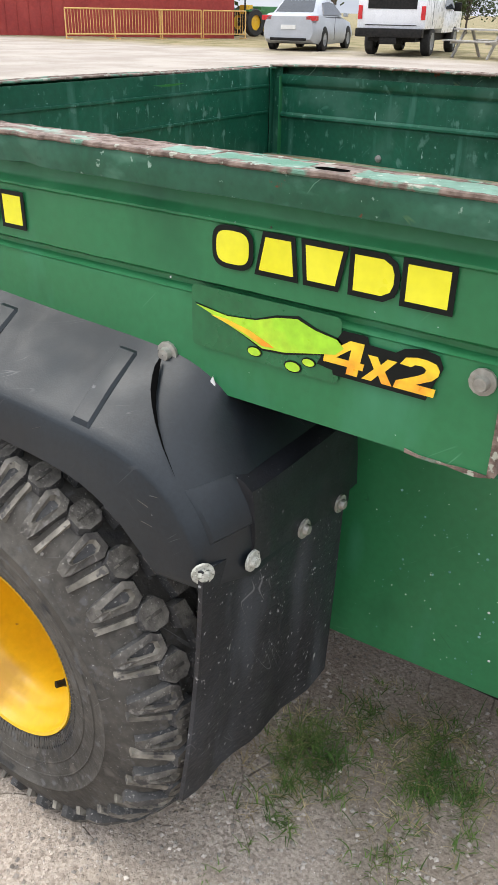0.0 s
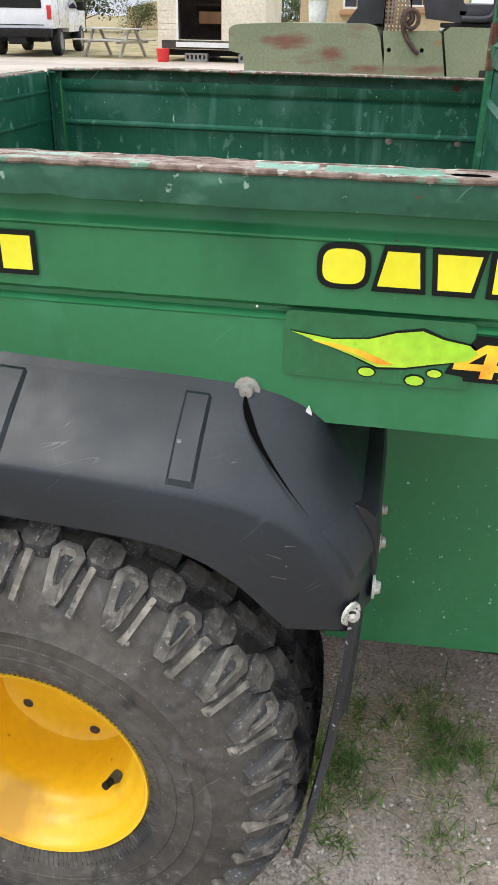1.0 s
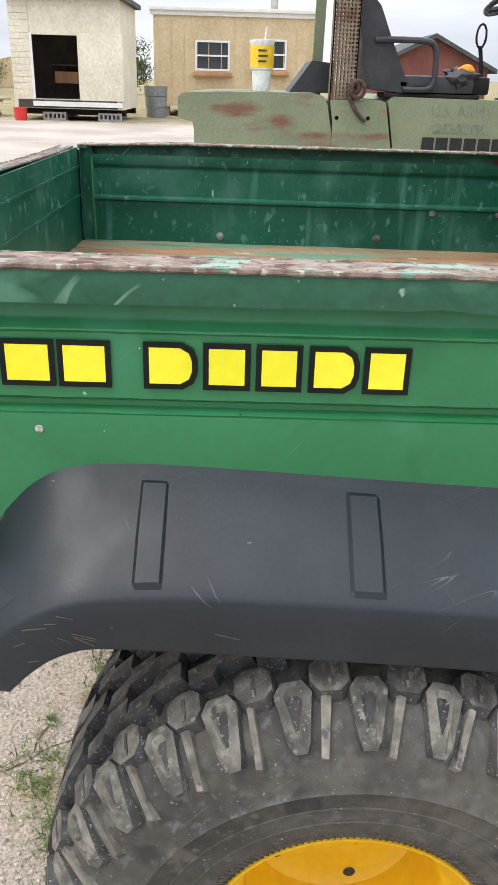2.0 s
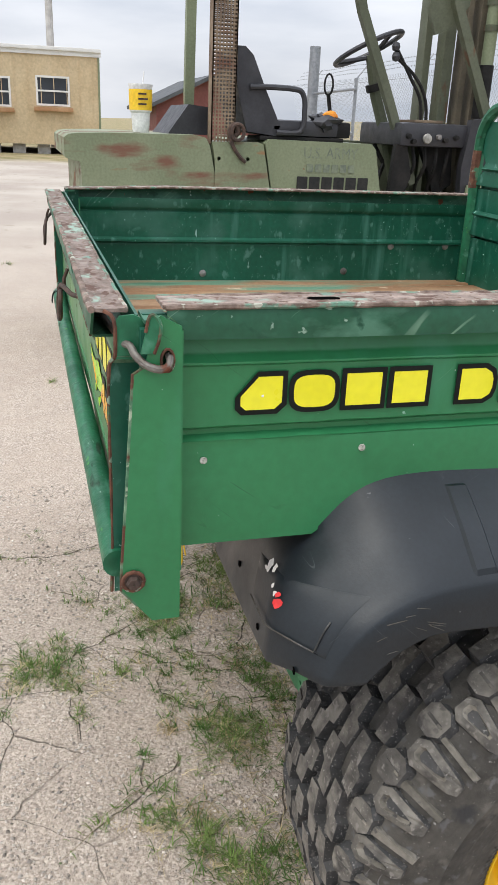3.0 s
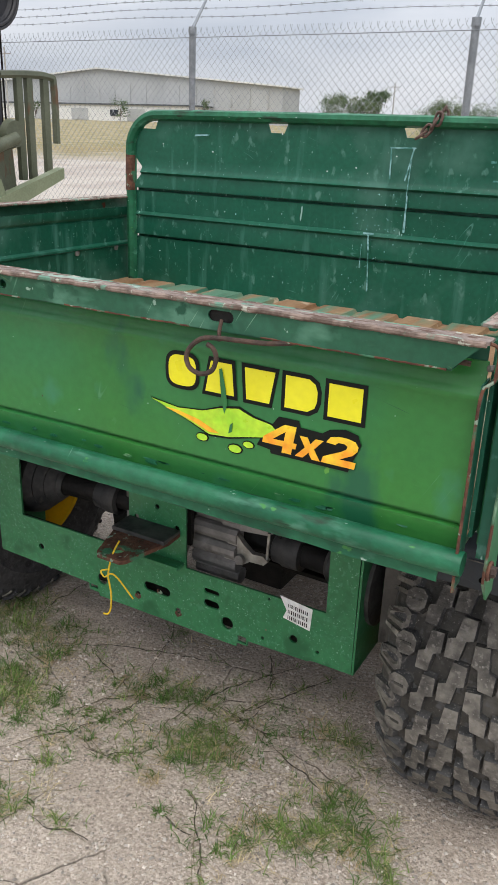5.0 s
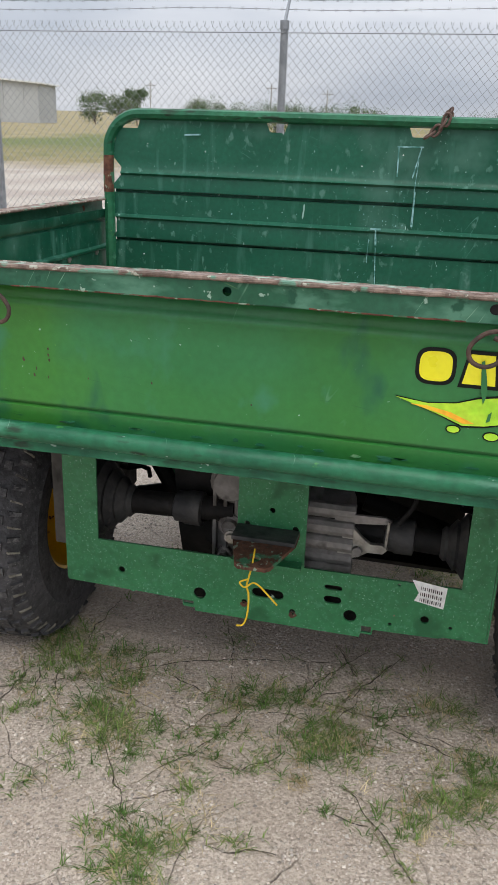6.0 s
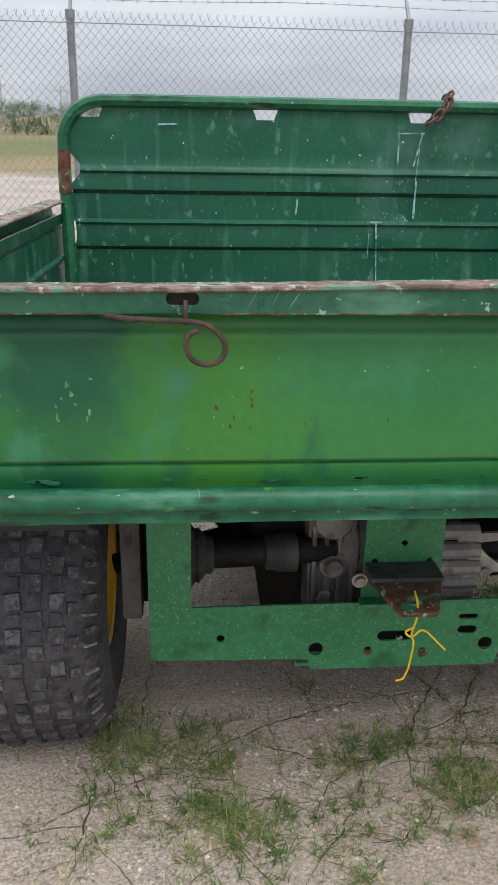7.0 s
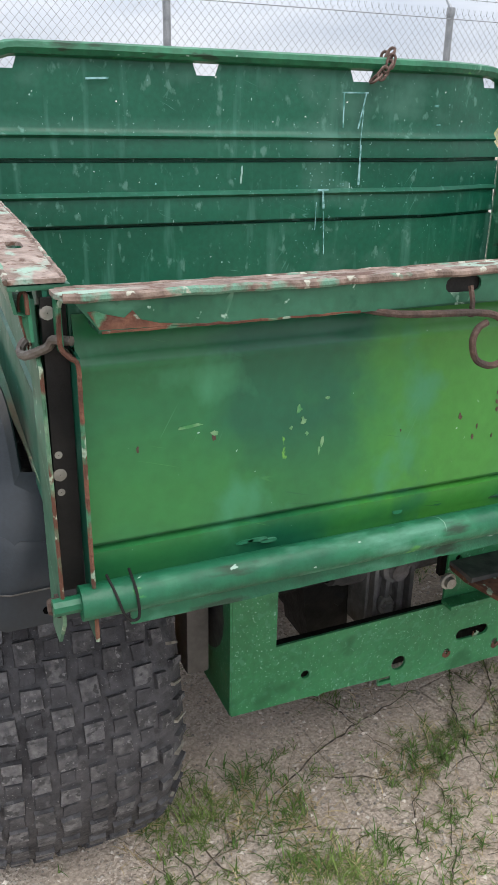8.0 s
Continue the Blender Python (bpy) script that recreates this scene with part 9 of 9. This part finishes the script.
def runners(name, label, lines):
    """Dark creeping stems on the ground with small spiky leaves."""
    bm = bmesh.new()
    verts, faces = [], []
    for x, y, a, ln in lines:
        pts = []
        for k in range(int(ln / 0.025) + 2):
            pts.append((x, y, ground_z(x, y) + 0.003 + 0.003 * math.sin(k * 1.7)))
            if rr.random() < 0.45:
                for _ in range(rr.randint(1, 3)):
                    blades(verts, faces, x, y, a + rr.choice((-1, 1)) * rr.uniform(0.4, 1.3), rr.uniform(0.012, 0.032), rr.uniform(0.0008, 0.0014), rr.uniform(0.3, 0.8))
            a += rr.uniform(-0.16, 0.16)
            x, y = x + 0.025 * math.cos(a), y + 0.025 * math.sin(a)
        add_tube(bm, pts, rr.uniform(0.0005, 0.001), 4, 0.0003)
    ob = thing(name, label, "grass", kind="stuff", bm=bm, material=mat("creeping_stem", (0.11, 0.095, 0.05), (0.22, 0.18, 0.10), 12, rough=0.8, bump=0))
    me = bpy.data.meshes.new("leaves")
    me.from_pydata(verts, [], faces)
    me.materials.append(mat("runner_leaves", (0.07, 0.15, 0.025), (0.19, 0.24, 0.06), 9, rough=0.7, bump=0, island=0.4, spec=0.2))
    leaf = new("leaves", me)
    leaf.parent = ob
    tagged(leaf, "small spiky green leaves", kind="stuff")


# cracks in the lot, filled with dark soil, along which the weeds creep
CRACKS_A = [((-0.46, 0.65), (-0.47, 0.52), (-0.47, 0.43)), ((-0.52, 0.33), (-0.50, 0.21)), ((-0.48, 0.32), (-0.44, 0.22)), ((-0.55, 0.33), (-0.55, 0.22), (-0.57, 0.08)), ((-0.36, 0.25), (-0.32, 0.25), (-0.32, 0.20)), ((-0.35, 0.36), (-0.25, 0.42), (-0.13, 0.47), (0.04, 0.52)), ((-0.16, 0.61), (-0.12, 0.52), (-0.09, 0.39)), ((-0.25, 0.40), (-0.19, 0.36), (-0.08, 0.32)), ((0.20, 0.60), (0.12, 0.48), (0.08, 0.41), (0.04, 0.28)), ((0.12, 0.60), (0.16, 0.54), (0.18, 0.49)), ((0.28, 0.59), (0.22, 0.49), (0.16, 0.39))]
CRACKS_B = [((0.20, 0.43), (0.15, 0.32)), ((0.10, 0.38), (0.18, 0.37), (0.24, 0.36), (0.40, 0.43)), ((-0.16, 0.19), (-0.10, 0.28), (-0.03, 0.33), (0.08, 0.37)), ((-0.04, 0.32), (-0.06, 0.25)), ((-0.05, 0.25), (-0.11, 0.16), (-0.16, 0.10)), ((0.07, 0.21), (0.0, 0.14), (-0.06, 0.14)), ((-0.65, -0.21), (-0.64, -0.06), (-0.69, 0.11)), ((-0.02, -0.05), (0.10, -0.04)), ((0.20, 0.14), (0.28, 0.04), (0.33, -0.03)), ((0.16, 0.08), (0.25, 0.06)), ((0.44, 0.26), (0.33, 0.31), (0.22, 0.36)), ((-0.30, 0.16), (-0.20, 0.0), (-0.12, -0.10))]
verts, faces, creep = [], [], []
for line in CRACKS_A + CRACKS_B:
    pts = smooth_path([(x, y, 0) for x, y in line], 12)
    creep += [(p.x, p.y, math.atan2(q.y - p.y, q.x - p.x) + rr.uniform(-0.5, 0.5), rr.uniform(0.03, 0.09)) for p, q in zip(pts[::7], pts[1::7])]
    b0 = len(verts)
    for k, p in enumerate(pts):
        d = (pts[min(k + 1, len(pts) - 1)] - pts[max(k - 1, 0)]).normalized()
        f = k / (len(pts) - 1)
        wd = 0.0016 * (0.35 + 0.65 * math.sin(math.pi * min(0.92, max(0.08, f)))) * rr.uniform(0.4, 1.5)
        x, y = p.x + 0.012 * noise.noise(Vector((p.x * 30, p.y * 30, 1.1))), p.y + 0.012 * noise.noise(Vector((p.x * 30, p.y * 30, 9.1)))
        z = ground_z(x, y) + 0.0012
        verts += [(x - d.y * wd, y + d.x * wd, z), (x + d.y * wd, y - d.x * wd, z)]
        if k:
            faces.append((b0 + 2 * k - 2, b0 + 2 * k - 1, b0 + 2 * k + 1, b0 + 2 * k))
me = bpy.data.meshes.new("crack_soil")
me.from_pydata(verts, [], faces)
me.materials.append(mat("crack_soil", (0.045, 0.037, 0.028), (0.12, 0.098, 0.075), 90, rough=0.95, bump=0.5))
tagged(new("crack_soil", me), "dark soil filling cracks in the gravel lot", "soil", kind="stuff")

more = [(x + rr.gauss(0, 0.045), y + rr.gauss(0, 0.04), w * 0.45) for x, y, w in TUFTS for _ in range(2)]
along = [(x, y, rr.uniform(0.08, 0.3)) for x, y, a, ln in creep if rr.random() < 0.55]
scattered = [(rr.uniform(-1.0, 0.9), rr.uniform(-0.45, 1.2), rr.uniform(0.1, 0.25)) for _ in range(14)] + [(rr.uniform(-6, -0.9), rr.uniform(-3.0, 5.0), rr.uniform(0.4, 1.0)) for _ in range(60)]
grass("grass", "green weeds in tufts along cracks in the gravel", 16, 0.036, TUFTS + more + along + scattered, False)
grass("dry_grass", "dry straw-coloured grass lying on the gravel", 11, 0.042, [(x + rr.gauss(0, 0.04), y + rr.gauss(0, 0.035), w) for x, y, w in TUFTS] + more[::2] + along[::2] + scattered[::2], True)
runners("creeping_weed", "dark creeping weed stems with spiky green leaves", creep + [(x + rr.gauss(0, 0.03), y + rr.gauss(0, 0.03), rr.uniform(0, 6.283), rr.uniform(0.05, 0.14)) for x, y, w in TUFTS])
